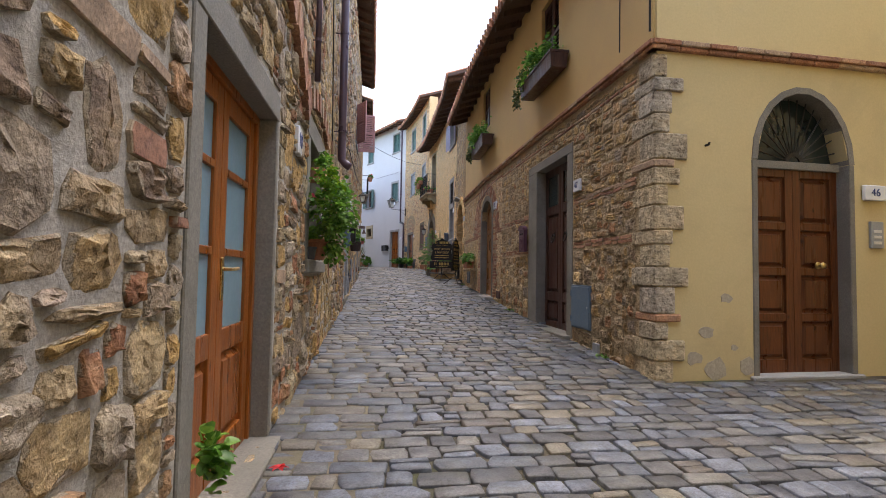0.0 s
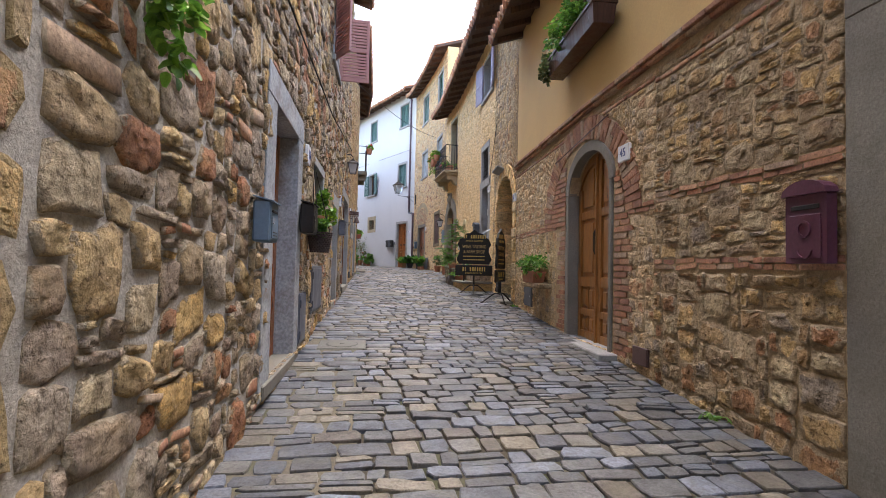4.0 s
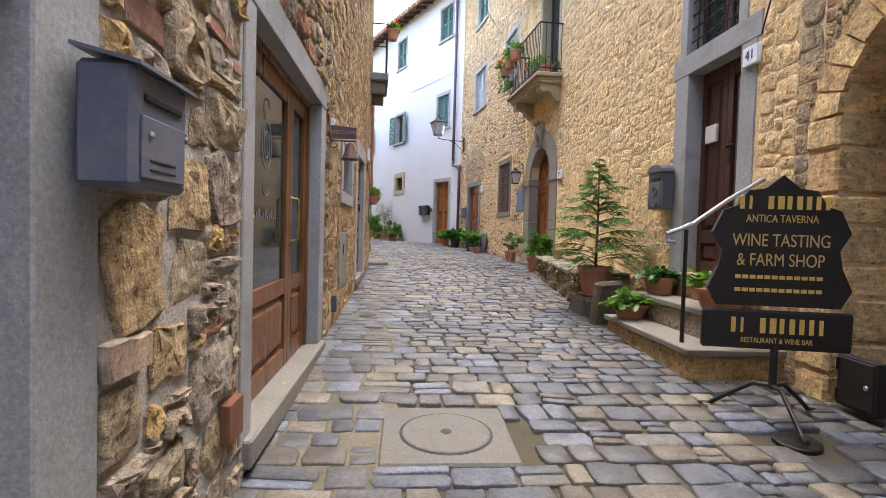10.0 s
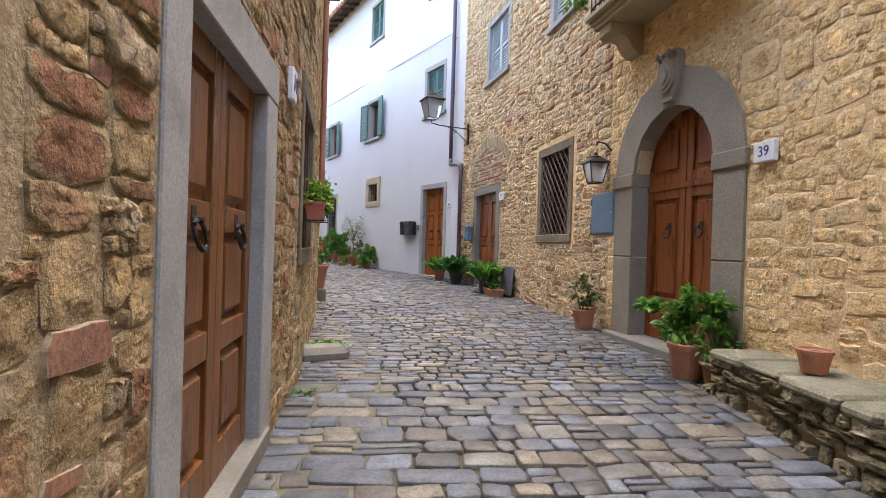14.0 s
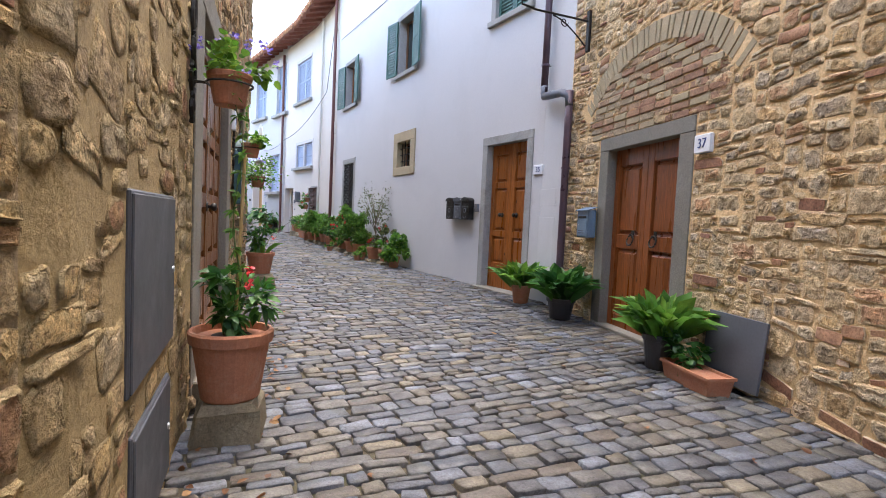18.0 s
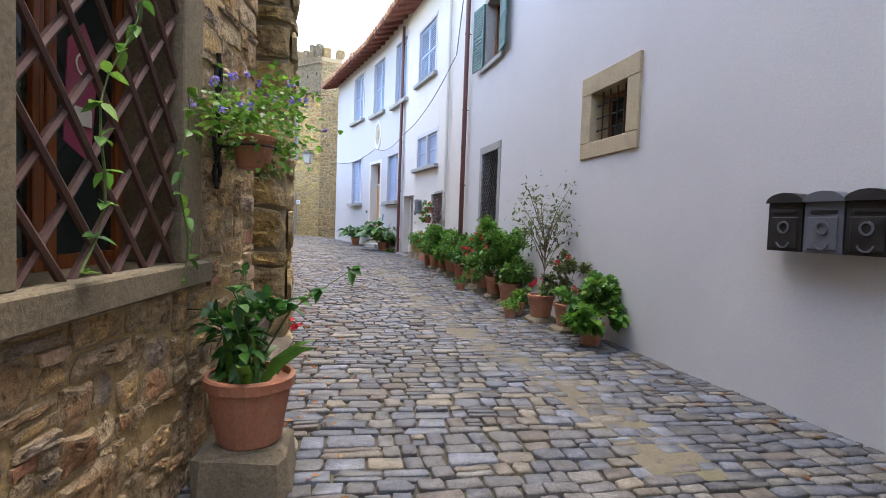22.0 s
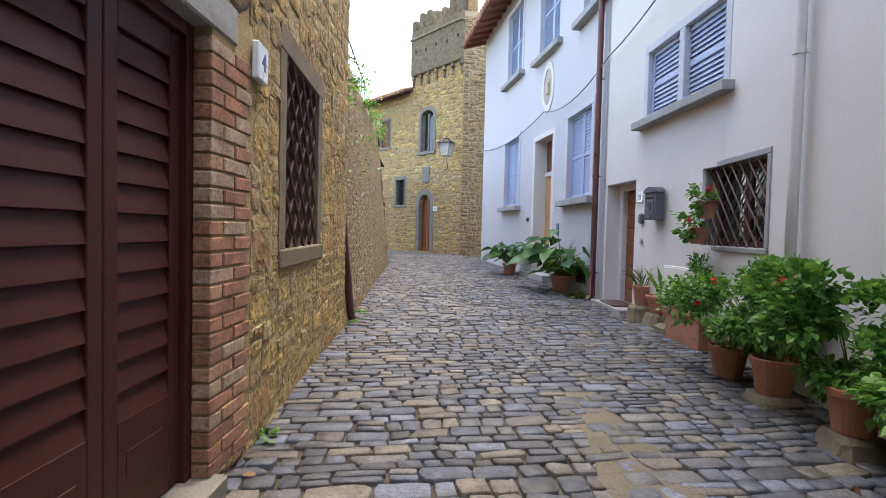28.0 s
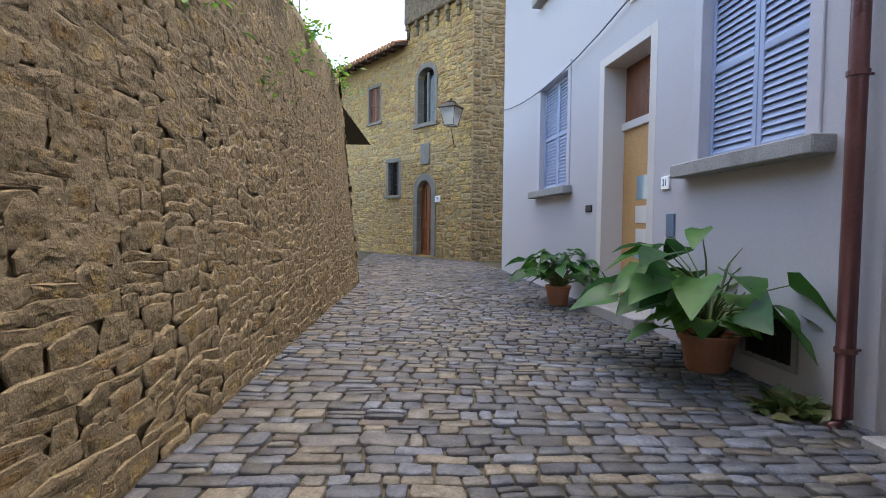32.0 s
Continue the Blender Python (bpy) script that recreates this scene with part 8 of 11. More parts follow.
part("cane", Geo().tube([(0.02, -0.02, 0.25), (0.06, -0.04, 1.3)], 0.009, 6), surface("bamboo", [(0.45, 0.30, 0.12), (0.52, 0.36, 0.16)], 0.5, 0.1, 40, 4, 0.1), p)
bush(p, 0.3, 0.19, 0.42, 300, GREEN3, 0.075, "oval", 0.26, flowers=REDFLOWER, nf=3)
c = [(0.02 + 0.03 * math.sin(i), -0.02 + 0.03 * math.cos(i * 1.3), 0.5 + 0.1 * i) for i in range(13)]
stems(p, [c], 0.006)
leaves("foliage", [q for q in c for _ in range(8)] , prng.normal(size=(len(c) * 8, 3)) * [1, 1, 0.5], 0.055, 0.026, GREEN2, p)


def hanging(side, s, z, out, label, r=0.11, flowers=None, mat=None, n=160, spread=(0.2, 0.2, 0.13), scroll=True):
    m = wall_pose(side, s, z, out)
    p = thing("hanging_pot", m, label, "hanging plant", "pots hung on the wall")
    pot(p, r, r * 1.5)
    part("ring_holder", Geo().tube([((r * 1.06) * math.cos(a), (r * 1.06) * math.sin(a), r * 1.0) for a in [2 * math.pi * k / 18 for k in range(19)]], 0.006, 5).tube([(0, r, r), (0, out, r)], 0.008, 5), IRON, p)
    if scroll:
        part("scroll_plate", Geo().tube([(0.05 * math.sin(i * 0.7) * (1 - i / 30), out - 0.02, -0.1 + 0.035 * i) for i in range(20)], 0.012, 6).tube([(-0.05 * math.sin(i * 0.7) * (1 - i / 30), out - 0.025, -0.1 + 0.035 * i) for i in range(20)], 0.012, 6), IRON, p)
    geranium(p, (0, -0.02, r * 1.9), spread, n, mat=mat or GREEN1, size=0.042 if n < 400 else 0.03)
    if flowers:
        blooms(p, (0, -0.02, r * 2.2), np.asarray(spread) * 1.1, 26, flowers, 0.011)
    return p


hanging("L", 35.1, 3.1, 0.2, "clay pot with trailing plants hung beside the tall door", 0.11, BLUEFLOWER)
hanging("L", 38.2, 3.14, 0.2, "clay pot with bright trailing leaves hung on the wall", 0.1)
hanging("L", 40.5, 2.92, 0.2, "clay pot with violet plumbago hung on a black iron scroll", 0.11, BLUEFLOWER, n=950, spread=(0.34, 0.3, 0.24))
TEAL = surface("teal_green_metal", [(0.025, 0.075, 0.085), (0.035, 0.095, 0.105)], 0.5, 0.2, 40, 4, 0.15)
p = mailbox("L", 38.42, 2.66, 0.42, 0.6, TEAL, "old teal green cast metal letter box with paper labels", 0.06, True, crest=False)
for z in (0.27, 0.14):
    part("label", Geo().box(-0.07, 0.07, -0.073, -0.067, z, z + 0.08, 0.001), OFFWHITE, p, "paper label on the letter box")
part("plinth", Geo().box(-0.24, 0.24, -0.085, 0, -0.035, 0.02, 0.008).box(-0.225, 0.225, -0.075, 0, 0.02, 0.045, 0.006), TEAL, p)
for x in (-0.195, 0.195):
    part("pilaster", Geo().box(x - 0.02, x + 0.02, -0.074, -0.06, 0.045, 0.47, 0.006), TEAL, p)
    part("finial", Geo().box(x - 0.035, x + 0.035, -0.085, 0, 0.47, 0.52, 0.01).lathe([(0, 0.52), (0.025, 0.52), (0.03, 0.545), (0.018, 0.57), (0, 0.58)], 10, (x, -0.05, 0)), TEAL, p)
part("crest", Geo().ring((0, 0.5), 0.15, 0.2, -0.1, -0.0, 0, 180, 16).ring((0, 0.5), 0.085, 0.11, -0.088, -0.05, 0, 180, 12).lathe([(0, 0.7), (0.03, 0.7), (0.036, 0.73), (0.014, 0.76), (0, 0.77)], 10, (0, -0.05, 0)), TEAL, p, "arched crest of cast scrollwork")
out = [(0.075 * math.cos(a) * (1 + 0.2 * math.sin(3 * a)), 0.17 * math.sin(a) * (1 - 0.12 * math.cos(2 * a + 1))) for a in [2 * math.pi * k / 14 for k in range(14)]]
solid("plaster_patch", Geo().plate(out, -0.013, 0.01), YELLOW, "smooth yellow plaster patch in the rubble wall", "plaster", kind="structure", m=wall_pose("L", 38.1, 3.0))
number_plate("8", "L", 38.08, 3.5, 0.12, 0.2)
# trailing vine on the lattice grille and the red wine shop tag
p = thing("climbing_vine", wall_pose("L", 39.7, 2.5, 0.05), "thin ivy vine climbing through the window lattice", "vine")
vp = [(-0.35 + 0.06 * math.sin(i * 0.9) + 0.03 * i, -0.02, 0.1 * i) for i in range(16)]
stems(p, [vp, [(0.35 + 0.05 * math.sin(i), -0.01, -0.1 + 0.09 * i) for i in range(10)]], 0.005)
vb = [q for q in vp for _ in range(3)] + [(0.35 + 0.05 * math.sin(i), -0.02, -0.1 + 0.09 * i) for i in range(10) for _ in range(2)]
leaves("foliage", vb, prng.normal(size=(len(vb), 3)) * [1, 0.4, 0.6], 0.06, 0.035, GREEN2, p)
g = Geo().plate([(-0.08, 0), (0.06, -0.06), (0.1, 0.3), (0.02, 0.4), (-0.06, 0.32)], -0.004, 0.0)
p = thing("window_tag", wall_pose("L", 39.62, 2.9, -0.1), "dark red shop tag hung behind the lattice", "sign")
part("tag", g, surface("wine_red_card", [(0.22, 0.02, 0.06), (0.26, 0.03, 0.08)], 0.5, 0, 30, 4, 0.05), p)
part("mark", Geo().box(-0.05, 0.06, -0.008, -0.005, 0.06, 0.12, 0.001).ring((0.01, 0.26), 0.03, 0.036, -0.008, -0.005), OFFWHITE, p)
p = planted("potted_plant", -2.22, 34.1, "large ribbed clay pot with a glossy shrub on a stone block", 0.2, 0.32, dz=0.19)
block(-2.22, 34.1, 0.38, 0.34, 0.19, turn=20)
bush(p, 0.3, 0.2, 0.38, 200, GREEN3, 0.09, "oval", 0.27, flowers=REDFLOWER, nf=2)
aspidistra(p, 0.3, 7, 0.45, GREEN1, 0.07)
runs = [[(0, 0, 0.3), (0.18 * math.cos(a), 0.18 * math.sin(a), 0.62), (0.46 * math.cos(a), 0.46 * math.sin(a), 0.72 + 0.1 * math.sin(3 * a))] for a in (0.4, 1.3, 2.2, 3.6, 5.1)]
stems(p, runs, 0.006, GREEN4, "runner")
ends = [q for r in runs for q in (r[1], r[2], tuple((Vector(r[1]) + Vector(r[2])) / 2)) for _ in range(4)]
leaves("runner_foliage", ends, prng.normal(size=(len(ends), 3)) * [1, 1, 0.5], 0.075, 0.045, GREEN3, p)
for s_, z_ in ((40.55, 1.62), (40.9, 1.7)):
    solid("vent_tile", Geo().box(-0.08, 0.08, -0.01, 0.02, 0, 0.16, 0.004).box(-0.06, 0.06, -0.012, 0.0, 0.03, 0.13, 0.002), BRICK, "small terracotta vent tile low in the wall", "vent", m=wall_pose("L", s_, z_, 0.03))
number_plate("6", "L", 42.8, 3.6, 0.15, 0.15)
number_plate("4", "L", 48.8, 3.68, 0.17, 0.2)
downpipe("drainpipe", "L", 52.14, 1.80, 5.4, MAROONPIPE, "dark maroon drainpipe leaning back in the wall corner", 0.048, 0.05, 0.02, 0.75, 52.04, 0.1)
# tufts on the retaining wall
for s_, z_, n_ in ((52.4, 4.6, 130), (52.6, 3.5, 30), (53.6, 5.2, 50), (54.2, 4.9, 60), (55.0, 4.4, 30), (56.3, 4.2, 24), (57.5, 4.8, 30), (55.6, 5.45, 120), (57.2, 5.5, 140), (58.6, 5.5, 120), (60.4, 5.5, 160), (61.6, 5.5, 160)):
    q = at("L", s_, z_, -0.1 * (z_ - 1.7) + 0.04)
    p = thing("wall_plant", Matrix.Translation(q), "tuft of green weeds rooted in the retaining wall", "weeds", "wall weeds")
    a = prng.uniform(0, 2 * math.pi, n_)
    leaves("foliage", prng.normal(0, 0.1, (n_, 3)) * [1.5, 1.5, 0.9], np.stack([np.cos(a), np.sin(a), prng.uniform(-0.2, 1, n_)], 1), prng.uniform(0.5, 1.3, n_) * 0.11, 0.04, GREEN1 if n_ > 40 else GREEN2, p)
p = thing("garden_railing", Matrix.Identity(4), "dark iron railing on top of the retaining wall", "railing")
for i in range(18):
    a = at("L", 53.0 + 0.35 * i, 5.6, -0.55)
    part("bar", Geo().tube([a, a + Vector((0, 0, 0.8))], 0.008, 5), IRON, p)
part("rail", Geo().tube([at("L", 52.9, 6.38, -0.55), at("L", 59.2, 6.38, -0.55)], 0.014, 6), IRON, p)
p = thing("garden_shrub", Matrix.Translation(at("L", 59.0, 5.5, -1.2)), "loose green shrub in the garden above the wall", "shrub")
bush(p, 0.0, 0.8, 1.4, 700, GREEN4, 0.1, "oval", 0.3)
p = thing("garden_shrub", Matrix.Translation(at("L", 54.6, 5.5, -1.3)), "bare twiggy shrub in the garden above the wall", "shrub")
bush(p, 0.0, 0.6, 1.6, 160, GREEN4, 0.07, "oval", 0.3)

# ---- right side ----
# quoins and the brick band of the yellow house
QUOIN = rock("pale_quoin_stone", [(0.561, 0.464, 0.312), (0.488, 0.415, 0.300), (0.610, 0.500, 0.325), (0.512, 0.451, 0.362), (0.537, 0.415, 0.250)], relief=1.2)
QU = thing("quoins", Matrix.Identity(4), "rough cut corner stones of the yellow house", "quoins", kind="structure")
z = 0.1
k = 0
while z < 3.3:
    hh = (0.24, 0.2, 0.17, 0.08, 0.26, 0.19, 0.22, 0.14)[k % 8]
    lw = 0.42 if k % 2 else 0.27
    fw_ = (0.18, 0.3, 0.13, 0.26, 0.2, 0.34, 0.15)[k % 7]
    brick = (k % 8) == 3
    part("brick" if brick else "quoin_stone", Geo().box(2.70 - 0.012 - 0.006 * (k % 3), 2.70 + fw_, 4.61 - 0.006 - 0.004 * (k % 2), 4.62 + lw, z + 0.003, min(3.33, z + hh) - 0.003, 0.012), BRICK if brick else QUOIN, QU)
    z += hh
    k += 1
BAND = thing("brick_band", Matrix.Identity(4), "projecting brick string course round the yellow house", "string course", kind="structure")
for side, s0, s1 in (("R", -0.06, 11.15), ("F", 0.0, 6.16)):
    n = int((s1 - s0) / 0.3)
    for i in range(n):
        a, b = s0 + (s1 - s0) * i / n, s0 + (s1 - s0) * (i + 1) / n
        m = wall_pose(side, (a + b) / 2, 3.36)
        g = Geo().box(-(b - a) / 2 + 0.003, (b - a) / 2 - 0.003, -0.075, 0.1, 0.045, 0.095, 0.008).box(-(b - a) / 2 + 0.004, (b - a) / 2 - 0.002, -0.05, 0.1, 0.0, 0.044, 0.008)
        o = part("brick", g, BRICK, BAND)
        o.matrix_world = m
number_plate("46", "F", 6.104 - 2.52, 2.06, 0.27, 0.16)
p = thing("intercom", wall_pose("F", 6.104 - 2.55, 1.62, 0.01), "grey metal intercom panel beside the door", "intercom")
part("plate", Geo().box(-0.08, 0.08, -0.02, 0.01, -0.14, 0.14, 0.004), STEEL, p)
for i in range(3):
    part("button", Geo().box(-0.05, 0.05, -0.026, -0.018, 0.02 - 0.06 * i, 0.05 - 0.06 * i, 0.003), OFFWHITE, p)
solid("wall_hook", Geo().tube([(0, 0.02, 0), (0, -0.05, 0), (0, -0.06, 0.02)], 0.012, 6), IRON, "short rusty iron hook in the yellow wall", "hook", m=wall_pose("F", 6.104 - 0.55, 2.45))
p = thing("plaster_patch", wall_pose("F", 6.104 - 0.75, 0.16, 0.002), "bare grey patches where the yellow render has fallen off", "render")
for x, z, r in ((0.02, 0.78, 0.09), (-0.2, 0.45, 0.1), (-0.35, 0.2, 0.12), (0.1, 0.3, 0.05), (0.25, 0.12, 0.14), (-0.1, 0.1, 0.16)):
    out = [(x + r * (0.6 + 0.5 * noise.noise((i, x * 9, z * 9))) * math.cos(i * 0.63) * 1.3, z + r * (0.6 + 0.5 * noise.noise((i, z * 7, 3))) * math.sin(i * 0.63)) for i in range(10)]
    part("patch", Geo().plate(out, -0.003, 0.004), surface("bare_render", [(0.38, 0.33, 0.25), (0.44, 0.38, 0.28)], 0.95, 0.4, 40, 4, 0.2) if "bare_render" not in bpy.data.materials else bpy.data.materials["bare_render"], p)
cable("cable", [(2.62, 4.55, 6.0), (2.6, 4.53, 3.5)], "black cable down the house corner", 0.012)
cable("cable", [at("R", 0.6, 5.6, 0.05), at("R", 0.62, 3.6, 0.05)], "thin cable on the yellow wall", 0.008)
for o, nm in ((WR1, "a"), (WR2, "b")):
    mid, wd = (2.92, 1.5) if nm == "a" else (7.45, 1.7)
    p = thing("window_flower_box", wall_pose("R", mid, 4.06, 0.16), "dark wooden window box with bushy green and trailing plants", "flower box")
    trough(p, wd, 0.26, 0.24, WOOD_D)
    geranium(p, (-0.05, -0.05, 0.40), (wd * 0.46, 0.19, 0.24), 900, mat=GREEN2, size=0.05)
    geranium(p, (-wd * 0.42, -0.16, 0.05), (0.14, 0.1, 0.32), 200, mat=GREEN4, size=0.045)
wall_box("meter_cabinet", "R", 1.44, 2.04, 0.46, 1.02, BLUEGREY, "blue-grey painted meter cabinet door beside the dark door", "cabinet", 0.03, 0.02)
number_plate("47", "R", 1.83, 2.33, 0.2, 0.16)
solid("vent_cover", Geo().box(-0.07, 0.07, -0.012, 0.02, 0, 0.18, 0.004), STEEL, "perforated metal vent plate low in the wall", "vent", m=wall_pose("R", 1.25, 0.16, 0.03))
PURPLE = surface("purple_brown_metal", [(0.08, 0.025, 0.045), (0.11, 0.035, 0.06)], 0.45, 0.2, 40, 4, 0.15)
mailbox("R", 4.17, 1.54, 0.28, 0.45, PURPLE, "purple-brown ornate cast mailbox on the rubble wall", 0.06, True)
number_plate("45", "R", 6.45, 2.66, 0.22, 0.17)
solid("vent_cover", Geo().box(-0.13, 0.13, -0.012, 0.02, 0, 0.16, 0.004), IRONRED, "rusty iron grid over a low vent", "vent", m=wall_pose("R", 6.1, 0.62, 0.03))
cable("iron_rod", [at("R", 8.6, 2.98, 0.04), at("R", 6.7, 3.12, 0.09)], "thin iron rod on the brick arch", 0.008, IRONRED)
p = thing("flower_box", wall_pose("R", 9.3, 1.28, 0.15), "clay trough with bushy green herbs on a stone ledge", "flower box")
trough(p, 0.62, 0.2, 0.17)
geranium(p, (0.05, -0.02, 0.27), (0.42, 0.18, 0.15), 560, mat=GREEN2, size=0.038)
g = Geo().box(-0.5, 0.5, -0.22, 0.05, -0.08, 0.0, 0.02)
solid("stone_ledge", g, STONE_B, "rough stone ledge built out of the wall", "ledge", m=wall_pose("R", 9.3, 1.28))
wall_box("meter_cabinet", "R", 9.86, 10.34, 0.86, 1.20, SLATE, "small dark grey meter hatch under the flower trough", "cabinet", 0.03, 0.02)
number_plate("43", "R", 11.25, 2.86, 0.2, 0.16)
# slab canopy over the arch
g = Geo().box(-0.36, 0.36, -0.2, 0.02, -0.015, 0.03, 0.012)
solid("stone_canopy", g, SERENA, "tilted stone slab over the crown of the arch", "canopy", m=wall_pose("R", 12.75, 3.62) @ pose(0, 0, 0, -20, 0, 0))
for k in range(15):
    a0, a1 = math.pi * k / 15 + 0.01, math.pi * (k + 1) / 15 - 0.01
    if k == 0:
        AR = thing("arch_stones", wall_pose("R", (A43[0] + A43[1]) / 2, 0), "rough stone arch ring over the gated passage", "arch", kind="structure")
    hw, rise, sp = (A43[1] - A43[0]) / 2, A43[3] - A43[4], A43[4]
    vs = []
    for a in (a0, a1):
        for r, y in ((-0.004, -0.025 - 0.01 * (k % 3)), (0.24, -0.025 - 0.01 * (k % 2)), (0.24, 0.1), (-0.004, 0.42)):
            vs.append(((hw + r) * math.cos(a), y, sp + (rise + r) * math.sin(a)))
    part("arch_stone", Geo().add(vs, [(0, 1, 2, 3), (7, 6, 5, 4), (0, 4, 5, 1), (1, 5, 6, 2), (2, 6, 7, 3), (3, 7, 4, 0)]), STONE_C, AR)
for sx in (-1, 1):
    z = A43[2]
    k = 0
    while z < A43[4] - 0.02:
        hh = min((0.26, 0.2, 0.3, 0.22)[k % 4], A43[4] - z)
        x0 = sx * ((A43[1] - A43[0]) / 2 - 0.004)
        part("jamb_stone", Geo().box(x0, x0 + sx * (0.24 + 0.05 * (k % 2)), -0.03 - 0.008 * (k % 3), 0.42, z + 0.006, z + hh - 0.006, 0.02), STONE_C, AR)
        z += hh
        k += 1
wall_box("meter_cabinet", "R", 12.95, 13.25, 0.94, 1.26, BLACK, "small black hatch at the foot of the arch", "cabinet", 0.03, 0.015)


PALEGOLD = surface("pale_gilt_paint", [(0.48, 0.31, 0.11), (0.54, 0.37, 0.15)], 0.5, 0.0, 60, 5, 0.1)


def sign_stand(x, y, turn, label, mirrored=False):
    """A dark carved board on an iron tripod foot."""
    p = thing("standing_sign", pose(x, y, ground_z(y), 0, 0, turn), label, "sign", "signs at the arch")
    out = [(-0.36, 0.72), (-0.42, 0.80), (-0.36, 0.90), (-0.34, 0.98), (-0.40, 1.06), (-0.34, 1.16), (-0.26, 1.18), (-0.2, 1.25), (-0.1, 1.26), (0, 1.32), (0.1, 1.26), (0.2, 1.25), (0.26, 1.18), (0.34, 1.16), (0.40, 1.06), (0.34, 0.98), (0.36, 0.90), (0.42, 0.80), (0.36, 0.72)]
    b = part("upper_board", Geo().plate(out, -0.018, 0.018), BLACK, p, "carved black board with gilt lettering")
    b.matrix_local = Matrix.Translation((0, 0, -0.256)) @ Matrix.Diagonal((0.95, 1, 1.3, 1))
    b2 = part("lower_board", Geo().box(-0.44, 0.44, -0.018, 0.018, 0.52, 0.70, 0.01), BLACK, p, "black board with gilt lettering")
    b2.matrix_local = Matrix.Translation((0, 0, -0.256)) @ Matrix.Diagonal((0.95, 1, 1.3, 1))
    for fy, rot in ((-0.0195, 0), (0.0195, math.pi)):
        for txt, size, z, mat in (("WINE TASTING", 0.082, 1.02, PALEGOLD), ("& FARM SHOP", 0.082, 0.93, PALEGOLD), ("ANTICA TAVERNA", 0.05, 1.12, GOLD)):
            t = writing(txt, size, mat, b, 0, 0, 0, "lettering", 0.001)
            t.matrix_local = Matrix.Rotation(rot, 4, "Z") @ Matrix.Translation((0, -0.0195, z))
        g = Geo()
        q = Geo()
        sg = -1 if rot == 0 else 1
        for i, wd in enumerate((0.05, 0.03, 0.0, 0.06, 0.07, 0.05, 0.06, 0.055, 0.05, 0.045)):
            if wd:
                g.box(-0.25 + 0.055 * i, -0.25 + 0.055 * i + wd * 0.55, sg * 0.0185, sg * 0.021, 1.165, 1.225, 0.001)
        for i, wd in enumerate((0.05, 0.03, 0.0, 0.06, 0.07, 0.05, 0.06, 0.055, 0.05, 0.045)):
            if wd:
                q.box(-0.27 + 0.057 * i, -0.27 + 0.057 * i + wd * 0.55, sg * 0.0185, sg * 0.021, 0.595, 0.665, 0.001)
        t = writing("RESTAURANT & WINE BAR", 0.035, GOLD, b2, 0, 0, 0, "lettering", 0.001)
        t.matrix_local = Matrix.Rotation(rot, 4, "Z") @ Matrix.Translation((0, -0.0195, 0.56))
        for r in range(2):
            for i in range(12):
                g.box(-0.26 + 0.043 * i, -0.225 + 0.043 * i, sg * 0.0185, sg * 0.0205, 0.845 - 0.06 * r, 0.862 - 0.06 * r, 0.001)
        tagged(part("gilt_lettering", g, GOLD, b, "bars of gilt lettering"), kind="stuff")
        tagged(part("gilt_lettering", q, GOLD, b2, "bars of gilt lettering"), kind="stuff")
    part("post", Geo().tube([(0, 0, 0.18), (0, 0, 0.45)], 0.022, 10), IRON, p)
    for a in (30, 150, 270):
        c, s = math.cos(radians(a)), math.sin(radians(a))
        part("foot", Geo().tube([(0, 0, 0.2), (c * 0.1, s * 0.1, 0.2), (c * 0.24, s * 0.24, 0.1), (c * 0.34, s * 0.34, 0.02), (c * 0.4, s * 0.4, 0.012)], 0.014, 7), IRON, p)
    return p


sign_stand(2.42, 17.7, -12, "black carved wine tasting sign with gilt letters on an iron tripod")
sign_stand(2.62, 16.0, -116, "black carved wine tasting sign turned sideways on an iron tripod")

# stoop to the raised door, its rail and its pots
ST = thing("stone_steps", wall_pose("R", 15.0, 0.0), "three grey stone steps up to the raised dark door", "steps")
gz_ = ground_z(19.6)
for i, (dep, top, half) in enumerate(((0.76, 1.16, -0.3), (0.46, 1.40, -0.28), (0.18, 1.615, -0.42))):
    part("riser", Geo().box(half, 1.26 - 0.2 * i, -dep + 0.03, 0.06, gz_ - 0.3, top - 0.05, 0.02), STONE_B, ST)
    part("tread", Geo().box(half - 0.02, 1.28 - 0.2 * i, -dep, 0.06, top - 0.05, top, 0.008), SERENA_D, ST, "grey stone tread")
RA = thing("handrail", wall_pose("R", 15.0, 0.0), "slim iron handrail with a curled grey end beside the steps", "handrail")
part("post", Geo().tube([(1.02, -0.66, 1.14), (1.02, -0.66, 2.03)], 0.016, 8), IRON, RA)
part("grip", Geo().tube([(1.0, -0.74, 1.93), (1.0, -0.80, 1.94), (1.0, -0.80, 2.0), (1.02, -0.72, 2.03), (1.02, -0.6, 2.08), (0.98, -0.3, 2.28), (0.94, 0.02, 2.46)], 0.018, 8), STEEL, RA, "grey metal grip")
q = at("R", 15.1, 1.16, 0.58)
p = thing("potted_plant", Matrix.Translation(q), "low clay bowl with broad green leaves on the lowest step", "potted plant")
pot(p, 0.17, 0.14)
geranium(p, (0, 0, 0.18), (0.2, 0.2, 0.1), 110, mat=GREEN1, size=0.08)
q = at("R", 15.12, 1.40, 0.28)
p = thing("potted_plant", Matrix.Translation(q), "clay pot with blue-green succulent leaves on the second step", "potted plant")
pot(p, 0.16, 0.17)
geranium(p, (0, 0, 0.2), (0.18, 0.18, 0.08), 110, mat=GREEN3, size=0.07)
q = at("R", 14.1, 1.40, 0.28)
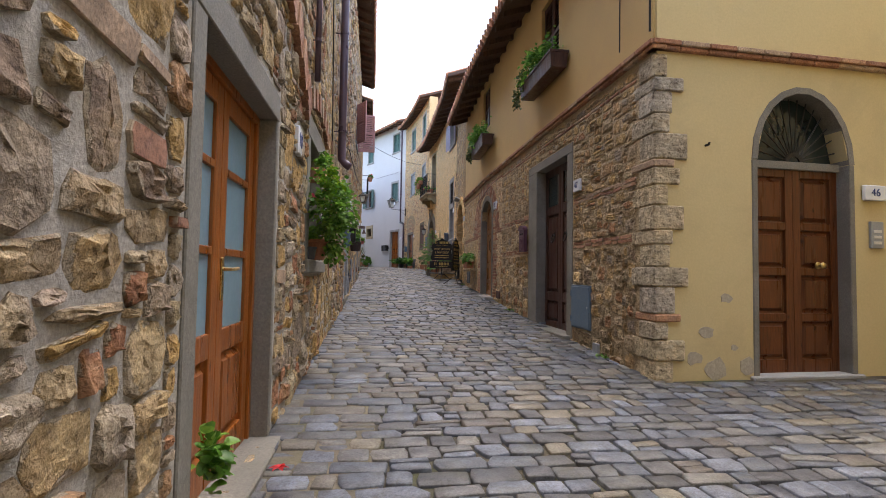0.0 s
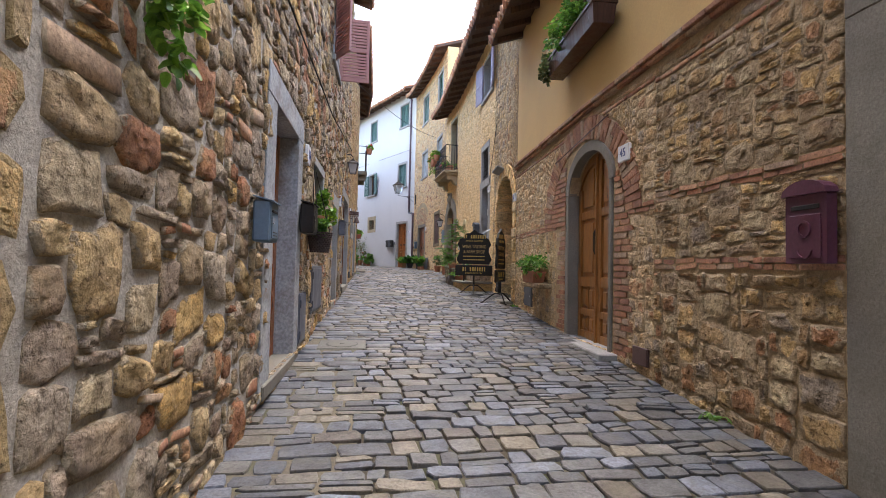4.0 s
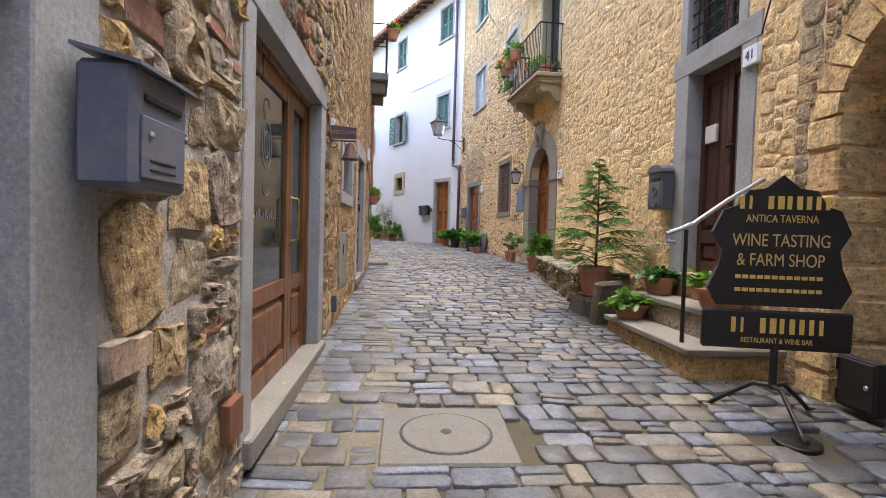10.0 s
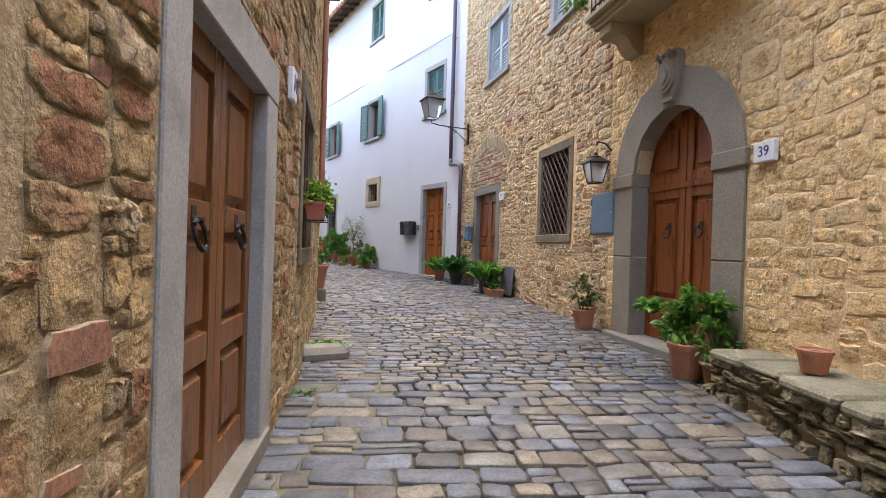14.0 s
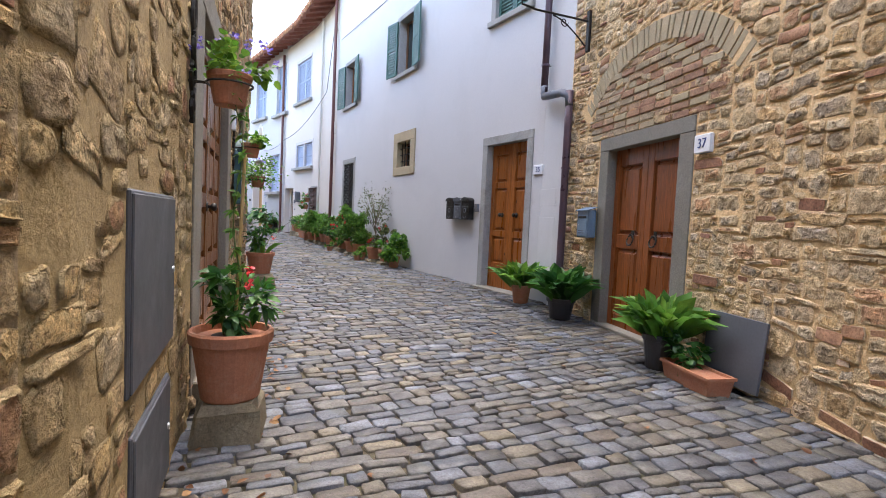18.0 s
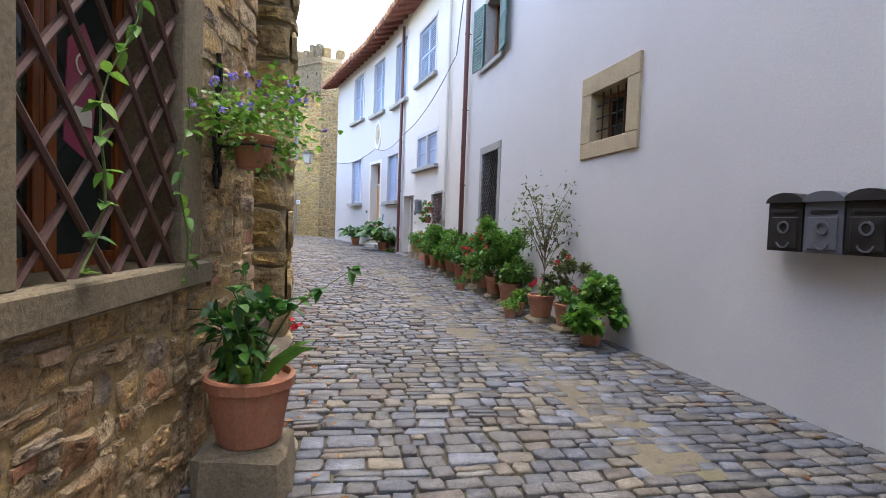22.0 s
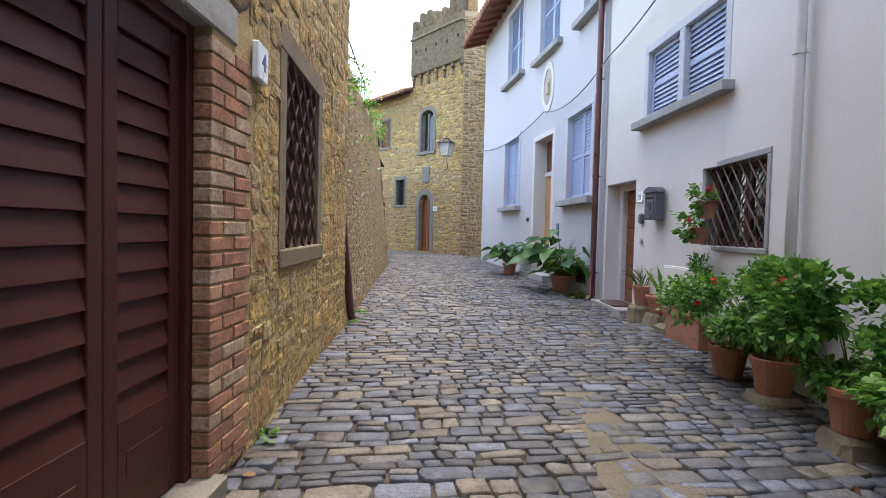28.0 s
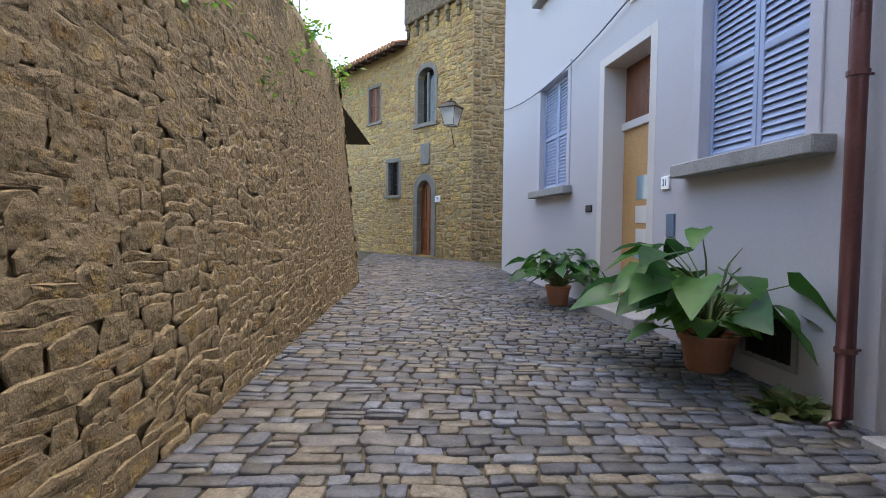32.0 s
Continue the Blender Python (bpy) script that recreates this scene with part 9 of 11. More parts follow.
p = thing("potted_plant", Matrix.Translation(q), "wide clay bowl with lush green leaves on the second step", "potted plant")
pot(p, 0.2, 0.17)
geranium(p, (0, 0, 0.22), (0.22, 0.2, 0.1), 100, mat=GREEN1, size=0.085)
number_plate("41", "R", 14.24, 3.47, 0.19, 0.16)
mailbox("R", 15.56, 2.27, 0.32, 0.46, SLATE, "dark grey ornate mailbox beside the raised door", 0.12, True)
# fir tree on its stone, upright slab, low bench wall
block(2.45, 20.75, 0.42, 0.42, 0.2, mat=DARKSTEP)
p = planted("potted_fir", 2.45, 20.75, "young conifer with layered drooping branches in a clay pot", 0.2, 0.34, saucer=True, dz=0.22)
fir(p, 0.3, 1.32, 0.66)
solid("stone_slab", Geo().box(-0.2, 0.2, -0.05, 0.05, -0.05, 0.46, 0.03), DARKSTEP, "upright rough stone slab leaning by the steps", "stone", m=pose(2.36, 20.22, ground_z(20.2), 8, 0, 28))
BW = thing("bench_wall", Matrix.Identity(4), "low dry-stone bench wall with worn flat slabs on top", "low wall")
bw0, bw1 = Vector((2.36, 21.1, 0)), Vector((2.62, 24.15, 0))
g = Geo()
g.add([(2.36 + 0.03, 21.1, 0.9), (2.62 + 0.03, 24.15, 0.9), (3.1, 24.15, 0.9), (3.1, 21.1, 0.9), (2.39, 21.1, ground_z(21.1) + 0.36), (2.65, 24.15, ground_z(24.15) + 0.28), (3.1, 24.15, ground_z(24.15) + 0.28), (3.1, 21.1, ground_z(21.1) + 0.36)],
      [(0, 1, 2, 3), (4, 5, 6, 7), (0, 1, 5, 4), (1, 2, 6, 5), (2, 3, 7, 6), (3, 0, 4, 7)])
part("core", g, MORTAR_D, BW, "earthy mortar core")
CUTS = [0, 0.1, 0.26, 0.37, 0.52, 0.6, 0.75, 0.87, 1.0]
for i in range(8):
    a, b = bw0.lerp(bw1, CUTS[i]), bw0.lerp(bw1, CUTS[i + 1])
    zt = ground_z(a.y) + 0.44 - 0.01 * i
    d = (b - a)
    g = Geo().box(-d.length / 2 + 0.006, d.length / 2 - 0.006, -0.78 + 0.035 * i, 0.03 + 0.008 * (i % 3), -0.05 - 0.012 * ((i * 5) % 3), 0.004 * ((i * 3) % 4), 0.024)
    o = part("slab", g, MOSSLAB, BW)
    c = (a + b) / 2
    o.matrix_world = pose(c.x, c.y, zt, 0.0, 0.0, math.degrees(math.atan2(d.y, d.x)) ) @ pose(0, 0, 0, 0, 0, 0)
number_plate("39", "R", 19.5, 3.07, 0.22, 0.16)
p = lantern(Matrix.Translation(at("R", 21.9, 3.10, 0.2)), "black wall lantern with clear panes beside the portal", 0.185, 0.0, BLACK)
part("bracket", Geo().tube([(0, 0, 0.46), (0.02, 0, 0.5), (0.12, 0, 0.48), (0.2, 0, 0.4)], 0.01, 6), IRON, p)
wall_box("meter_cabinet", "R", 21.74, 22.32, 2.48, 3.0, BLUEGREY, "blue-grey painted meter cabinet door beside the portal", "cabinet", 0.03, 0.02)
p = planted("potted_plant", 2.62, 26.65, "clay pot with a thin half-dry bush beside the portal", 0.14, 0.25)
bush(p, 0.22, 0.24, 0.42, 240, GREEN4, 0.06, "oval", 0.35)
p = planted("potted_plant", 2.68, 24.56, "clay pot with a dense bright green bush by the bench wall", 0.16, 0.3)
bush(p, 0.26, 0.36, 0.5, 1100, GREEN2, 0.065, "oval", 0.38)
p = planted("potted_plant", 2.78, 24.32, "small clay pot with a young plant by the bench wall", 0.12, 0.24)
bush(p, 0.2, 0.2, 0.34, 260, GREEN2, 0.05, "oval", 0.38)
p = thing("potted_plant", pose(2.78, 23.4, ground_z(23.4) + 0.385), "empty small clay pot on the bench wall", "pot")
pot(p, 0.1, 0.15)
g = Geo().box(-0.3, 0.3, -0.02, 0.0, 0, 0.52, 0.004)
solid("slate_panel", g, SLATE, "dark slate panel leaning on the stone wall", "panel", m=wall_pose("R", 25.36, ground_z(30.0) + 0.05, 0.09) @ pose(0, 0, 0, -6, 0, 0))
number_plate("37", "R", 25.92, 3.3, 0.21, 0.16)
mailbox("R", 27.8, 2.42, 0.28, 0.36, BLUEGREY, "small blue-grey mailbox with a white label", 0.11)
brick_arch("R", 25.6, 28.0, 3.85, 0.55, 44, "shallow brick relieving arch in the stone wall", 0.22, 0.018, TANSTONE)
PALEBRICK = surface("weathered_pale_brick", [(0.36, 0.21, 0.13), (0.40, 0.27, 0.17), (0.33, 0.19, 0.12), (0.38, 0.30, 0.20)], 0.9, 0.8, 50, 3, 0.35, pieces=True, bump_scale=30, dist=0.02)
BF = thing("brick_panel", wall_pose("R", 26.8, 3.58), "brick infill between the lintel and the relieving arch", "brickwork", kind="structure")
for r in range(10):
    half = 1.15 * math.sqrt(max(0.05, 1 - (r / 11) ** 2))
    n = max(3, int(half * 2 / 0.24))
    for k in range(n):
        x0 = -half + 2 * half * k / n
        part("brick", Geo().box(x0 + 0.005, x0 + 2 * half / n - 0.006, -0.012 - 0.006 * ((k * 3 + r) % 3), 0.03, 0.078 * r + 0.004, 0.078 * r + 0.07, 0.008), PALEBRICK if (k * 7 + r * 3) % 4 else TANSTONE, BF)
p = planted("potted_aspidistra", 2.16, 30.45, "dark pot with arching glossy aspidistra leaves", 0.15, 0.3, PLASTICPOT)
aspidistra(p, 0.26, 90, 0.74, GREEN2, 0.135)
p = thing("brick_planter", wall_pose("R", 25.45, ground_z(29.8), 0.3), "low brick-coloured trough with small plants", "planter")
trough(p, 0.55, 0.22, 0.15)
geranium(p, (-0.12, 0, 0.24), (0.16, 0.12, 0.13), 120, mat=GREEN3, size=0.05)
p = planted("potted_aspidistra", 1.86, 32.35, "dark pot overflowing with glossy aspidistra leaves", 0.17, 0.26, PLASTICPOT)
aspidistra(p, 0.22, 130, 0.84, GREEN3, 0.135)
p = planted("potted_aspidistra", 1.60, 33.40, "clay pot with bright glossy aspidistra leaves", 0.14, 0.26)
aspidistra(p, 0.22, 95, 0.7, GREEN2, 0.125)
downpipe("downpipe", "R", 28.36, 1.5, 4.3, PURPLEPIPE, "purple-brown downpipe at the joint of the stone and white houses", 0.05, 0.09)
downpipe("downpipe", "R", 29.05, 4.4, 10.8, PURPLEPIPE, "purple-brown upper downpipe on the white wall", 0.05, 0.09)
p = thing("downpipe_bend", Matrix.Identity(4), "sloping grey-purple pipe joining the two downpipes", "downpipe")
part("pipe", Geo().tube([at("R", 29.05, 4.5, 0.09), at("R", 29.02, 4.36, 0.1), at("R", 28.5, 4.3, 0.12), at("R", 28.37, 4.24, 0.1), at("R", 28.36, 4.1, 0.09)], 0.055, 10), GREYBOX, p, smooth=True)
lantern(pose(1.18, 32.3, 5.2, 0, 0, -72), "large black street lantern on a scrolled iron bracket", 0.33, 0.95, BLACK)
for z0_, z1_ in ((2.02, 2.66), (2.82, 3.06)):
    solid("cover_plate", Geo().box(-0.27, 0.27, -0.004, 0.01, z0_, z1_, 0.002), WHITE, "flush white painted cover plate on the white wall", "cover plate", m=wall_pose("R", 28.98, 0.0))
number_plate("35", "R", 29.21, 3.35, 0.21, 0.14, 0.012)
mb = [mailbox("R", 30.98 + 0.265 * i, 2.58, 0.25, 0.38, IRON if i != 1 else SLATE, "black ornate cast mailbox in a row on the white wall", 0.1, True, True, "row of mailboxes") for i in range(3)]
solid("intercom", Geo().box(-0.05, 0.05, -0.04, 0.01, 0, 0.14, 0.006), GREYBOX, "small grey intercom box on the white wall", "intercom", m=wall_pose("R", 30.78, 2.72))

# row of pots along the white wall: (s, out, pot radius, height, plant radius, plant height, leaves, tint, leaf size, lift, flowers, label)
ROW = [(33.55, 0.28, 0.15, 0.24, 0.30, 0.50, 300, GREEN2, 0.09, 0.0, None, "clay pot with a leafy hydrangea at the end of the row"),
       (34.15, 0.25, 0.17, 0.26, 0.30, 0.62, 420, GREEN4, 0.05, 0.05, REDFLOWER, "clay pot with a fine-leaved shrub and small red berries"),
       (34.75, 0.30, 0.19, 0.28, 0.0, 0.0, 0, GREEN4, 0.05, 0.04, None, "clay pot with a thin grey-green olive sapling"),
       (35.2, 0.45, 0.12, 0.18, 0.16, 0.22, 110, GREEN1, 0.06, 0.0, None, "small clay pot with broad young leaves"),
       (35.95, 0.28, 0.18, 0.26, 0.32, 0.82, 1100, GREEN2, 0.056, 0.05, REDFLOWER, "tall hibiscus bush with red flowers in a clay pot"),
       (36.5, 0.30, 0.18, 0.28, 0.31, 0.92, 1100, GREEN2, 0.056, 0.05, REDFLOWER, "tall bushy hibiscus with a few red flowers"),
       (37.05, 0.30, 0.18, 0.3, 0.26, 0.66, 480, GREEN2, 0.06, 0.08, REDFLOWER, "geranium bush with bright red flowers in a clay pot"),
       (37.5, 0.28, 0.16, 0.27, 0.26, 0.62, 380, GREEN2, 0.05, 0.08, REDFLOWER, "clay pot with a red geranium on a stone"),
       (38.05, 0.28, 0.17, 0.27, 0.28, 0.62, 420, GREEN3, 0.05, 0.1, None, "clay pot with a dense green shrub on a stone"),
       (38.65, 0.28, 0.15, 0.25, 0.28, 0.6, 420, GREEN2, 0.05, 0.06, None, "clay pot with a fresh green shrub"),
       (39.3, 0.30, 0.16, 0.26, 0.32, 0.64, 520, GREEN2, 0.055, 0.08, None, "clay pot with a broad green shrub"),
       (40.0, 0.30, 0.16, 0.26, 0.34, 0.68, 800, GREEN2, 0.055, 0.08, None, "clay pot with a wide dark green shrub"),
       (40.75, 0.32, 0.17, 0.26, 0.38, 0.70, 1100, GREEN2, 0.045, 0.05, REDFLOWER, "clay pot with a light green shrub and a red bloom"),
       (41.4, 0.32, 0.17, 0.26, 0.42, 0.66, 1300, GREEN2, 0.04, 0.0, None, "clay pot with airy light green herbs")]
for s_, out, r, h, R, H, n, mat, sz, lift, fl, lab in ROW:
    q = at("R", s_, 0, out)
    if lift:
        block(q.x, q.y, r * 1.7, r * 1.6, lift + 0.02, "flat stone under a flower pot", turn=25)
    p = thing("potted_plant", pose(q.x, q.y, ground_z(q.y) + lift + (0.02 if lift else 0)), lab, "potted plant", "pots along the white wall")
    pot(p, r * 0.9, h)
    if n:
        bush(p, h * (0.35 if H > 0.8 else 0.5), R * (1.5 if s_ > 38 or H > 0.8 else 1.25), H * 1.15, int(n * (3.8 if s_ > 38 else 2.8)), mat, sz * 0.98, "oval", 0.38, flowers=fl, nf=6)
    else:
        tr = [[(0, 0, h * 0.85), (0.03, 0.01, h + 0.4), (0.0, 0.04, h + 0.8)]]
        for i in range(14):
            a = i * 1.9
            tr.append([(0.02, 0.02, h + 0.3 + 0.03 * i), (0.16 * math.cos(a), 0.16 * math.sin(a), h + 0.62 + 0.035 * i), (0.32 * math.cos(a), 0.32 * math.sin(a), h + 0.72 + 0.05 * i)])
        stems(p, tr, 0.009, BARK)
        tips = np.array([t[k] for t in tr[1:] for k in (1, 2) for _ in range(18)])
        leaves("foliage", tips + prng.normal(0, 0.075, tips.shape), prng.normal(size=tips.shape), 0.06, 0.028, GREEN4, p)
        geranium(p, (0, 0, h + 0.08), (0.17, 0.17, 0.12), 120, REDFLOWER, 8, GREEN2, 0.05)
for i in range(2):
    s_ = 35.0 + 2.4 * i
    q = at("R", s_, 0, 0.62)
    p = thing("potted_plant", pose(q.x, q.y, ground_z(q.y)), "small clay pot with low seedlings in front of the row", "potted plant", "pots along the white wall")
    pot(p, 0.09, 0.13)
    geranium(p, (0, 0, 0.17), (0.12, 0.12, 0.08), 70, mat=(GREEN1, GREEN2, GREEN4)[i % 3], size=0.045)
downpipe("downpipe", "R", 39.42, 1.55, 10.7, COPPER, "red-brown downpipe on the white wall", 0.05, 0.09, 0.0, 1.6)
downpipe("downpipe", "R", 41.05, 2.2, 9.2, WHITE2, "white painted pipe on the off-white wall", 0.04, 0.07, 0.0, 1.6)
cable("cable", [at("R", 40.5, 6.6, 0.06), at("R", 45.4, 5.6, 0.07), at("R", 49.0, 5.55, 0.07), at("R", 55.2, 5.6, 0.07)], "pale cable looped along the house fronts", 0.012, GREYBOX, 0.25)
cable("cable", [at("R", 39.6, 8.6, 0.06), at("R", 40.4, 6.6, 0.06)], "pale cable on the house front", 0.012, GREYBOX)
# lattice window with two hanging geraniums, letter box and bells of number 33
for s_, z_ in ((42.3, 2.98), (42.45, 2.72)):
    q = at("R", s_, z_, 0.16)
    p = thing("hanging_pot", Matrix.Translation(q), "clay pot with red geraniums hung on the lattice", "hanging plant", "pots on the lattice")
    pot(p, 0.1, 0.17)
    geranium(p, (-0.04, -0.06, 0.2), (0.17, 0.2, 0.15), 190, REDFLOWER, 2, GREEN2, 0.038)
mailbox("R", 43.6, 2.99, 0.3, 0.4, SLATE, "dark grey ornate mailbox on the off-white wall", 0.11, True)
number_plate("33", "R", 44.17, 3.31, 0.18, 0.14, 0.012)
solid("door_bell", Geo().box(-0.05, 0.05, -0.05, 0.01, 0, 0.14, 0.02), GREYBOX, "small grey door bell box", "door bell", m=wall_pose("R", 44.1, 2.95))
solid("bell_push", Geo().lathe([(0.035, -0.01), (0.033, 0.012), (0.012, 0.014)], 14), STEEL, "round metal bell push", "bell push", m=wall_pose("R", 44.1, 2.72) @ pose(0, -0.01, 0, 90, 0, 0))
q = at("R", 44.86, 1.762, 0.0)
solid("door_mat", Geo().box(-0.32, 0.32, -0.16, 0.16, -0.012, 0.012, 0.006), WOOD_D, "dark brown door mat on the paving", "door mat", m=Matrix.Translation(q) @ pose(0, 0, 0, 0, 0, 118))
for x_, y_, r, h, kind, lab, lift in ((-4.52, 46.98, 0.13, 0.26, "long", "grey-brown pot with long drooping strap leaves", 0.2), (-4.28, 46.7, 0.17, 0.22, "snake", "clay bowl with upright wavy cactus stems", 0.16), (-4.12, 46.32, 0.11, 0.18, "low", "small clay pot with white flowers", 0.1)):
    block(x_, y_, 0.3, 0.26, lift, "rough stone block under a pot", turn=35)
    p = thing("potted_plant", pose(x_, y_, ground_z(y_) + lift), lab, "potted plant")
    pot(p, r, h)
    if kind == "long":
        aspidistra(p, h, 40, 0.55, GREEN4, 0.02)
    elif kind == "snake":
        leaves("foliage", prng.normal(0, 0.03, (9, 3)) * [1, 1, 0] + [0, 0, h * 0.9], prng.normal(0, 0.5, (9, 3)) + [0, 0, 1], prng.uniform(0.25, 0.5, 9), 0.075, GREEN2, p, "oval", 0.05)
    else:
        bush(p, h, 0.15, 0.25, 120, GREEN1, 0.035)
wall_box("meter_cabinet", "R", 42.86, 43.44, 1.86, 2.44, OFFWHITE, "pale grey meter cabinet door low on the off-white wall", "cabinet", 0.02, 0.02, False)
q = Vector((-3.88, 45.82, 0))
p = thing("flower_box", pose(q.x, q.y, ground_z(q.y), 0, 0, 120.7), "ribbed clay trough with wispy flowering herbs", "flower box")
trough(p, 0.7, 0.28, 0.34)
bush(p, 0.28, 0.42, 0.66, 1700, GREEN2, 0.05, "lance", 0.17)
# the bend: big-leaved plants, cellar grate, downpipe
q = Vector((-6.22, 49.4, 0))
p = thing("potted_plant", pose(q.x, q.y, ground_z(q.y)), "clay pot with a large spreading elephant-ear plant", "potted plant")
pot(p, 0.22, 0.3)
big_leaves(p, 0.34, 46, 0.74, 0.33, GREEN3)
big_leaves(p, 0.24, 60, 0.5, 0.27, GREEN2)
q = Vector((-8.2, 51.95, 0))
p = thing("potted_plant", pose(q.x, q.y, ground_z(q.y)), "clay pot with a bushy broad-leaved plant", "potted plant")
pot(p, 0.18, 0.28)
big_leaves(p, 0.26, 70, 0.5, 0.24, GREEN3)
weeds("weeds", *at("R", 45.95, 0, 0.25).to_tuple()[:2], 60, 0.14, 0.2, GREEN4)
p = thing("cellar_grate", wall_pose("R", 46.5, ground_z(49.1) + 0.2), "low cellar opening with an iron grate in a grey stone rim", "grate")
part("rim", Geo().box(-0.30, 0.30, -0.02, 0.02, -0.04, 0.0).box(-0.30, 0.30, -0.02, 0.02, 0.30, 0.34).box(-0.30, -0.25, -0.02, 0.02, 0, 0.30).box(0.25, 0.30, -0.02, 0.02, 0, 0.30), SERENA, p)
# no hole behind: a black plate paints the dark of the cellar opening
part("back_plate", Geo().box(-0.25, 0.25, -0.004, 0.004, 0, 0.30, 0.001), BLACK, p)
for i in range(7):
    part("bar", Geo().tube([(-0.21 + 0.07 * i, -0.015, 0), (-0.21 + 0.07 * i, -0.015, 0.30)], 0.007, 5), IRON, p)
downpipe("downpipe", "R", 45.72, 1.75, 9.1, COPPER, "red-brown downpipe between the two pale houses", 0.05, 0.09, 0.08, 1.6)
number_plate("31", "R", 48.1, 3.32, 0.17, 0.14, 0.012)
solid("intercom", Geo().box(-0.08, 0.08, -0.02, 0.01, -0.12, 0.12, 0.006), BLUEGREY, "blue-grey intercom plate on the pale wall", "intercom", m=wall_pose("R", 47.98, 2.88))
solid("letter_slot", Geo().box(-0.11, 0.11, -0.015, 0.01, -0.05, 0.05, 0.01), IRON, "dark letter slot in the rendered wall", "letter slot", m=wall_pose("R", 50.15, 3.12))

# balcony on the golden stone house
p = thing("balcony", wall_pose("R", 20.62, 4.77, 0.0), "stone balcony with a black iron rail crowded with potted plants", "balcony")
part("slab", Geo().box(-1.03, 1.03, -0.53, 0.2, 0.1, 0.18, 0.02), TANSTONE, p)
part("slab_moulding", Geo().box(-0.99, 0.99, -0.48, 0.2, 0.045, 0.1, 0.02).box(-0.96, 0.96, -0.45, 0.2, 0.0, 0.05, 0.012), TANSTONE, p)
for x in (-0.77, 0.77):
    prof = [(0.1, 0.02), (-0.4, 0.02), (-0.41, -0.1), (-0.36, -0.15), (-0.27, -0.13), (-0.2, -0.15), (-0.15, -0.24), (-0.07, -0.31), (0.1, -0.33)]
    k = len(prof)
    vs = [(x + sx * 0.12, y, z) for sx in (-1, 1) for y, z in prof]
    part("bracket", Geo().add(vs, [tuple(range(k)), tuple(range(2 * k - 1, k - 1, -1))] + [(i, i + k, (i + 1) % k + k, (i + 1) % k) for i in range(k)]), TANSTONE, p)
part("rail", Geo().tube([(-0.98, 0, 1.08), (-0.98, -0.47, 1.08), (0.98, -0.47, 1.08), (0.98, 0, 1.08)], 0.016, 6).tube([(-0.98, 0, 0.26), (-0.98, -0.47, 0.26), (0.98, -0.47, 0.26), (0.98, 0, 0.26)], 0.012, 6), IRON, p)
for i in range(22):
    x = -0.98 + 1.96 * i / 21
    part("bar", Geo().tube([(x, -0.47, 0.18), (x, -0.47, 0.48), (x + 0.03, -0.49, 0.63), (x, -0.47, 0.78), (x, -0.47, 1.08)], 0.008, 5), IRON, p)
for i in range(4):
    for x in (-0.98, 0.98):
        part("bar", Geo().tube([(x, -0.1 * i - 0.05, 0.18), (x, -0.1 * i - 0.05, 1.08)], 0.008, 5), IRON, p)
for s_, z_, o_, fl, mt in ((19.85, 4.955, 0.25, None, GREEN2), (20.35, 4.955, 0.28, PINKFLOWER, GREEN2), (20.75, 5.5, 0.6, None, GREEN1), (21.2, 5.45, 0.6, None, LIME), (21.75, 5.45, 0.55, REDFLOWER, GREEN1)):
    q = at("R", s_, z_, o_)
    p = thing("balcony_pot", Matrix.Translation(q), "clay pot with overflowing leaves on the balcony", "potted plant", "pots on the balcony")
    pot(p, 0.12, 0.19)
    geranium(p, (-0.03, 0.05, 0.27), (0.2, 0.22, 0.15), 240, fl, 6, mt, 0.04)
geranium(p, (0.0, 0.1, 0.0), (0.16, 0.22, 0.3), 260, REDFLOWER, 3, GREEN1, 0.04)
cable("cable", [at("R", 24.0, 7.2, 0.05), at("L", 24.6, 5.9, 0.1)], "thin cable slung across the lane", 0.007, BLACK, 0.2)
cable("cable", [at("R", 29.0, 7.75, 0.05), at("R", 38.9, 7.9, 0.05)], "thin brown cable along the white wall", 0.009, PURPLEPIPE, 0.0)
cable("cable", [at("R", 29.3, 10.0, 0.05), (2.2, 18.0, 11.2)], "thin cable slung above the lane", 0.007, BLACK, 0.3)
cable("cable", [at("R", 13.4, 4.9, 0.04), at("R", 14.0, 3.9, 0.04), at("R", 14.1, 3.6, 0.05)], "thin cable on the stone wall", 0.007)

# castle: battlements, wall lantern, plaque
BT = thing("battlements", wall_pose("E", 1.7, 11.55), "crumbling stone battlements on the castle tower", "battlements", kind="structure")
part("projecting_parapet", Geo().box(-1.74, 1.7, -0.14, 0.3, -1.92, 0.0, 0.03), STONE_T, BT, "grey-brown parapet wall carried on corbels")
part("string_course", Geo().box(-1.78, 1.74, -0.19, 0.3, -0.38, -0.28, 0.02), STONE_T, BT)
for i in range(7):
    part("merlon", Geo().box(-1.76 + 0.51 * i, -1.76 + 0.51 * i + 0.3, -0.12, 0.3, -0.02, 0.52 + 0.1 * ((i * 3) % 4) - 0.08 * (i % 2), 0.06), STONE_T, BT)
# solid black blocks paint the darkness of the put holes
for i in range(5):
    part("put_hole", Geo().box(-1.4 + 0.7 * i, -1.28 + 0.7 * i, -0.146, -0.1, -1.0 - 0.06 * (i % 2), -0.86 - 0.06 * (i % 2), 0.004), BLACK, BT)
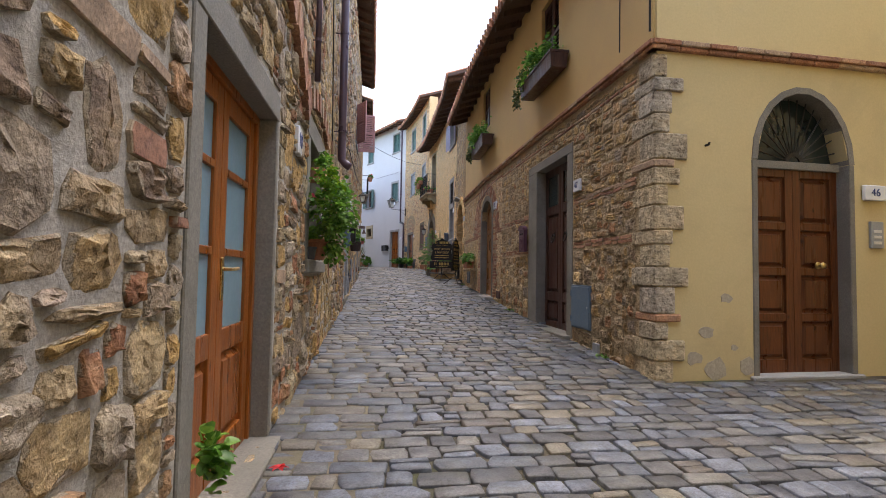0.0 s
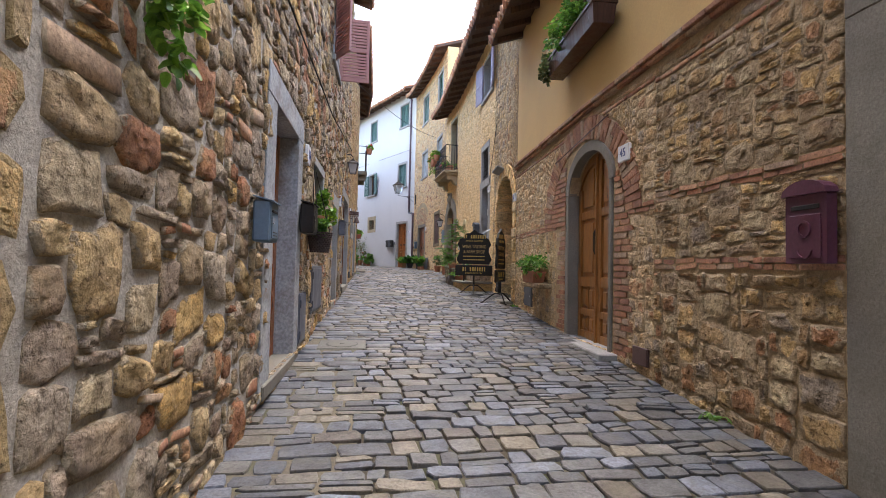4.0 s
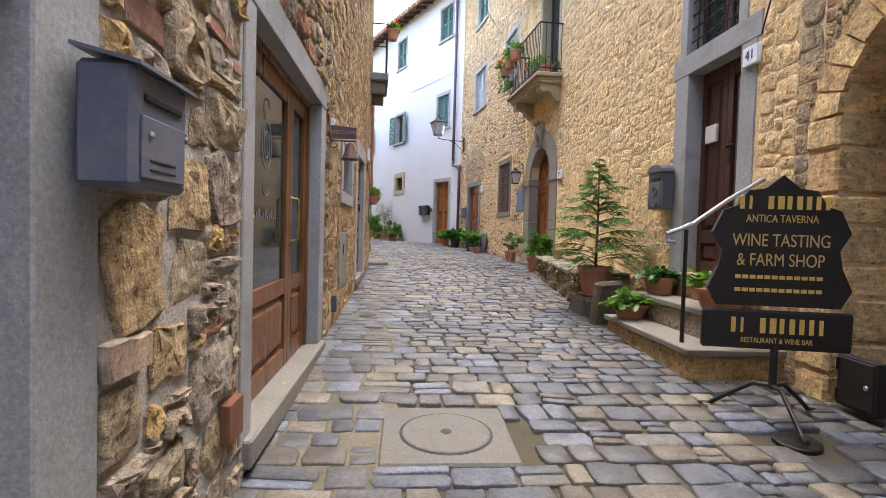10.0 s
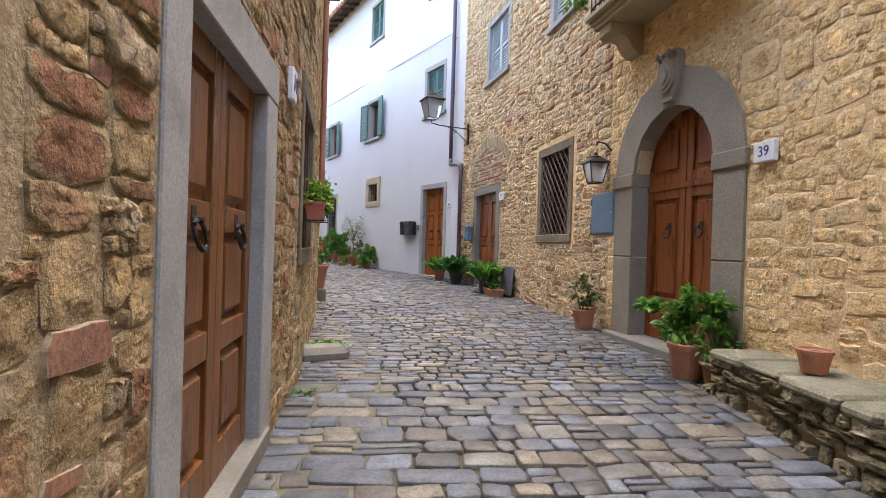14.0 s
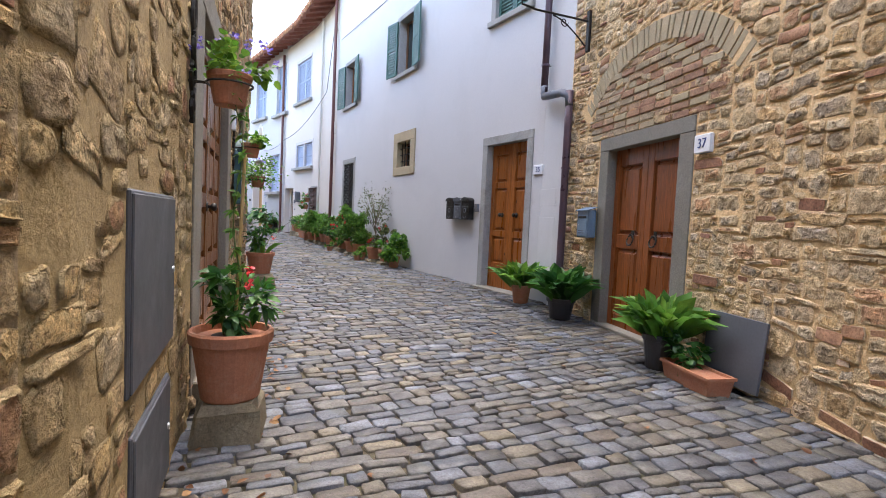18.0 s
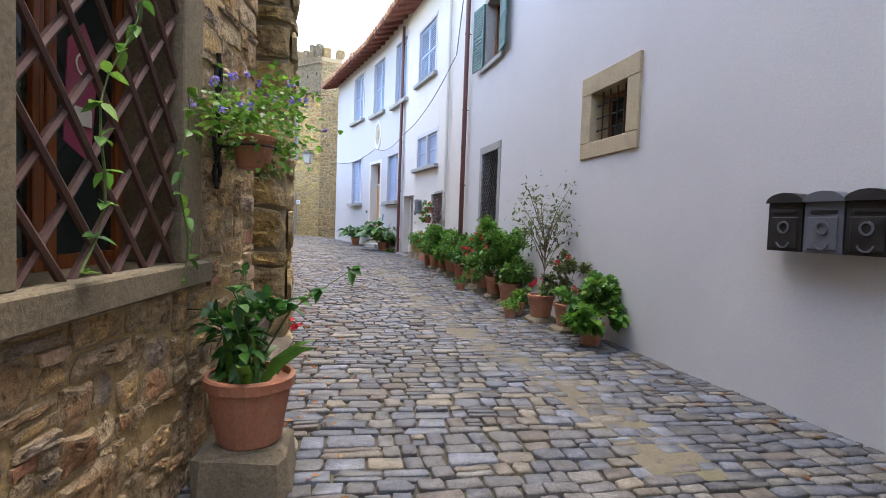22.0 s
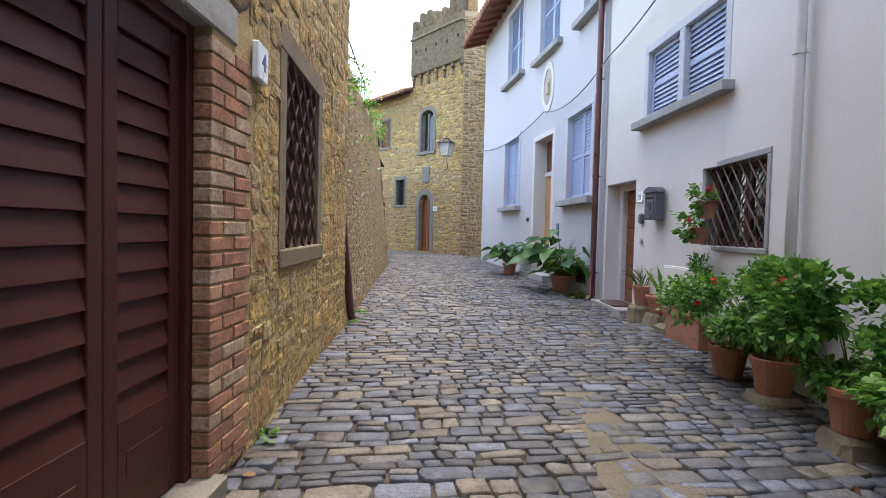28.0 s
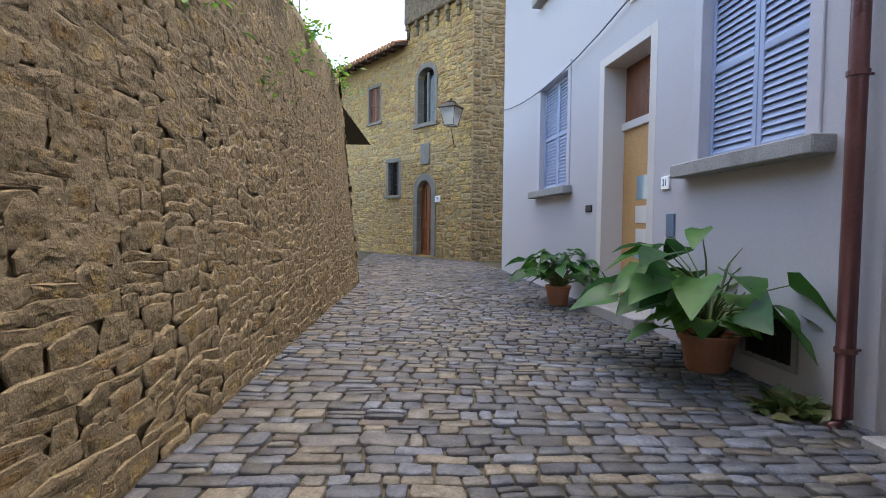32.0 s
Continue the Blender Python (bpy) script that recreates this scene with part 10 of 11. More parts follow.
for i in range(7):
    part("corbel", Geo().box(-1.7 + 0.54 * i, -1.7 + 0.54 * i + 0.16, -0.13, 0.1, -2.12, -1.92, 0.03).box(-1.7 + 0.54 * i + 0.02, -1.7 + 0.54 * i + 0.14, -0.08, 0.1, -2.4, -2.12, 0.03), STONE_T, BT)
# darker stone than the front merlons paints this side's shade
BT2 = thing("battlements", wall_pose("T", 4.6, 11.55), "stone battlements on the tower's side in darker stone for shade", "battlements", kind="structure")
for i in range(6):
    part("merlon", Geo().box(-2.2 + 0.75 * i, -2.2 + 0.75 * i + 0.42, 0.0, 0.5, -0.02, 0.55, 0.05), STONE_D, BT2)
p = lantern(Matrix.Translation(at("E", 0.25, 5.75, 0.6)), "blue-glazed street lantern on the castle corner", 0.4, 0.0)
part("bracket", Geo().tube([(0, 0, -0.05), (0.0, 0.1, -0.3), (-0.1, 0.4, -0.5), (-0.18, 0.55, -0.55)], 0.014, 6), IRON, p)
solid("stone_plaque", Geo().box(-0.25, 0.25, -0.05, 0.02, -0.35, 0.35, 0.02), SERENA_D, "grey carved stone plaque on the castle", "plaque", m=wall_pose("E", 2.3, 5.2))
number_plate("29", "E", 1.6, 3.7, 0.25, 0.2)

# ---- on the paving: covers, drains, fallen leaves ----
COVERSTONE = surface("cover_slab_stone", [(0.108, 0.104, 0.094), (0.140, 0.134, 0.120)], 0.85, 0.5, 80, 3, 0.25, stain=(0.10, 0.095, 0.08, 0.5), bump_scale=30)
p = thing("manhole_cover", pose(0.44, 17.5, ground_z(17.5) - 0.016, math.degrees(math.atan(0.052)), 0, 0), "square stone slab with a round manhole cover", "manhole cover")
part("slab", Geo().box(-0.35, 0.35, -0.34, 0.34, -0.06, 0.02, 0.012), COVERSTONE, p)
part("groove", Geo().lathe([(0.252, 0.0), (0.252, 0.0215), (0.23, 0.0215)], 28), BLACK, p)
part("cover", Geo().lathe([(0.236, 0.0), (0.236, 0.024), (0.226, 0.027), (0.02, 0.027)], 28), COVERSTONE, p)
part("lifting_hole", Geo().lathe([(0.03, 0.02), (0.03, 0.029), (0.005, 0.029)], 12), BLACK, p)
for x, y, r in ((-0.2, 20.4, 0.09), (2.35, 17.4, 0.12)):
    p = thing("drain_cover", pose(x, y, ground_z(y) - 0.016, 3, 0, 0), "small round iron drain cover in the paving", "drain cover")
    part("cover", Geo().lathe([(r, -0.03), (r, 0.018), (r * 0.95, 0.022), (0.01, 0.022)], 22), IRON, p)
    for i in range(3):
        part("slot", Geo().box(-r * 0.6, r * 0.6, -0.05 + 0.05 * i - 0.008, -0.05 + 0.05 * i + 0.008, 0.02, 0.0235, 0.001), BLACK, p)
p = thing("manhole_cover", pose(-0.1, 12.0, ground_z(12.0) - 0.014, 3, 0, 0), "pale square slab with a small round cover", "manhole cover")
part("slab", Geo().box(-0.26, 0.26, -0.24, 0.24, -0.05, 0.02, 0.01), COVERSTONE, p)
part("groove", Geo().lathe([(0.172, 0.0), (0.172, 0.0212), (0.155, 0.0212)], 24), BLACK, p)
part("cover", Geo().lathe([(0.16, 0.0), (0.16, 0.023), (0.15, 0.025), (0.01, 0.025)], 24), COVERSTONE, p)
part("lifting_hole", Geo().lathe([(0.02, 0.02), (0.02, 0.027), (0.004, 0.027)], 10), IRON, p)
for x, y, r in ((-0.12, 9.9, 0.035), (-0.05, 10.95, 0.04)):
    solid("valve_cap", Geo().lathe([(r, -0.02), (r, 0.016), (r * 0.8, 0.02), (0.004, 0.02)], 14), IRON, "small iron valve cap in the paving", "valve cap", m=pose(x, y, ground_z(y) - 0.01))
pts = []
for i in range(150):
    if i < 60:
        s_, o_ = prng.uniform(25, 52), abs(prng.normal(0.1, 0.25)) + 0.05
        q = at("L", s_, 0, o_)
    else:
        s_, o_ = prng.uniform(17, 45), abs(prng.normal(0.3, 0.7)) + 0.1
        q = at("R", s_, 0, o_)
    pts.append((q.x, q.y, ground_z(q.y) + 0.012))
lv = thing("fallen_leaves", Matrix.Identity(4), "scattered dry brown leaves on the paving", "leaves", kind="stuff")
leaves("leaf_litter", pts, prng.normal(size=(150, 3)) * [1, 1, 0.12], prng.uniform(0.03, 0.07, 150), 0.035, DRYLEAF, lv, "round", -0.1, kind="stuff")
for s_, sd in ((5.0, "R"), (10.9, "R"), (1.0, "R"), (18.6, "R"), (39.0, "L"), (52.3, "L"), (53.0, "L"), (48.9, "L")):
    q = at(sd, s_, 0, 0.06)
    weeds("weeds", q.x, q.y, 24, 0.09, 0.07, GREEN1)

# fallen leaves gathered along the foot of the wall
n = 420
fs_ = prng.uniform(31.5, 45.0, n)
base = []
for k in range(n):
    q = at("L", float(fs_[k]), 0, 0.06 + abs(float(prng.normal(0, 0.28))))
    base.append((q.x, q.y, ground_z(q.y) + 0.014))
way = np.stack([prng.normal(size=n), prng.normal(size=n), prng.uniform(0.02, 0.16, n)], 1)
ob = leaves("fallen_leaves", base, way, prng.uniform(0.03, 0.06, n), 0.03, DRYLEAF, None, "oval", 0.1, 0.12, "brown fallen leaves scattered on the paving stones", "stuff")
ob["category"] = "leaves"


# ---- pieces: wall stones and paving stones ----
rng = np.random.default_rng(7)


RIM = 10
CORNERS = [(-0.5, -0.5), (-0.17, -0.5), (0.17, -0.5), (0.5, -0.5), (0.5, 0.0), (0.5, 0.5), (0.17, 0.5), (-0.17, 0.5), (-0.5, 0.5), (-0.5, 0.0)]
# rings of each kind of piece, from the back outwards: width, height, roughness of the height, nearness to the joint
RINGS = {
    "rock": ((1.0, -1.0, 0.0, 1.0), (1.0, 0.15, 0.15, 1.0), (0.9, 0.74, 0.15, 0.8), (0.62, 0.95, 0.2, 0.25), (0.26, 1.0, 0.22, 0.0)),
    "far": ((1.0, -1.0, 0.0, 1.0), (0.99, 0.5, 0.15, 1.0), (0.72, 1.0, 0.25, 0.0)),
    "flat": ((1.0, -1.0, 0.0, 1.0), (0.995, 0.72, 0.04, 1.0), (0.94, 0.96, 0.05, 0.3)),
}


def stone_shapes(n, seed, kind):
    """Irregular pieces in a unit box: x, z across, y outwards. All of a kind share one topology."""
    r = np.random.default_rng(seed)
    flat = kind == "flat"
    out = []
    for _ in range(n):
        ring = []
        for x, z in CORNERS:
            if abs(x) == abs(z):
                cut = abs(r.normal(0, 0.034 if flat else 0.05)) + (0.13 if r.random() < (0.06 if flat else 0.25) else 0.0)
                ring.append((x - math.copysign(cut, x), z - math.copysign(abs(r.normal(0, 0.034 if flat else 0.07)), z)))
            elif abs(z) == 0.5:
                ring.append((x + r.normal(0, 0.06), z + r.normal(0, 0.028 if flat else 0.06)))
            else:
                ring.append((x + r.normal(0, 0.014 if flat else 0.03), z + r.normal(0, 0.12)))
        tx, tz = r.normal(0, 0.1 if flat else 0.5, 2)
        vs = []
        for k, (sc, y, rough, _) in enumerate(RINGS[kind]):
            for x, z in ring:
                d = r.normal(0, rough) + ((x * tx + z * tz) * sc if k > 1 or flat and k else 0.0)
                jx, jz = (r.normal(0, 0.03, 2) if k > 1 and not flat else (0.0, 0.0))
                vs.append((x * sc + jx, max(y + d, -0.1) if k else y, z * sc + jz))
        out.append(np.array(vs))
    rings = RINGS[kind]
    fs = []
    for k in range(len(rings) - 1):
        for i in range(RIM):
            fs.append((RIM * k + i, RIM * k + (i + 1) % RIM, RIM * k + RIM + (i + 1) % RIM, RIM * k + RIM + i))
    fs.append(tuple((len(rings) - 1) * RIM + i for i in range(RIM)))
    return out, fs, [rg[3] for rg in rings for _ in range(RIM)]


SHAPES = stone_shapes(24, 3, "rock")
FARS = stone_shapes(24, 5, "far")
FLATS = stone_shapes(24, 4, "flat")


def shape_meshes(shapes, mat, name):
    out = []
    for s in shapes[0]:
        me = bpy.data.meshes.new(name)
        me.from_pydata([tuple(p) for p in s], [], shapes[1])
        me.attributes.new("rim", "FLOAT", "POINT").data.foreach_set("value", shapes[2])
        me.materials.append(mat)
        out.append(me)
    return out


def lay(name, shapes, rows, mat, parent, near):
    """rows: x, y, z, along (2), out (3), w, h, depth, twist. Those marked near become pieces of their own; the rest is one part."""
    if not rows:
        return
    meshes = shape_meshes(shapes, mat, name)
    count, rest = 0, []
    for i, row in enumerate(rows):
        if near[i] and count < 300:
            count += 1
            o, ax, up, out, w, h, dp, k = row
            ob = bpy.data.objects.new(name, meshes[k])
            scene.collection.objects.link(ob)
            ob.parent = parent
            ob.matrix_basis = Matrix(((ax[0] * w, out[0] * dp, up[0] * h, o[0]), (ax[1] * w, out[1] * dp, up[1] * h, o[1]), (ax[2] * w, out[2] * dp, up[2] * h, o[2]), (0, 0, 0, 1)))
        else:
            rest.append(row)
    if not rest:
        return
    base = np.array(shapes[0])
    ks = np.array([r[7] for r in rest])
    o = np.array([tuple(r[0]) for r in rest])
    ax = np.array([tuple(r[1]) for r in rest])
    up = np.array([tuple(r[2]) for r in rest])
    out = np.array([tuple(r[3]) for r in rest])
    whd = np.array([r[4:7] for r in rest])
    v = base[ks]
    pos = o[:, None] + ax[:, None] * v[:, :, :1] * whd[:, None, :1] + up[:, None] * v[:, :, 2:3] * whd[:, None, 1:2] + out[:, None] * v[:, :, 1:2] * whd[:, None, 2:3]
    nv = v.shape[1]
    quads = np.array(shapes[1][:-1])
    n = len(rest)
    off = (np.arange(n) * nv)[:, None, None]
    q = (quads[None] + off).reshape(-1)
    oct_ = (np.array(shapes[1][-1])[None] + off[:, :, 0]).reshape(-1)
    me = bpy.data.meshes.new(name)
    nq, no = n * len(quads), n
    me.vertices.add(n * nv)
    me.vertices.foreach_set("co", pos.reshape(-1))
    me.loops.add(nq * 4 + no * RIM)
    me.loops.foreach_set("vertex_index", np.concatenate([q, oct_]))
    me.polygons.add(nq + no)
    me.polygons.foreach_set("loop_start", np.concatenate([np.arange(nq) * 4, nq * 4 + np.arange(no) * RIM]))
    me.update(calc_edges=True)
    me.validate()
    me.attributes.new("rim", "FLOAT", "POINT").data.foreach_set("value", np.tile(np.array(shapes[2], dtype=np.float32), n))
    me.materials.append(mat)
    ob = new(name + "s", me)
    ob.parent = parent
    tagged(ob, kind="stuff")


def in_hole(o, s, z):
    s0, s1, z0, z1, spring, mg = o
    lo, hi, bot, top = s0 - mg[0], s1 + mg[1], z0 - mg[2], z1 + mg[3]
    if not (lo < s < hi and bot < z < top):
        return False
    if spring is not None and z > spring:
        k = (z - spring) / max(0.01, top - spring)
        return abs(s - (lo + hi) / 2) < (hi - lo) / 2 * math.sqrt(max(0.0, 1 - k * k))
    return True


def warp(s, z, amp, k):
    """A gentle wander of the joints, so that the stones fit together crooked."""
    return (amp * (noise.noise((s * k, z * k, 3.1)) + 0.5 * noise.noise((s * k * 2.3, z * k * 2.3, 9.4))),
            amp * 0.8 * (noise.noise((s * k, z * k, 17.3)) + 0.5 * noise.noise((s * k * 2.3, z * k * 2.3, 23.9))))


def warped(s, z, amp, k):
    """The moved place and the two skewed directions there."""
    e = 0.04
    a, b = warp(s, z, amp, k)
    ax, az = warp(s + e, z, amp, k)
    bx, bz = warp(s, z + e, amp, k)
    return s + a, z + b, (1 + (ax - a) / e, (az - b) / e), ((bx - a) / e, 1 + (bz - b) / e)


def masonry(wall, side, s0, s1, z1, holes, mat, hs=(1, 5), ws=(2, 8), proud=0.03, near=(0, 0), name="stone", lean=0.0, z0=None, gap=0.016, cell=0.045, coursed=0.5, wander=0.05, bricks=0.0, skip=0.0, far=None, bands=()):
    """Random rubble: stones of whole cells packed into the free face of the wall."""
    zlow = min(base_z(side, s0), base_z(side, s1)) - 0.05 if z0 is None else z0
    nc, nr = int((s1 - s0) / cell), int((z1 - zlow) / cell)
    cs = (s1 - s0) / nc
    full = np.zeros((nr, nc), bool)
    for r in range(nr):
        z = zlow + (r + 0.5) * cell
        for c in range(nc):
            s = s0 + (c + 0.5) * cs
            if any(in_hole(o, s, z) for o in holes) or any(q(s, z) for q in TAKEN[side]):
                full[r, c] = True
    rows, mark, red, redmark, high = [], [], [], [], []
    courses = {int((z - zlow) / cell) for z in bands}
    for r in range(nr):
        c = 0
        while c < nc:
            if full[r, c]:
                c += 1
                continue
            w = 1
            wmax = int(rng.integers(ws[0], ws[1] + 1))
            while w < wmax and c + w < nc and not full[r, c + w]:
                w += 1
            rest = 0
            while c + w + rest < nc and not full[r, c + w + rest] and rest < 2:
                rest += 1
            if rest == 1:
                w += 1
            h = 1
            hmax = int(rng.integers(hs[0], hs[1] + 1))
            if hmax > w:
                hmax = max(hs[0], w - int(rng.integers(0, 2)))
            if rng.random() < coursed:
                hmax = min(hmax, 2 + (r * 7) % 3)
            if r in courses:
                hmax = 1
            while h < hmax and r + h < nr and r + h not in courses and not full[r + h, c:c + w].any():
                h += 1
            full[r:r + h, c:c + w] = True
            sc, zc = s0 + (c + w / 2) * cs, zlow + (r + h / 2) * cell
            room = 1.0
            for o in holes:
                ds = max(o[0] - o[5][0] - sc, sc - o[1] - o[5][1], 0.0)
                dz = max(o[2] - o[5][2] - zc, zc - o[3] - o[5][3], 0.0)
                room = min(room, (max(ds, dz) - max(w * cs, h * cell) / 2) / 0.3)
            room = max(0.0, min(room, (z1 - zc) / 0.4, (sc - s0) / 0.4, (s1 - sc) / 0.4))
            sc, zc, ka, ku = warped(sc, zc, wander * room, 2.6)
            c += w
            if zc + h * cell / 2 < base_z(side, sc) - 0.02:
                continue
            x, y, tx, ty, nx, ny = spot(side, sc)
            back = lean * max(0.0, zc - base_z(side, sc))
            tw = float(rng.normal(0, 0.04)) * room
            ax = Vector((tx * ka[0], ty * ka[0], ka[1] + tw))
            up = Vector((tx * (ku[0] - tw), ty * (ku[0] - tw), ku[1]))
            dp = proud * float(rng.choice([0.5, 0.7, 0.85, 1.0, 1.2, 1.6]))
            row = ((Vector((x - nx * back, y - ny * back, zc)), ax, up, Vector((nx, ny, 0)), max(0.03, w * cs - gap), max(0.022, h * cell - gap), dp, int(rng.integers(0, 24))))
            if skip and rng.random() < skip:
                continue
            own = near[0] <= sc <= near[1] and zc < 2.4 + base_z(side, sc)
            if zc > (6.2 if far is None else far):
                high.append(row)
            elif r in courses or bricks and h * cell < 0.12 and 1.6 < w / h < 5 and rng.random() < bricks:
                red.append(row)
                redmark.append(own)
            else:
                rows.append(row)
                mark.append(own)
    lay(name, SHAPES, rows, mat, wall, mark)
    lay(name, FARS, high, mat, wall, [False] * len(high))
    lay("brick", FLATS, red, BRICK, wall, redmark)


def with_margin(o, l, r=None, b=0.0, t=None):
    r = l if r is None else r
    return (*o, (l, r, b, l if t is None else t))


X = with_margin

# rubble face of the bench wall, uneven courses
rows = []
d = (bw1 - bw0).normalized()
z_ = -0.06
while z_ < 0.40:
    hh = float(rng.choice([0.06, 0.08, 0.1, 0.13, 0.16]))
    u = -0.02
    while u < 3.06:
        w = float(rng.choice([0.1, 0.14, 0.18, 0.24, 0.32]))
        c = bw0 + d * (u + w / 2)
        top = 0.40 - 0.025 * (u + w / 2)
        h2 = min(hh * float(rng.uniform(0.75, 1.15)), top - z_)
        if h2 > 0.03:
            rows.append((Vector((c.x + 0.02, c.y, ground_z(c.y) + z_ + h2 / 2)), d.copy(), Vector((0, 0, 1)), Vector((-d.y, d.x, 0)), w - 0.008, h2 - 0.006, 0.045 * float(rng.uniform(0.6, 1.3)), int(rng.integers(0, 24))))
        u += w
    z_ += hh
lay("stone", SHAPES, rows, STONE_M, BW, [True] * len(rows))

# large squared corner blocks beside the gated passage, seen on the lane and inside the passage
rows = []
z, k = 1.46, 0
while z < 5.1:
    hh = (0.16, 0.34, 0.3, 0.14, 0.36, 0.28, 0.2, 0.32)[k % 8]
    for side_, ln_ in (("L", 0.34 if k % 2 else 0.62), ("P", 0.6 if k % 2 else 0.36)):
        a, b = (42.455, 42.455 + ln_) if side_ == "L" else (1.0 - ln_, 1.0)
        TAKEN[side_].append(lambda s, z_, a=a, b=b, lo=z, hi=z + hh: a - 0.02 < s < b and lo < z_ < hi)
        x, y, tx, ty, nx, ny = spot(side_, (a + b) / 2)
        rows.append((Vector((x, y, z + hh / 2)), Vector((tx, ty, 0)), Vector((0, 0, 1)), Vector((nx, ny, 0)), ln_ + 0.02, hh - 0.014, 0.03, (k * 5 + (side_ == "L") * 3) % 24))
    z += hh
    k += 1
lay("corner_stone", SHAPES, rows, STONE_E, WALLS["wall_left_5"], [True] * len(rows))
masonry(WALLS["wall_left_1"], "L", 4.0, 11.95, 7.8, [X(D18, 0.13, 0.1, 0, 0.17), X(WA, 0.19, 0.19, 0.14, 0.2)], STONE_A, (1, 6), (2, 7), 0.020, (6.3, 12), gap=0.018, coursed=0.25, cell=0.055, bricks=0.12)
masonry(WALLS["wall_left_1"], "L", 11.95, 13.55, 7.8, [X(WA, 0.19, 0.19, 0.14, 0.2)], STONE_G, (4, 6), (3, 7), 0.010, (11.9, 13.6), gap=0.03, coursed=0.0, cell=0.055, wander=0.03)
masonry(WALLS["wall_left_1"], "L", 13.55, 16.0, 7.8, [], STONE_A, (1, 6), (2, 7), 0.020, gap=0.018, coursed=0.25, cell=0.055, bricks=0.12)
masonry(WALLS["wall_left_2"], "L", 16.0, 25.3, 7.9, [X(D16, 0.3, 0.26, 0, 0.22), X(WB, 0.1, 0.1, 0.15, 0.1), X(D14, 0.09, 0.2, 0, 0.2), X(D12, 0.15, 0.2, 0, 0.18), X(UL1, 0.1)], STONE_A, (1, 6), (2, 7), 0.022, (17.4, 23.1), gap=0.016, coursed=0.3, cell=0.055, bricks=0.25)
masonry(WALLS["wall_left_3"], "L", 25.3, 30.2, 7.4, [X(WC, 0.13, 0.23, 0.13, 0.13), X(DD, 0.19, 0.24, 0, 0.2), X(WE, 0.16, 0.25, 0.16, 0.16)], STONE_H, (1, 4), (1, 6), 0.010, (25.3, 30.2), gap=0.004, coursed=0.3, bricks=0.2)
masonry(WALLS["wall_left_3"], "L", 30.2, 33.2, 7.4, [X(WC, 0.13, 0.23, 0.13, 0.13), X(DD, 0.19, 0.24, 0, 0.2), X(WE, 0.16, 0.25, 0.16, 0.16)], STONE_G, (1, 5), (2, 7), 0.008, (31, 33.2), gap=0.004, coursed=0.3, bricks=0.12)
masonry(WALLS["wall_left_4"], "L", 33.2, 35.3, 6.6, [X(DE, 0.33, 0.37, 0, 0.22), X(WG, 0.2, 0.2, 0.1, 0.2)], STONE_G, (1, 4), (2, 7), 0.007, (33.2, 33.2), gap=0.006, coursed=0.3, skip=0.25)
masonry(WALLS["wall_left_4"], "L", 35.3, 41.15, 6.6, [X(DE, 0.33, 0.37, 0, 0.22), X(WG, 0.2, 0.2, 0.1, 0.2)], STONE_B, (1, 4), (2, 8), 0.014, (37.5, 41.2), gap=0.006, coursed=0.3, bricks=0.14, skip=0.06)
masonry(WALLS["wall_left_5"], "L", 42.46, 48.7, 7.9, [X(DF, 0.11, 0.0), X(DH, 0.28, 0.46, 0, 0.18), X(WI, 0.13, 0.13, 0.12, 0.13)], STONE_K, (2, 6), (3, 9), 0.013, (42.4, 46.3), gap=0.006, coursed=0.2, wander=0.035, bricks=0.08)
masonry(WALLS["wall_left_5"], "L", 48.7, 51.95, 7.9, [X(DF, 0.11, 0.0), X(DH, 0.28, 0.46, 0, 0.18), X(WI, 0.13, 0.13, 0.12, 0.13)], STONE_E, (2, 6), (3, 9), 0.007, (48.7, 51.9), gap=0.004, coursed=0.55, wander=0.03)
masonry(WALLS["wall_left_5"], "P", 0.0, 1.0, 5.2, [], STONE_E, (3, 5), (4, 9), 0.02, (0, 1), gap=0.008)
masonry(WALLS["wall_over_passage"], "L", 41.16, 42.45, 7.9, [X(GATE, 0.0)], STONE_B, (1, 4), (2, 6), 0.026, gap=0.016, z0=5.2)
masonry(WALLS["wall_retaining"], "L", 51.97, 63.5, 5.5, [], STONE_D, (1, 2), (2, 6), 0.006, (52.0, 54.0), lean=0.1, gap=-0.016, coursed=0.4, cell=0.06)
masonry(WALLS["wall_right_1"], "R", 0.34, 5.9, 1.5, [X(D47, 0.2, 0.43, 0, 0.14), X(D45, 0.38, 0.5, 0, 0.2)], STONE_B, (3, 5), (3, 7), 0.018, (0.3, 6), gap=0.010, coursed=0.0, wander=0.02)
masonry(WALLS["wall_right_1"], "R", 0.34, 5.9, 3.34, [X(D47, 0.2, 0.43, 0, 0.14), X(D45, 0.38, 0.5, 0, 0.2)], STONE_B, (1, 4), (2, 7), 0.012, (0.3, 6), gap=0.008, coursed=0.5, wander=0.025, z0=1.5, bands=(1.52, 1.57, 2.12, 2.17, 3.2))
masonry(WALLS["wall_right_1"], "R", 5.9, 11.15, 3.34, [X(D47, 0.2, 0.43, 0, 0.14), X(D45, 0.38, 0.5, 0, 0.2)], STONE_F, (2, 5), (2, 6), 0.011, (5.9, 11.1), gap=0.007, coursed=0.4, wander=0.02, bands=(2.06, 2.11, 3.25))
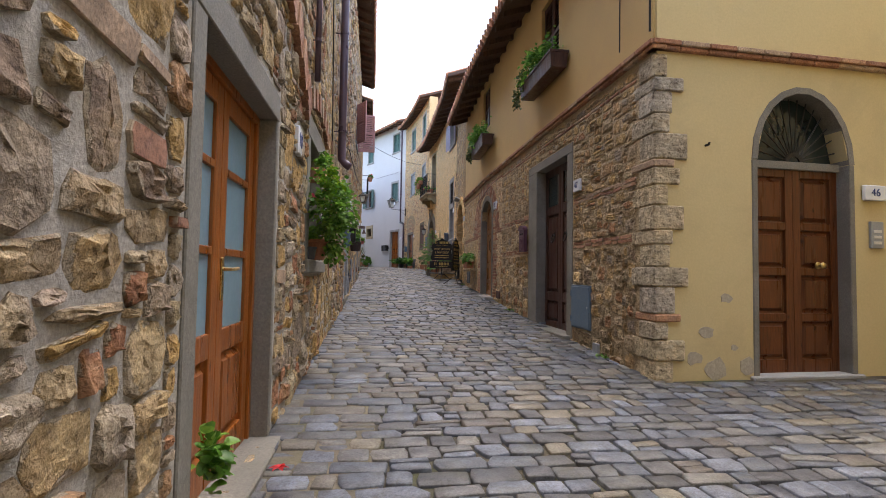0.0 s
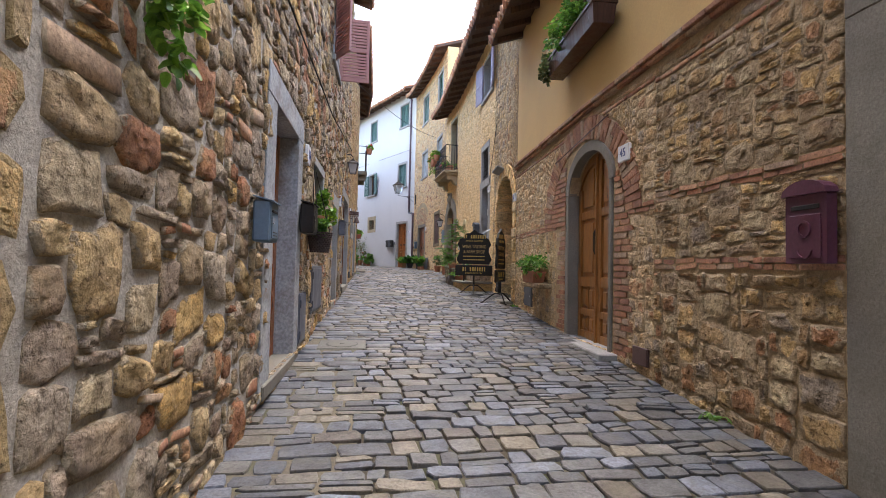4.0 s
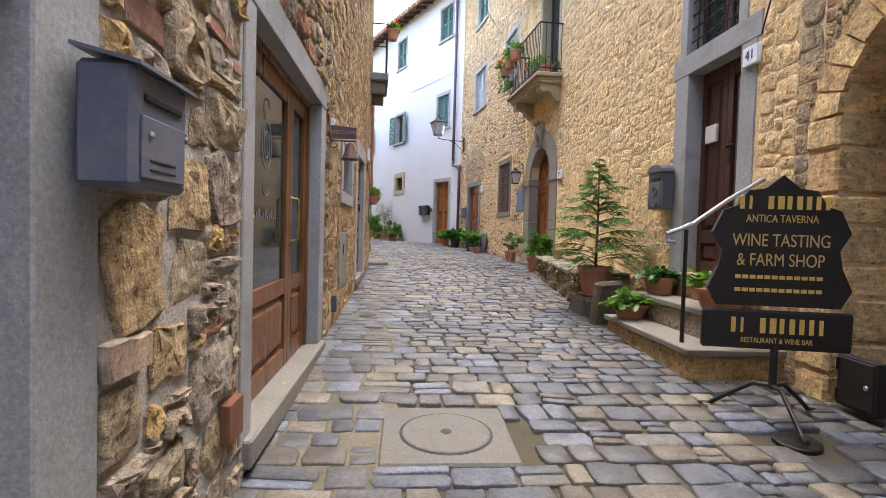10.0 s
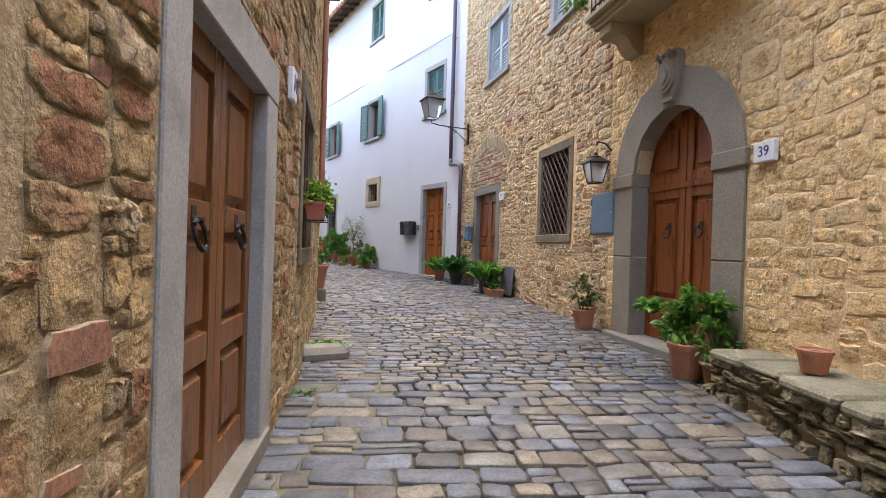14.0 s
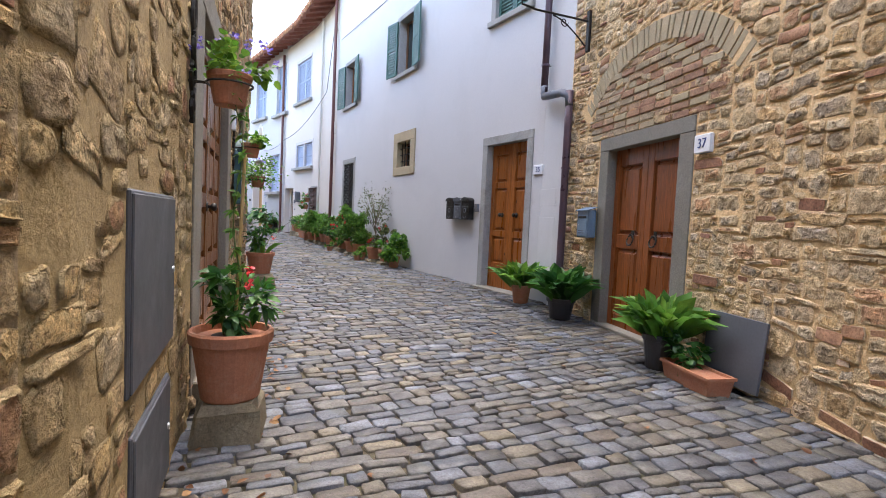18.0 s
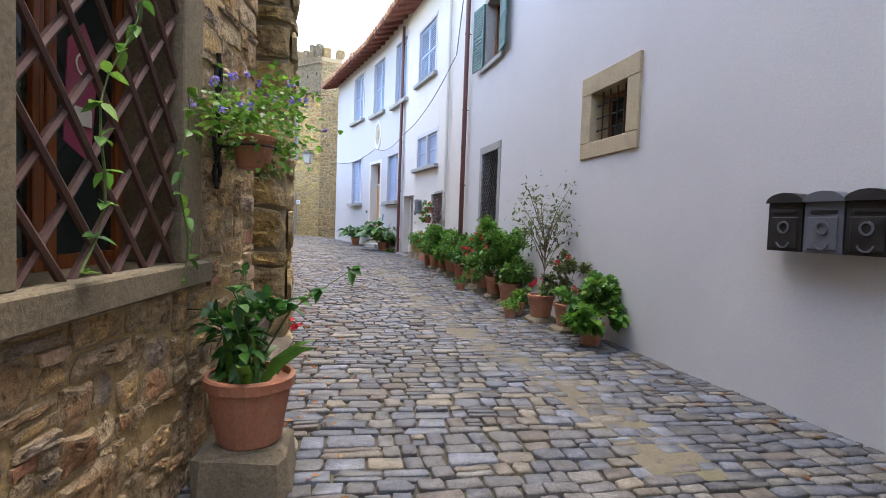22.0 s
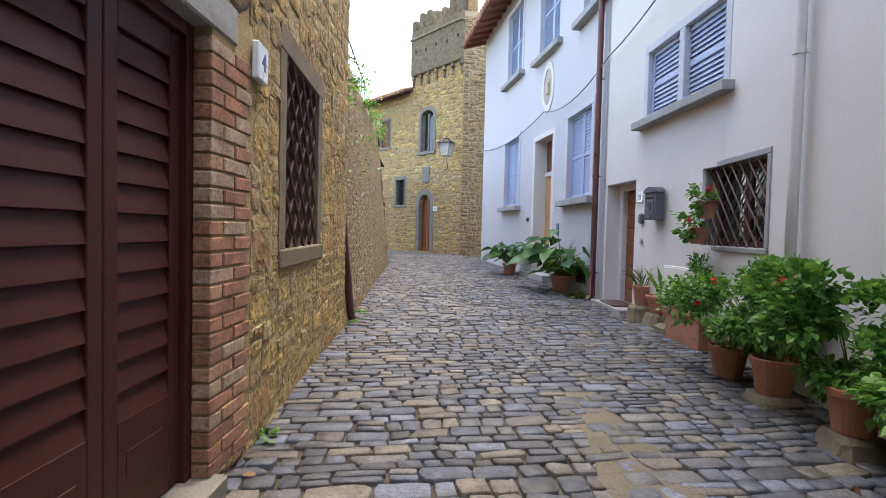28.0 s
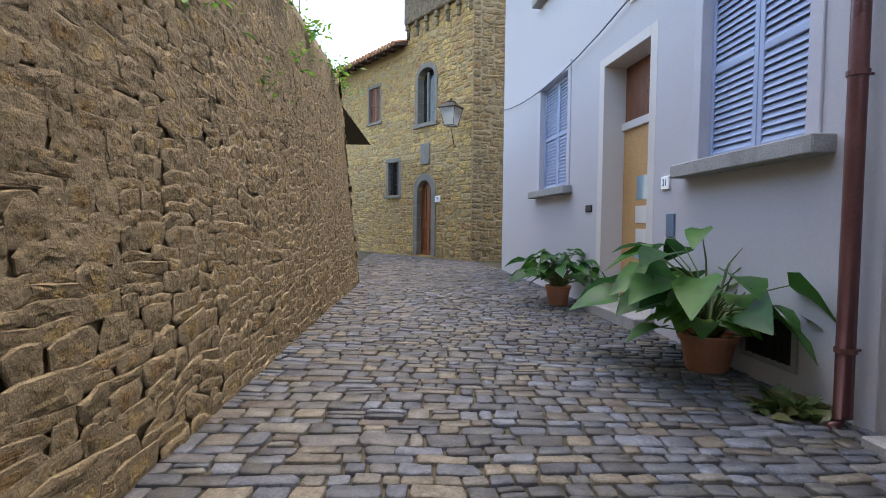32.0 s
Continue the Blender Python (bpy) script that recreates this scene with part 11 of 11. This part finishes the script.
# darker brown stones carry the shade round the arch on this stretch
masonry(WALLS["wall_right_2"], "R", 11.15, 13.75, 7.3, [X(A43, 0.26, 0.26, 0, 0.26), X(D41, 0.24, 0.24, 0, 0.2), X(W41, 0.14, 0.14, 0.05, 0.16), X((17.70, 18.22, 2.41, 3.05, None), 0.0), X(D39, 0.37, 0.37, 0, 0.36), X(UP3, 0.08), X(UP4, 0.1)], STONE_B, (2, 5), (2, 7), 0.008, (11.2, 13.7), gap=0.003, coursed=0.4)
masonry(WALLS["wall_right_2"], "R", 13.75, 21.9, 7.3, [X(A43, 0.26, 0.26, 0, 0.26), X(D41, 0.24, 0.24, 0, 0.2), X(W41, 0.14, 0.14, 0.05, 0.16), X((17.70, 18.22, 2.41, 3.05, None), 0.0), X(D39, 0.37, 0.37, 0, 0.36), X(UP3, 0.08), X(UP4, 0.1)], STONE_C, (2, 6), (2, 9), 0.006, (13.6, 21), gap=0.003, coursed=0.4)
masonry(WALLS["wall_right_3"], "R", 21.9, 28.45, 10.2, [X(WGR, 0.2, 0.2, 0.12, 0.2), X(D37, 0.2, 0.2, 0, 0.14), X(UP1, 0.12, 0.12, 0.1), X(UP2, 0.12, 0.12, 0.1), X(UP5, 0.1), X(UP6, 0.1)], STONE_F, (1, 4), (2, 7), 0.011, (22, 26.2), gap=0.009, coursed=0.6, bricks=0.28)
masonry(WALLS["wall_castle_tower"], "E", 0.0, 3.4, 9.6, [X(CW1, 0.24), X(CW2, 0.18)], STONE_E, (1, 3), (2, 6), 0.012, gap=0.014, cell=0.08, far=0.0)
masonry(WALLS["wall_castle_wing"], "E", 3.4, 13.4, 8.8, [X(CW3, 0.14), X(CW4, 0.1), X(CW5, 0.1), X(CW6, 0.14)], STONE_E, (1, 3), (2, 6), 0.008, gap=0.014, cell=0.08, far=0.0)
# darker stones carry the tower side's shade in their colour
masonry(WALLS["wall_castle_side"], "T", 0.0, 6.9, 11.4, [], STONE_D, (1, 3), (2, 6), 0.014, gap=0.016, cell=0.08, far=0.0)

# sandy mortar that fills the joints along the wall foot, and the patched trench across the bend
def bed_strip(pts, width, drop, label):
    ar = arcs(pts)
    g = Geo()
    n = int(ar[-1] / 0.25)
    for i in range(n + 1):
        d = min(ar[-1] * i / n, ar[-1] - 1e-4)
        j = max(k for k in range(len(pts) - 1) if ar[k] <= d)
        f = (d - ar[j]) / (ar[j + 1] - ar[j])
        (ax, ay), (bx, by) = pts[j], pts[j + 1]
        c, t = Vector((ax + (bx - ax) * f, ay + (by - ay) * f, 0)), Vector((bx - ax, by - ay, 0)).normalized()
        side_ = Vector((t.y, -t.x, 0))
        for e in (-1, 1):
            q = c + side_ * e * (width / 2 + 0.12 * noise.noise((d * 1.3, e * 5.0, width)))
            g.v.append((q.x, q.y, ground_z(q.y) + drop))
        if i:
            g.f.append((2 * i - 2, 2 * i - 1, 2 * i + 1, 2 * i))
    solid("paving_mortar", g, SANDJOINT, label, "paving mortar", kind="structure")


bed_strip([tuple(at("L", s_, 0, 0.3))[:2] for s_ in np.arange(3.5, 33.0, 0.8)], 0.75, -0.005, "sandy mossy mortar between the stones along the wall")
bed_strip([(-0.1, 34.6), (-0.46, 35.65), (-1.2, 36.8), (-1.86, 37.86), (-2.5, 39.4), (-3.49, 41.6), (-4.6, 43.6)], 0.4, 0.0015, "worn sandy mortar over a patched trench in the paving")

# paving: stations across the lane, left and right ends
STATIONS = [((-0.66, -3.0), (8.9, -3.0)), ((-0.62, 4.5), (8.9, 4.55)), ((-0.62, 4.5), (2.74, 4.55)), ((-0.54, 10.7), (2.73, 10.9)), ((-0.5, 17.9), (3.02, 17.9)), ((-0.52, 24.5), (3.02, 24.5)), ((-0.72, 27.3), (2.8, 27.6)),
            ((-1.1, 28.6), (2.5, 30.3)), ((-1.94, 31.8), (1.9, 33.6)), ((-2.7, 34.9), (0.74, 36.0)), ((-3.35, 36.4), (-0.1, 37.7)), ((-4.45, 38.6), (-1.4, 40.6)), ((-5.98, 41.7), (-2.85, 43.8)),
            ((-7.5, 44.5), (-4.3, 46.7)), ((-9.7, 48.2), (-6.1, 49.75)), ((-12.2, 52.5), (-8.5, 53.1)), ((-15.0, 56.0), (-10.9, 56.4)), ((-17.5, 60.2), (-12.7, 58.4))]
COVERS = [(0.44, 17.5, 0.33, 0.32), (-0.1, 12.0, 0.25, 0.23), (-0.2, 20.4, 0.05, 0.05), (2.35, 17.4, 0.09, 0.09)]   # slabs and covers let into the paving
rows, mark = [], []
for (l0, r0), (l1, r1) in zip(STATIONS, STATIONS[1:]):
    length = (math.hypot(l1[0] - l0[0], l1[1] - l0[1]) + math.hypot(r1[0] - r0[0], r1[1] - r0[1])) / 2
    if length < 0.3 or abs(r1[0] - r0[0]) > 5:
        continue
    v = 0.0
    while v < length - 0.02:
        square = l0[1] < 24
        dv = min(float(rng.choice([0.13, 0.145, 0.16, 0.17, 0.19, 0.21] if square else [0.085, 0.095, 0.105, 0.115, 0.13, 0.15])), length - v)
        if length - v - dv < 0.06:
            dv = length - v
        t = (v + dv / 2) / length
        la, ra = Vector((l0[0] + (l1[0] - l0[0]) * t, l0[1] + (l1[1] - l0[1]) * t, 0)), Vector((r0[0] + (r1[0] - r0[0]) * t, r0[1] + (r1[1] - r0[1]) * t, 0))
        wl = math.hypot(l1[0] - l0[0], l1[1] - l0[1]) / length
        wr_ = math.hypot(r1[0] - r0[0], r1[1] - r0[1]) / length
        across = ra - la
        wide = across.length
        across /= wide
        along = Vector((-across.y, across.x, 0))
        u = float(rng.uniform(-0.1, 0.0))
        while u < wide:
            w = float(rng.choice([0.12, 0.15, 0.17, 0.19, 0.21, 0.25, 0.3] if square else [0.1, 0.12, 0.135, 0.155, 0.175, 0.2, 0.26])) * float(rng.uniform(0.9, 1.1)) * (1.25 if u < 0.75 else 1.0)
            f = min(1.0, max(0.0, (u + w / 2) / wide))
            d = dv * (wl + (wr_ - wl) * f)
            c = la + across * (u + w / 2)
            wa, wb, ka, ku = warped(c.x, c.y, 0.028 * min(1.0, max(0.0, u / 0.3)) * min(1.0, max(0.0, (wide - u - w) / 0.3)), 1.7)
            c = Vector((wa, wb, 0))
            slope = (ground_z(c.y + 0.2) - ground_z(c.y - 0.2)) / 0.4
            c.z = ground_z(c.y) - 0.018 + float(rng.normal(0, 0.003))
            tw = float(rng.normal(0, 0.045))
            ax = Vector((across.x * math.cos(tw) - across.y * math.sin(tw), across.x * math.sin(tw) + across.y * math.cos(tw), 0))
            ax.z = ax.y * slope + float(rng.normal(0, 0.009))
            up = Vector((-ax.y, ax.x, 0))
            ax = Vector((ax.x * ka[0] + ax.y * ku[0], ax.x * ka[1] + ax.y * ku[1], ax.z))
            up = Vector((up.x * ka[0] + up.y * ku[0], up.x * ka[1] + up.y * ku[1], 0))
            up.z = up.y * slope + float(rng.normal(0, 0.012))
            u += w
            if any(abs(c.x - a) < hx + 0.3 * w and abs(c.y - b) < hy + 0.3 * d for a, b, hx, hy in COVERS):
                continue
            jw, jd = rng.uniform(0.007, 0.018), rng.uniform(0.010, 0.023)
            thick = float(rng.uniform(0.02, 0.027))
            if d > 0.11 and rng.random() < 0.14:
                cut = d * float(rng.uniform(0.4, 0.6))
                bits = [(c + up * (cut - d) / 2, cut), (c + up * cut / 2, d - cut)]
            else:
                bits = [(c, d)]
            for cc, dd in bits:
                rows.append((cc, ax, up, Vector((0, -slope, 1)), max(0.04, w - jw), max(0.04, dd - jd), thick, int(rng.integers(0, 24))))
                mark.append(8.6 < c.y < 12)
        v += dv
lay("paving_stone", FLATS, rows, COBBLE, GROUND_OB, mark)
bpy.context.view_layer.update()
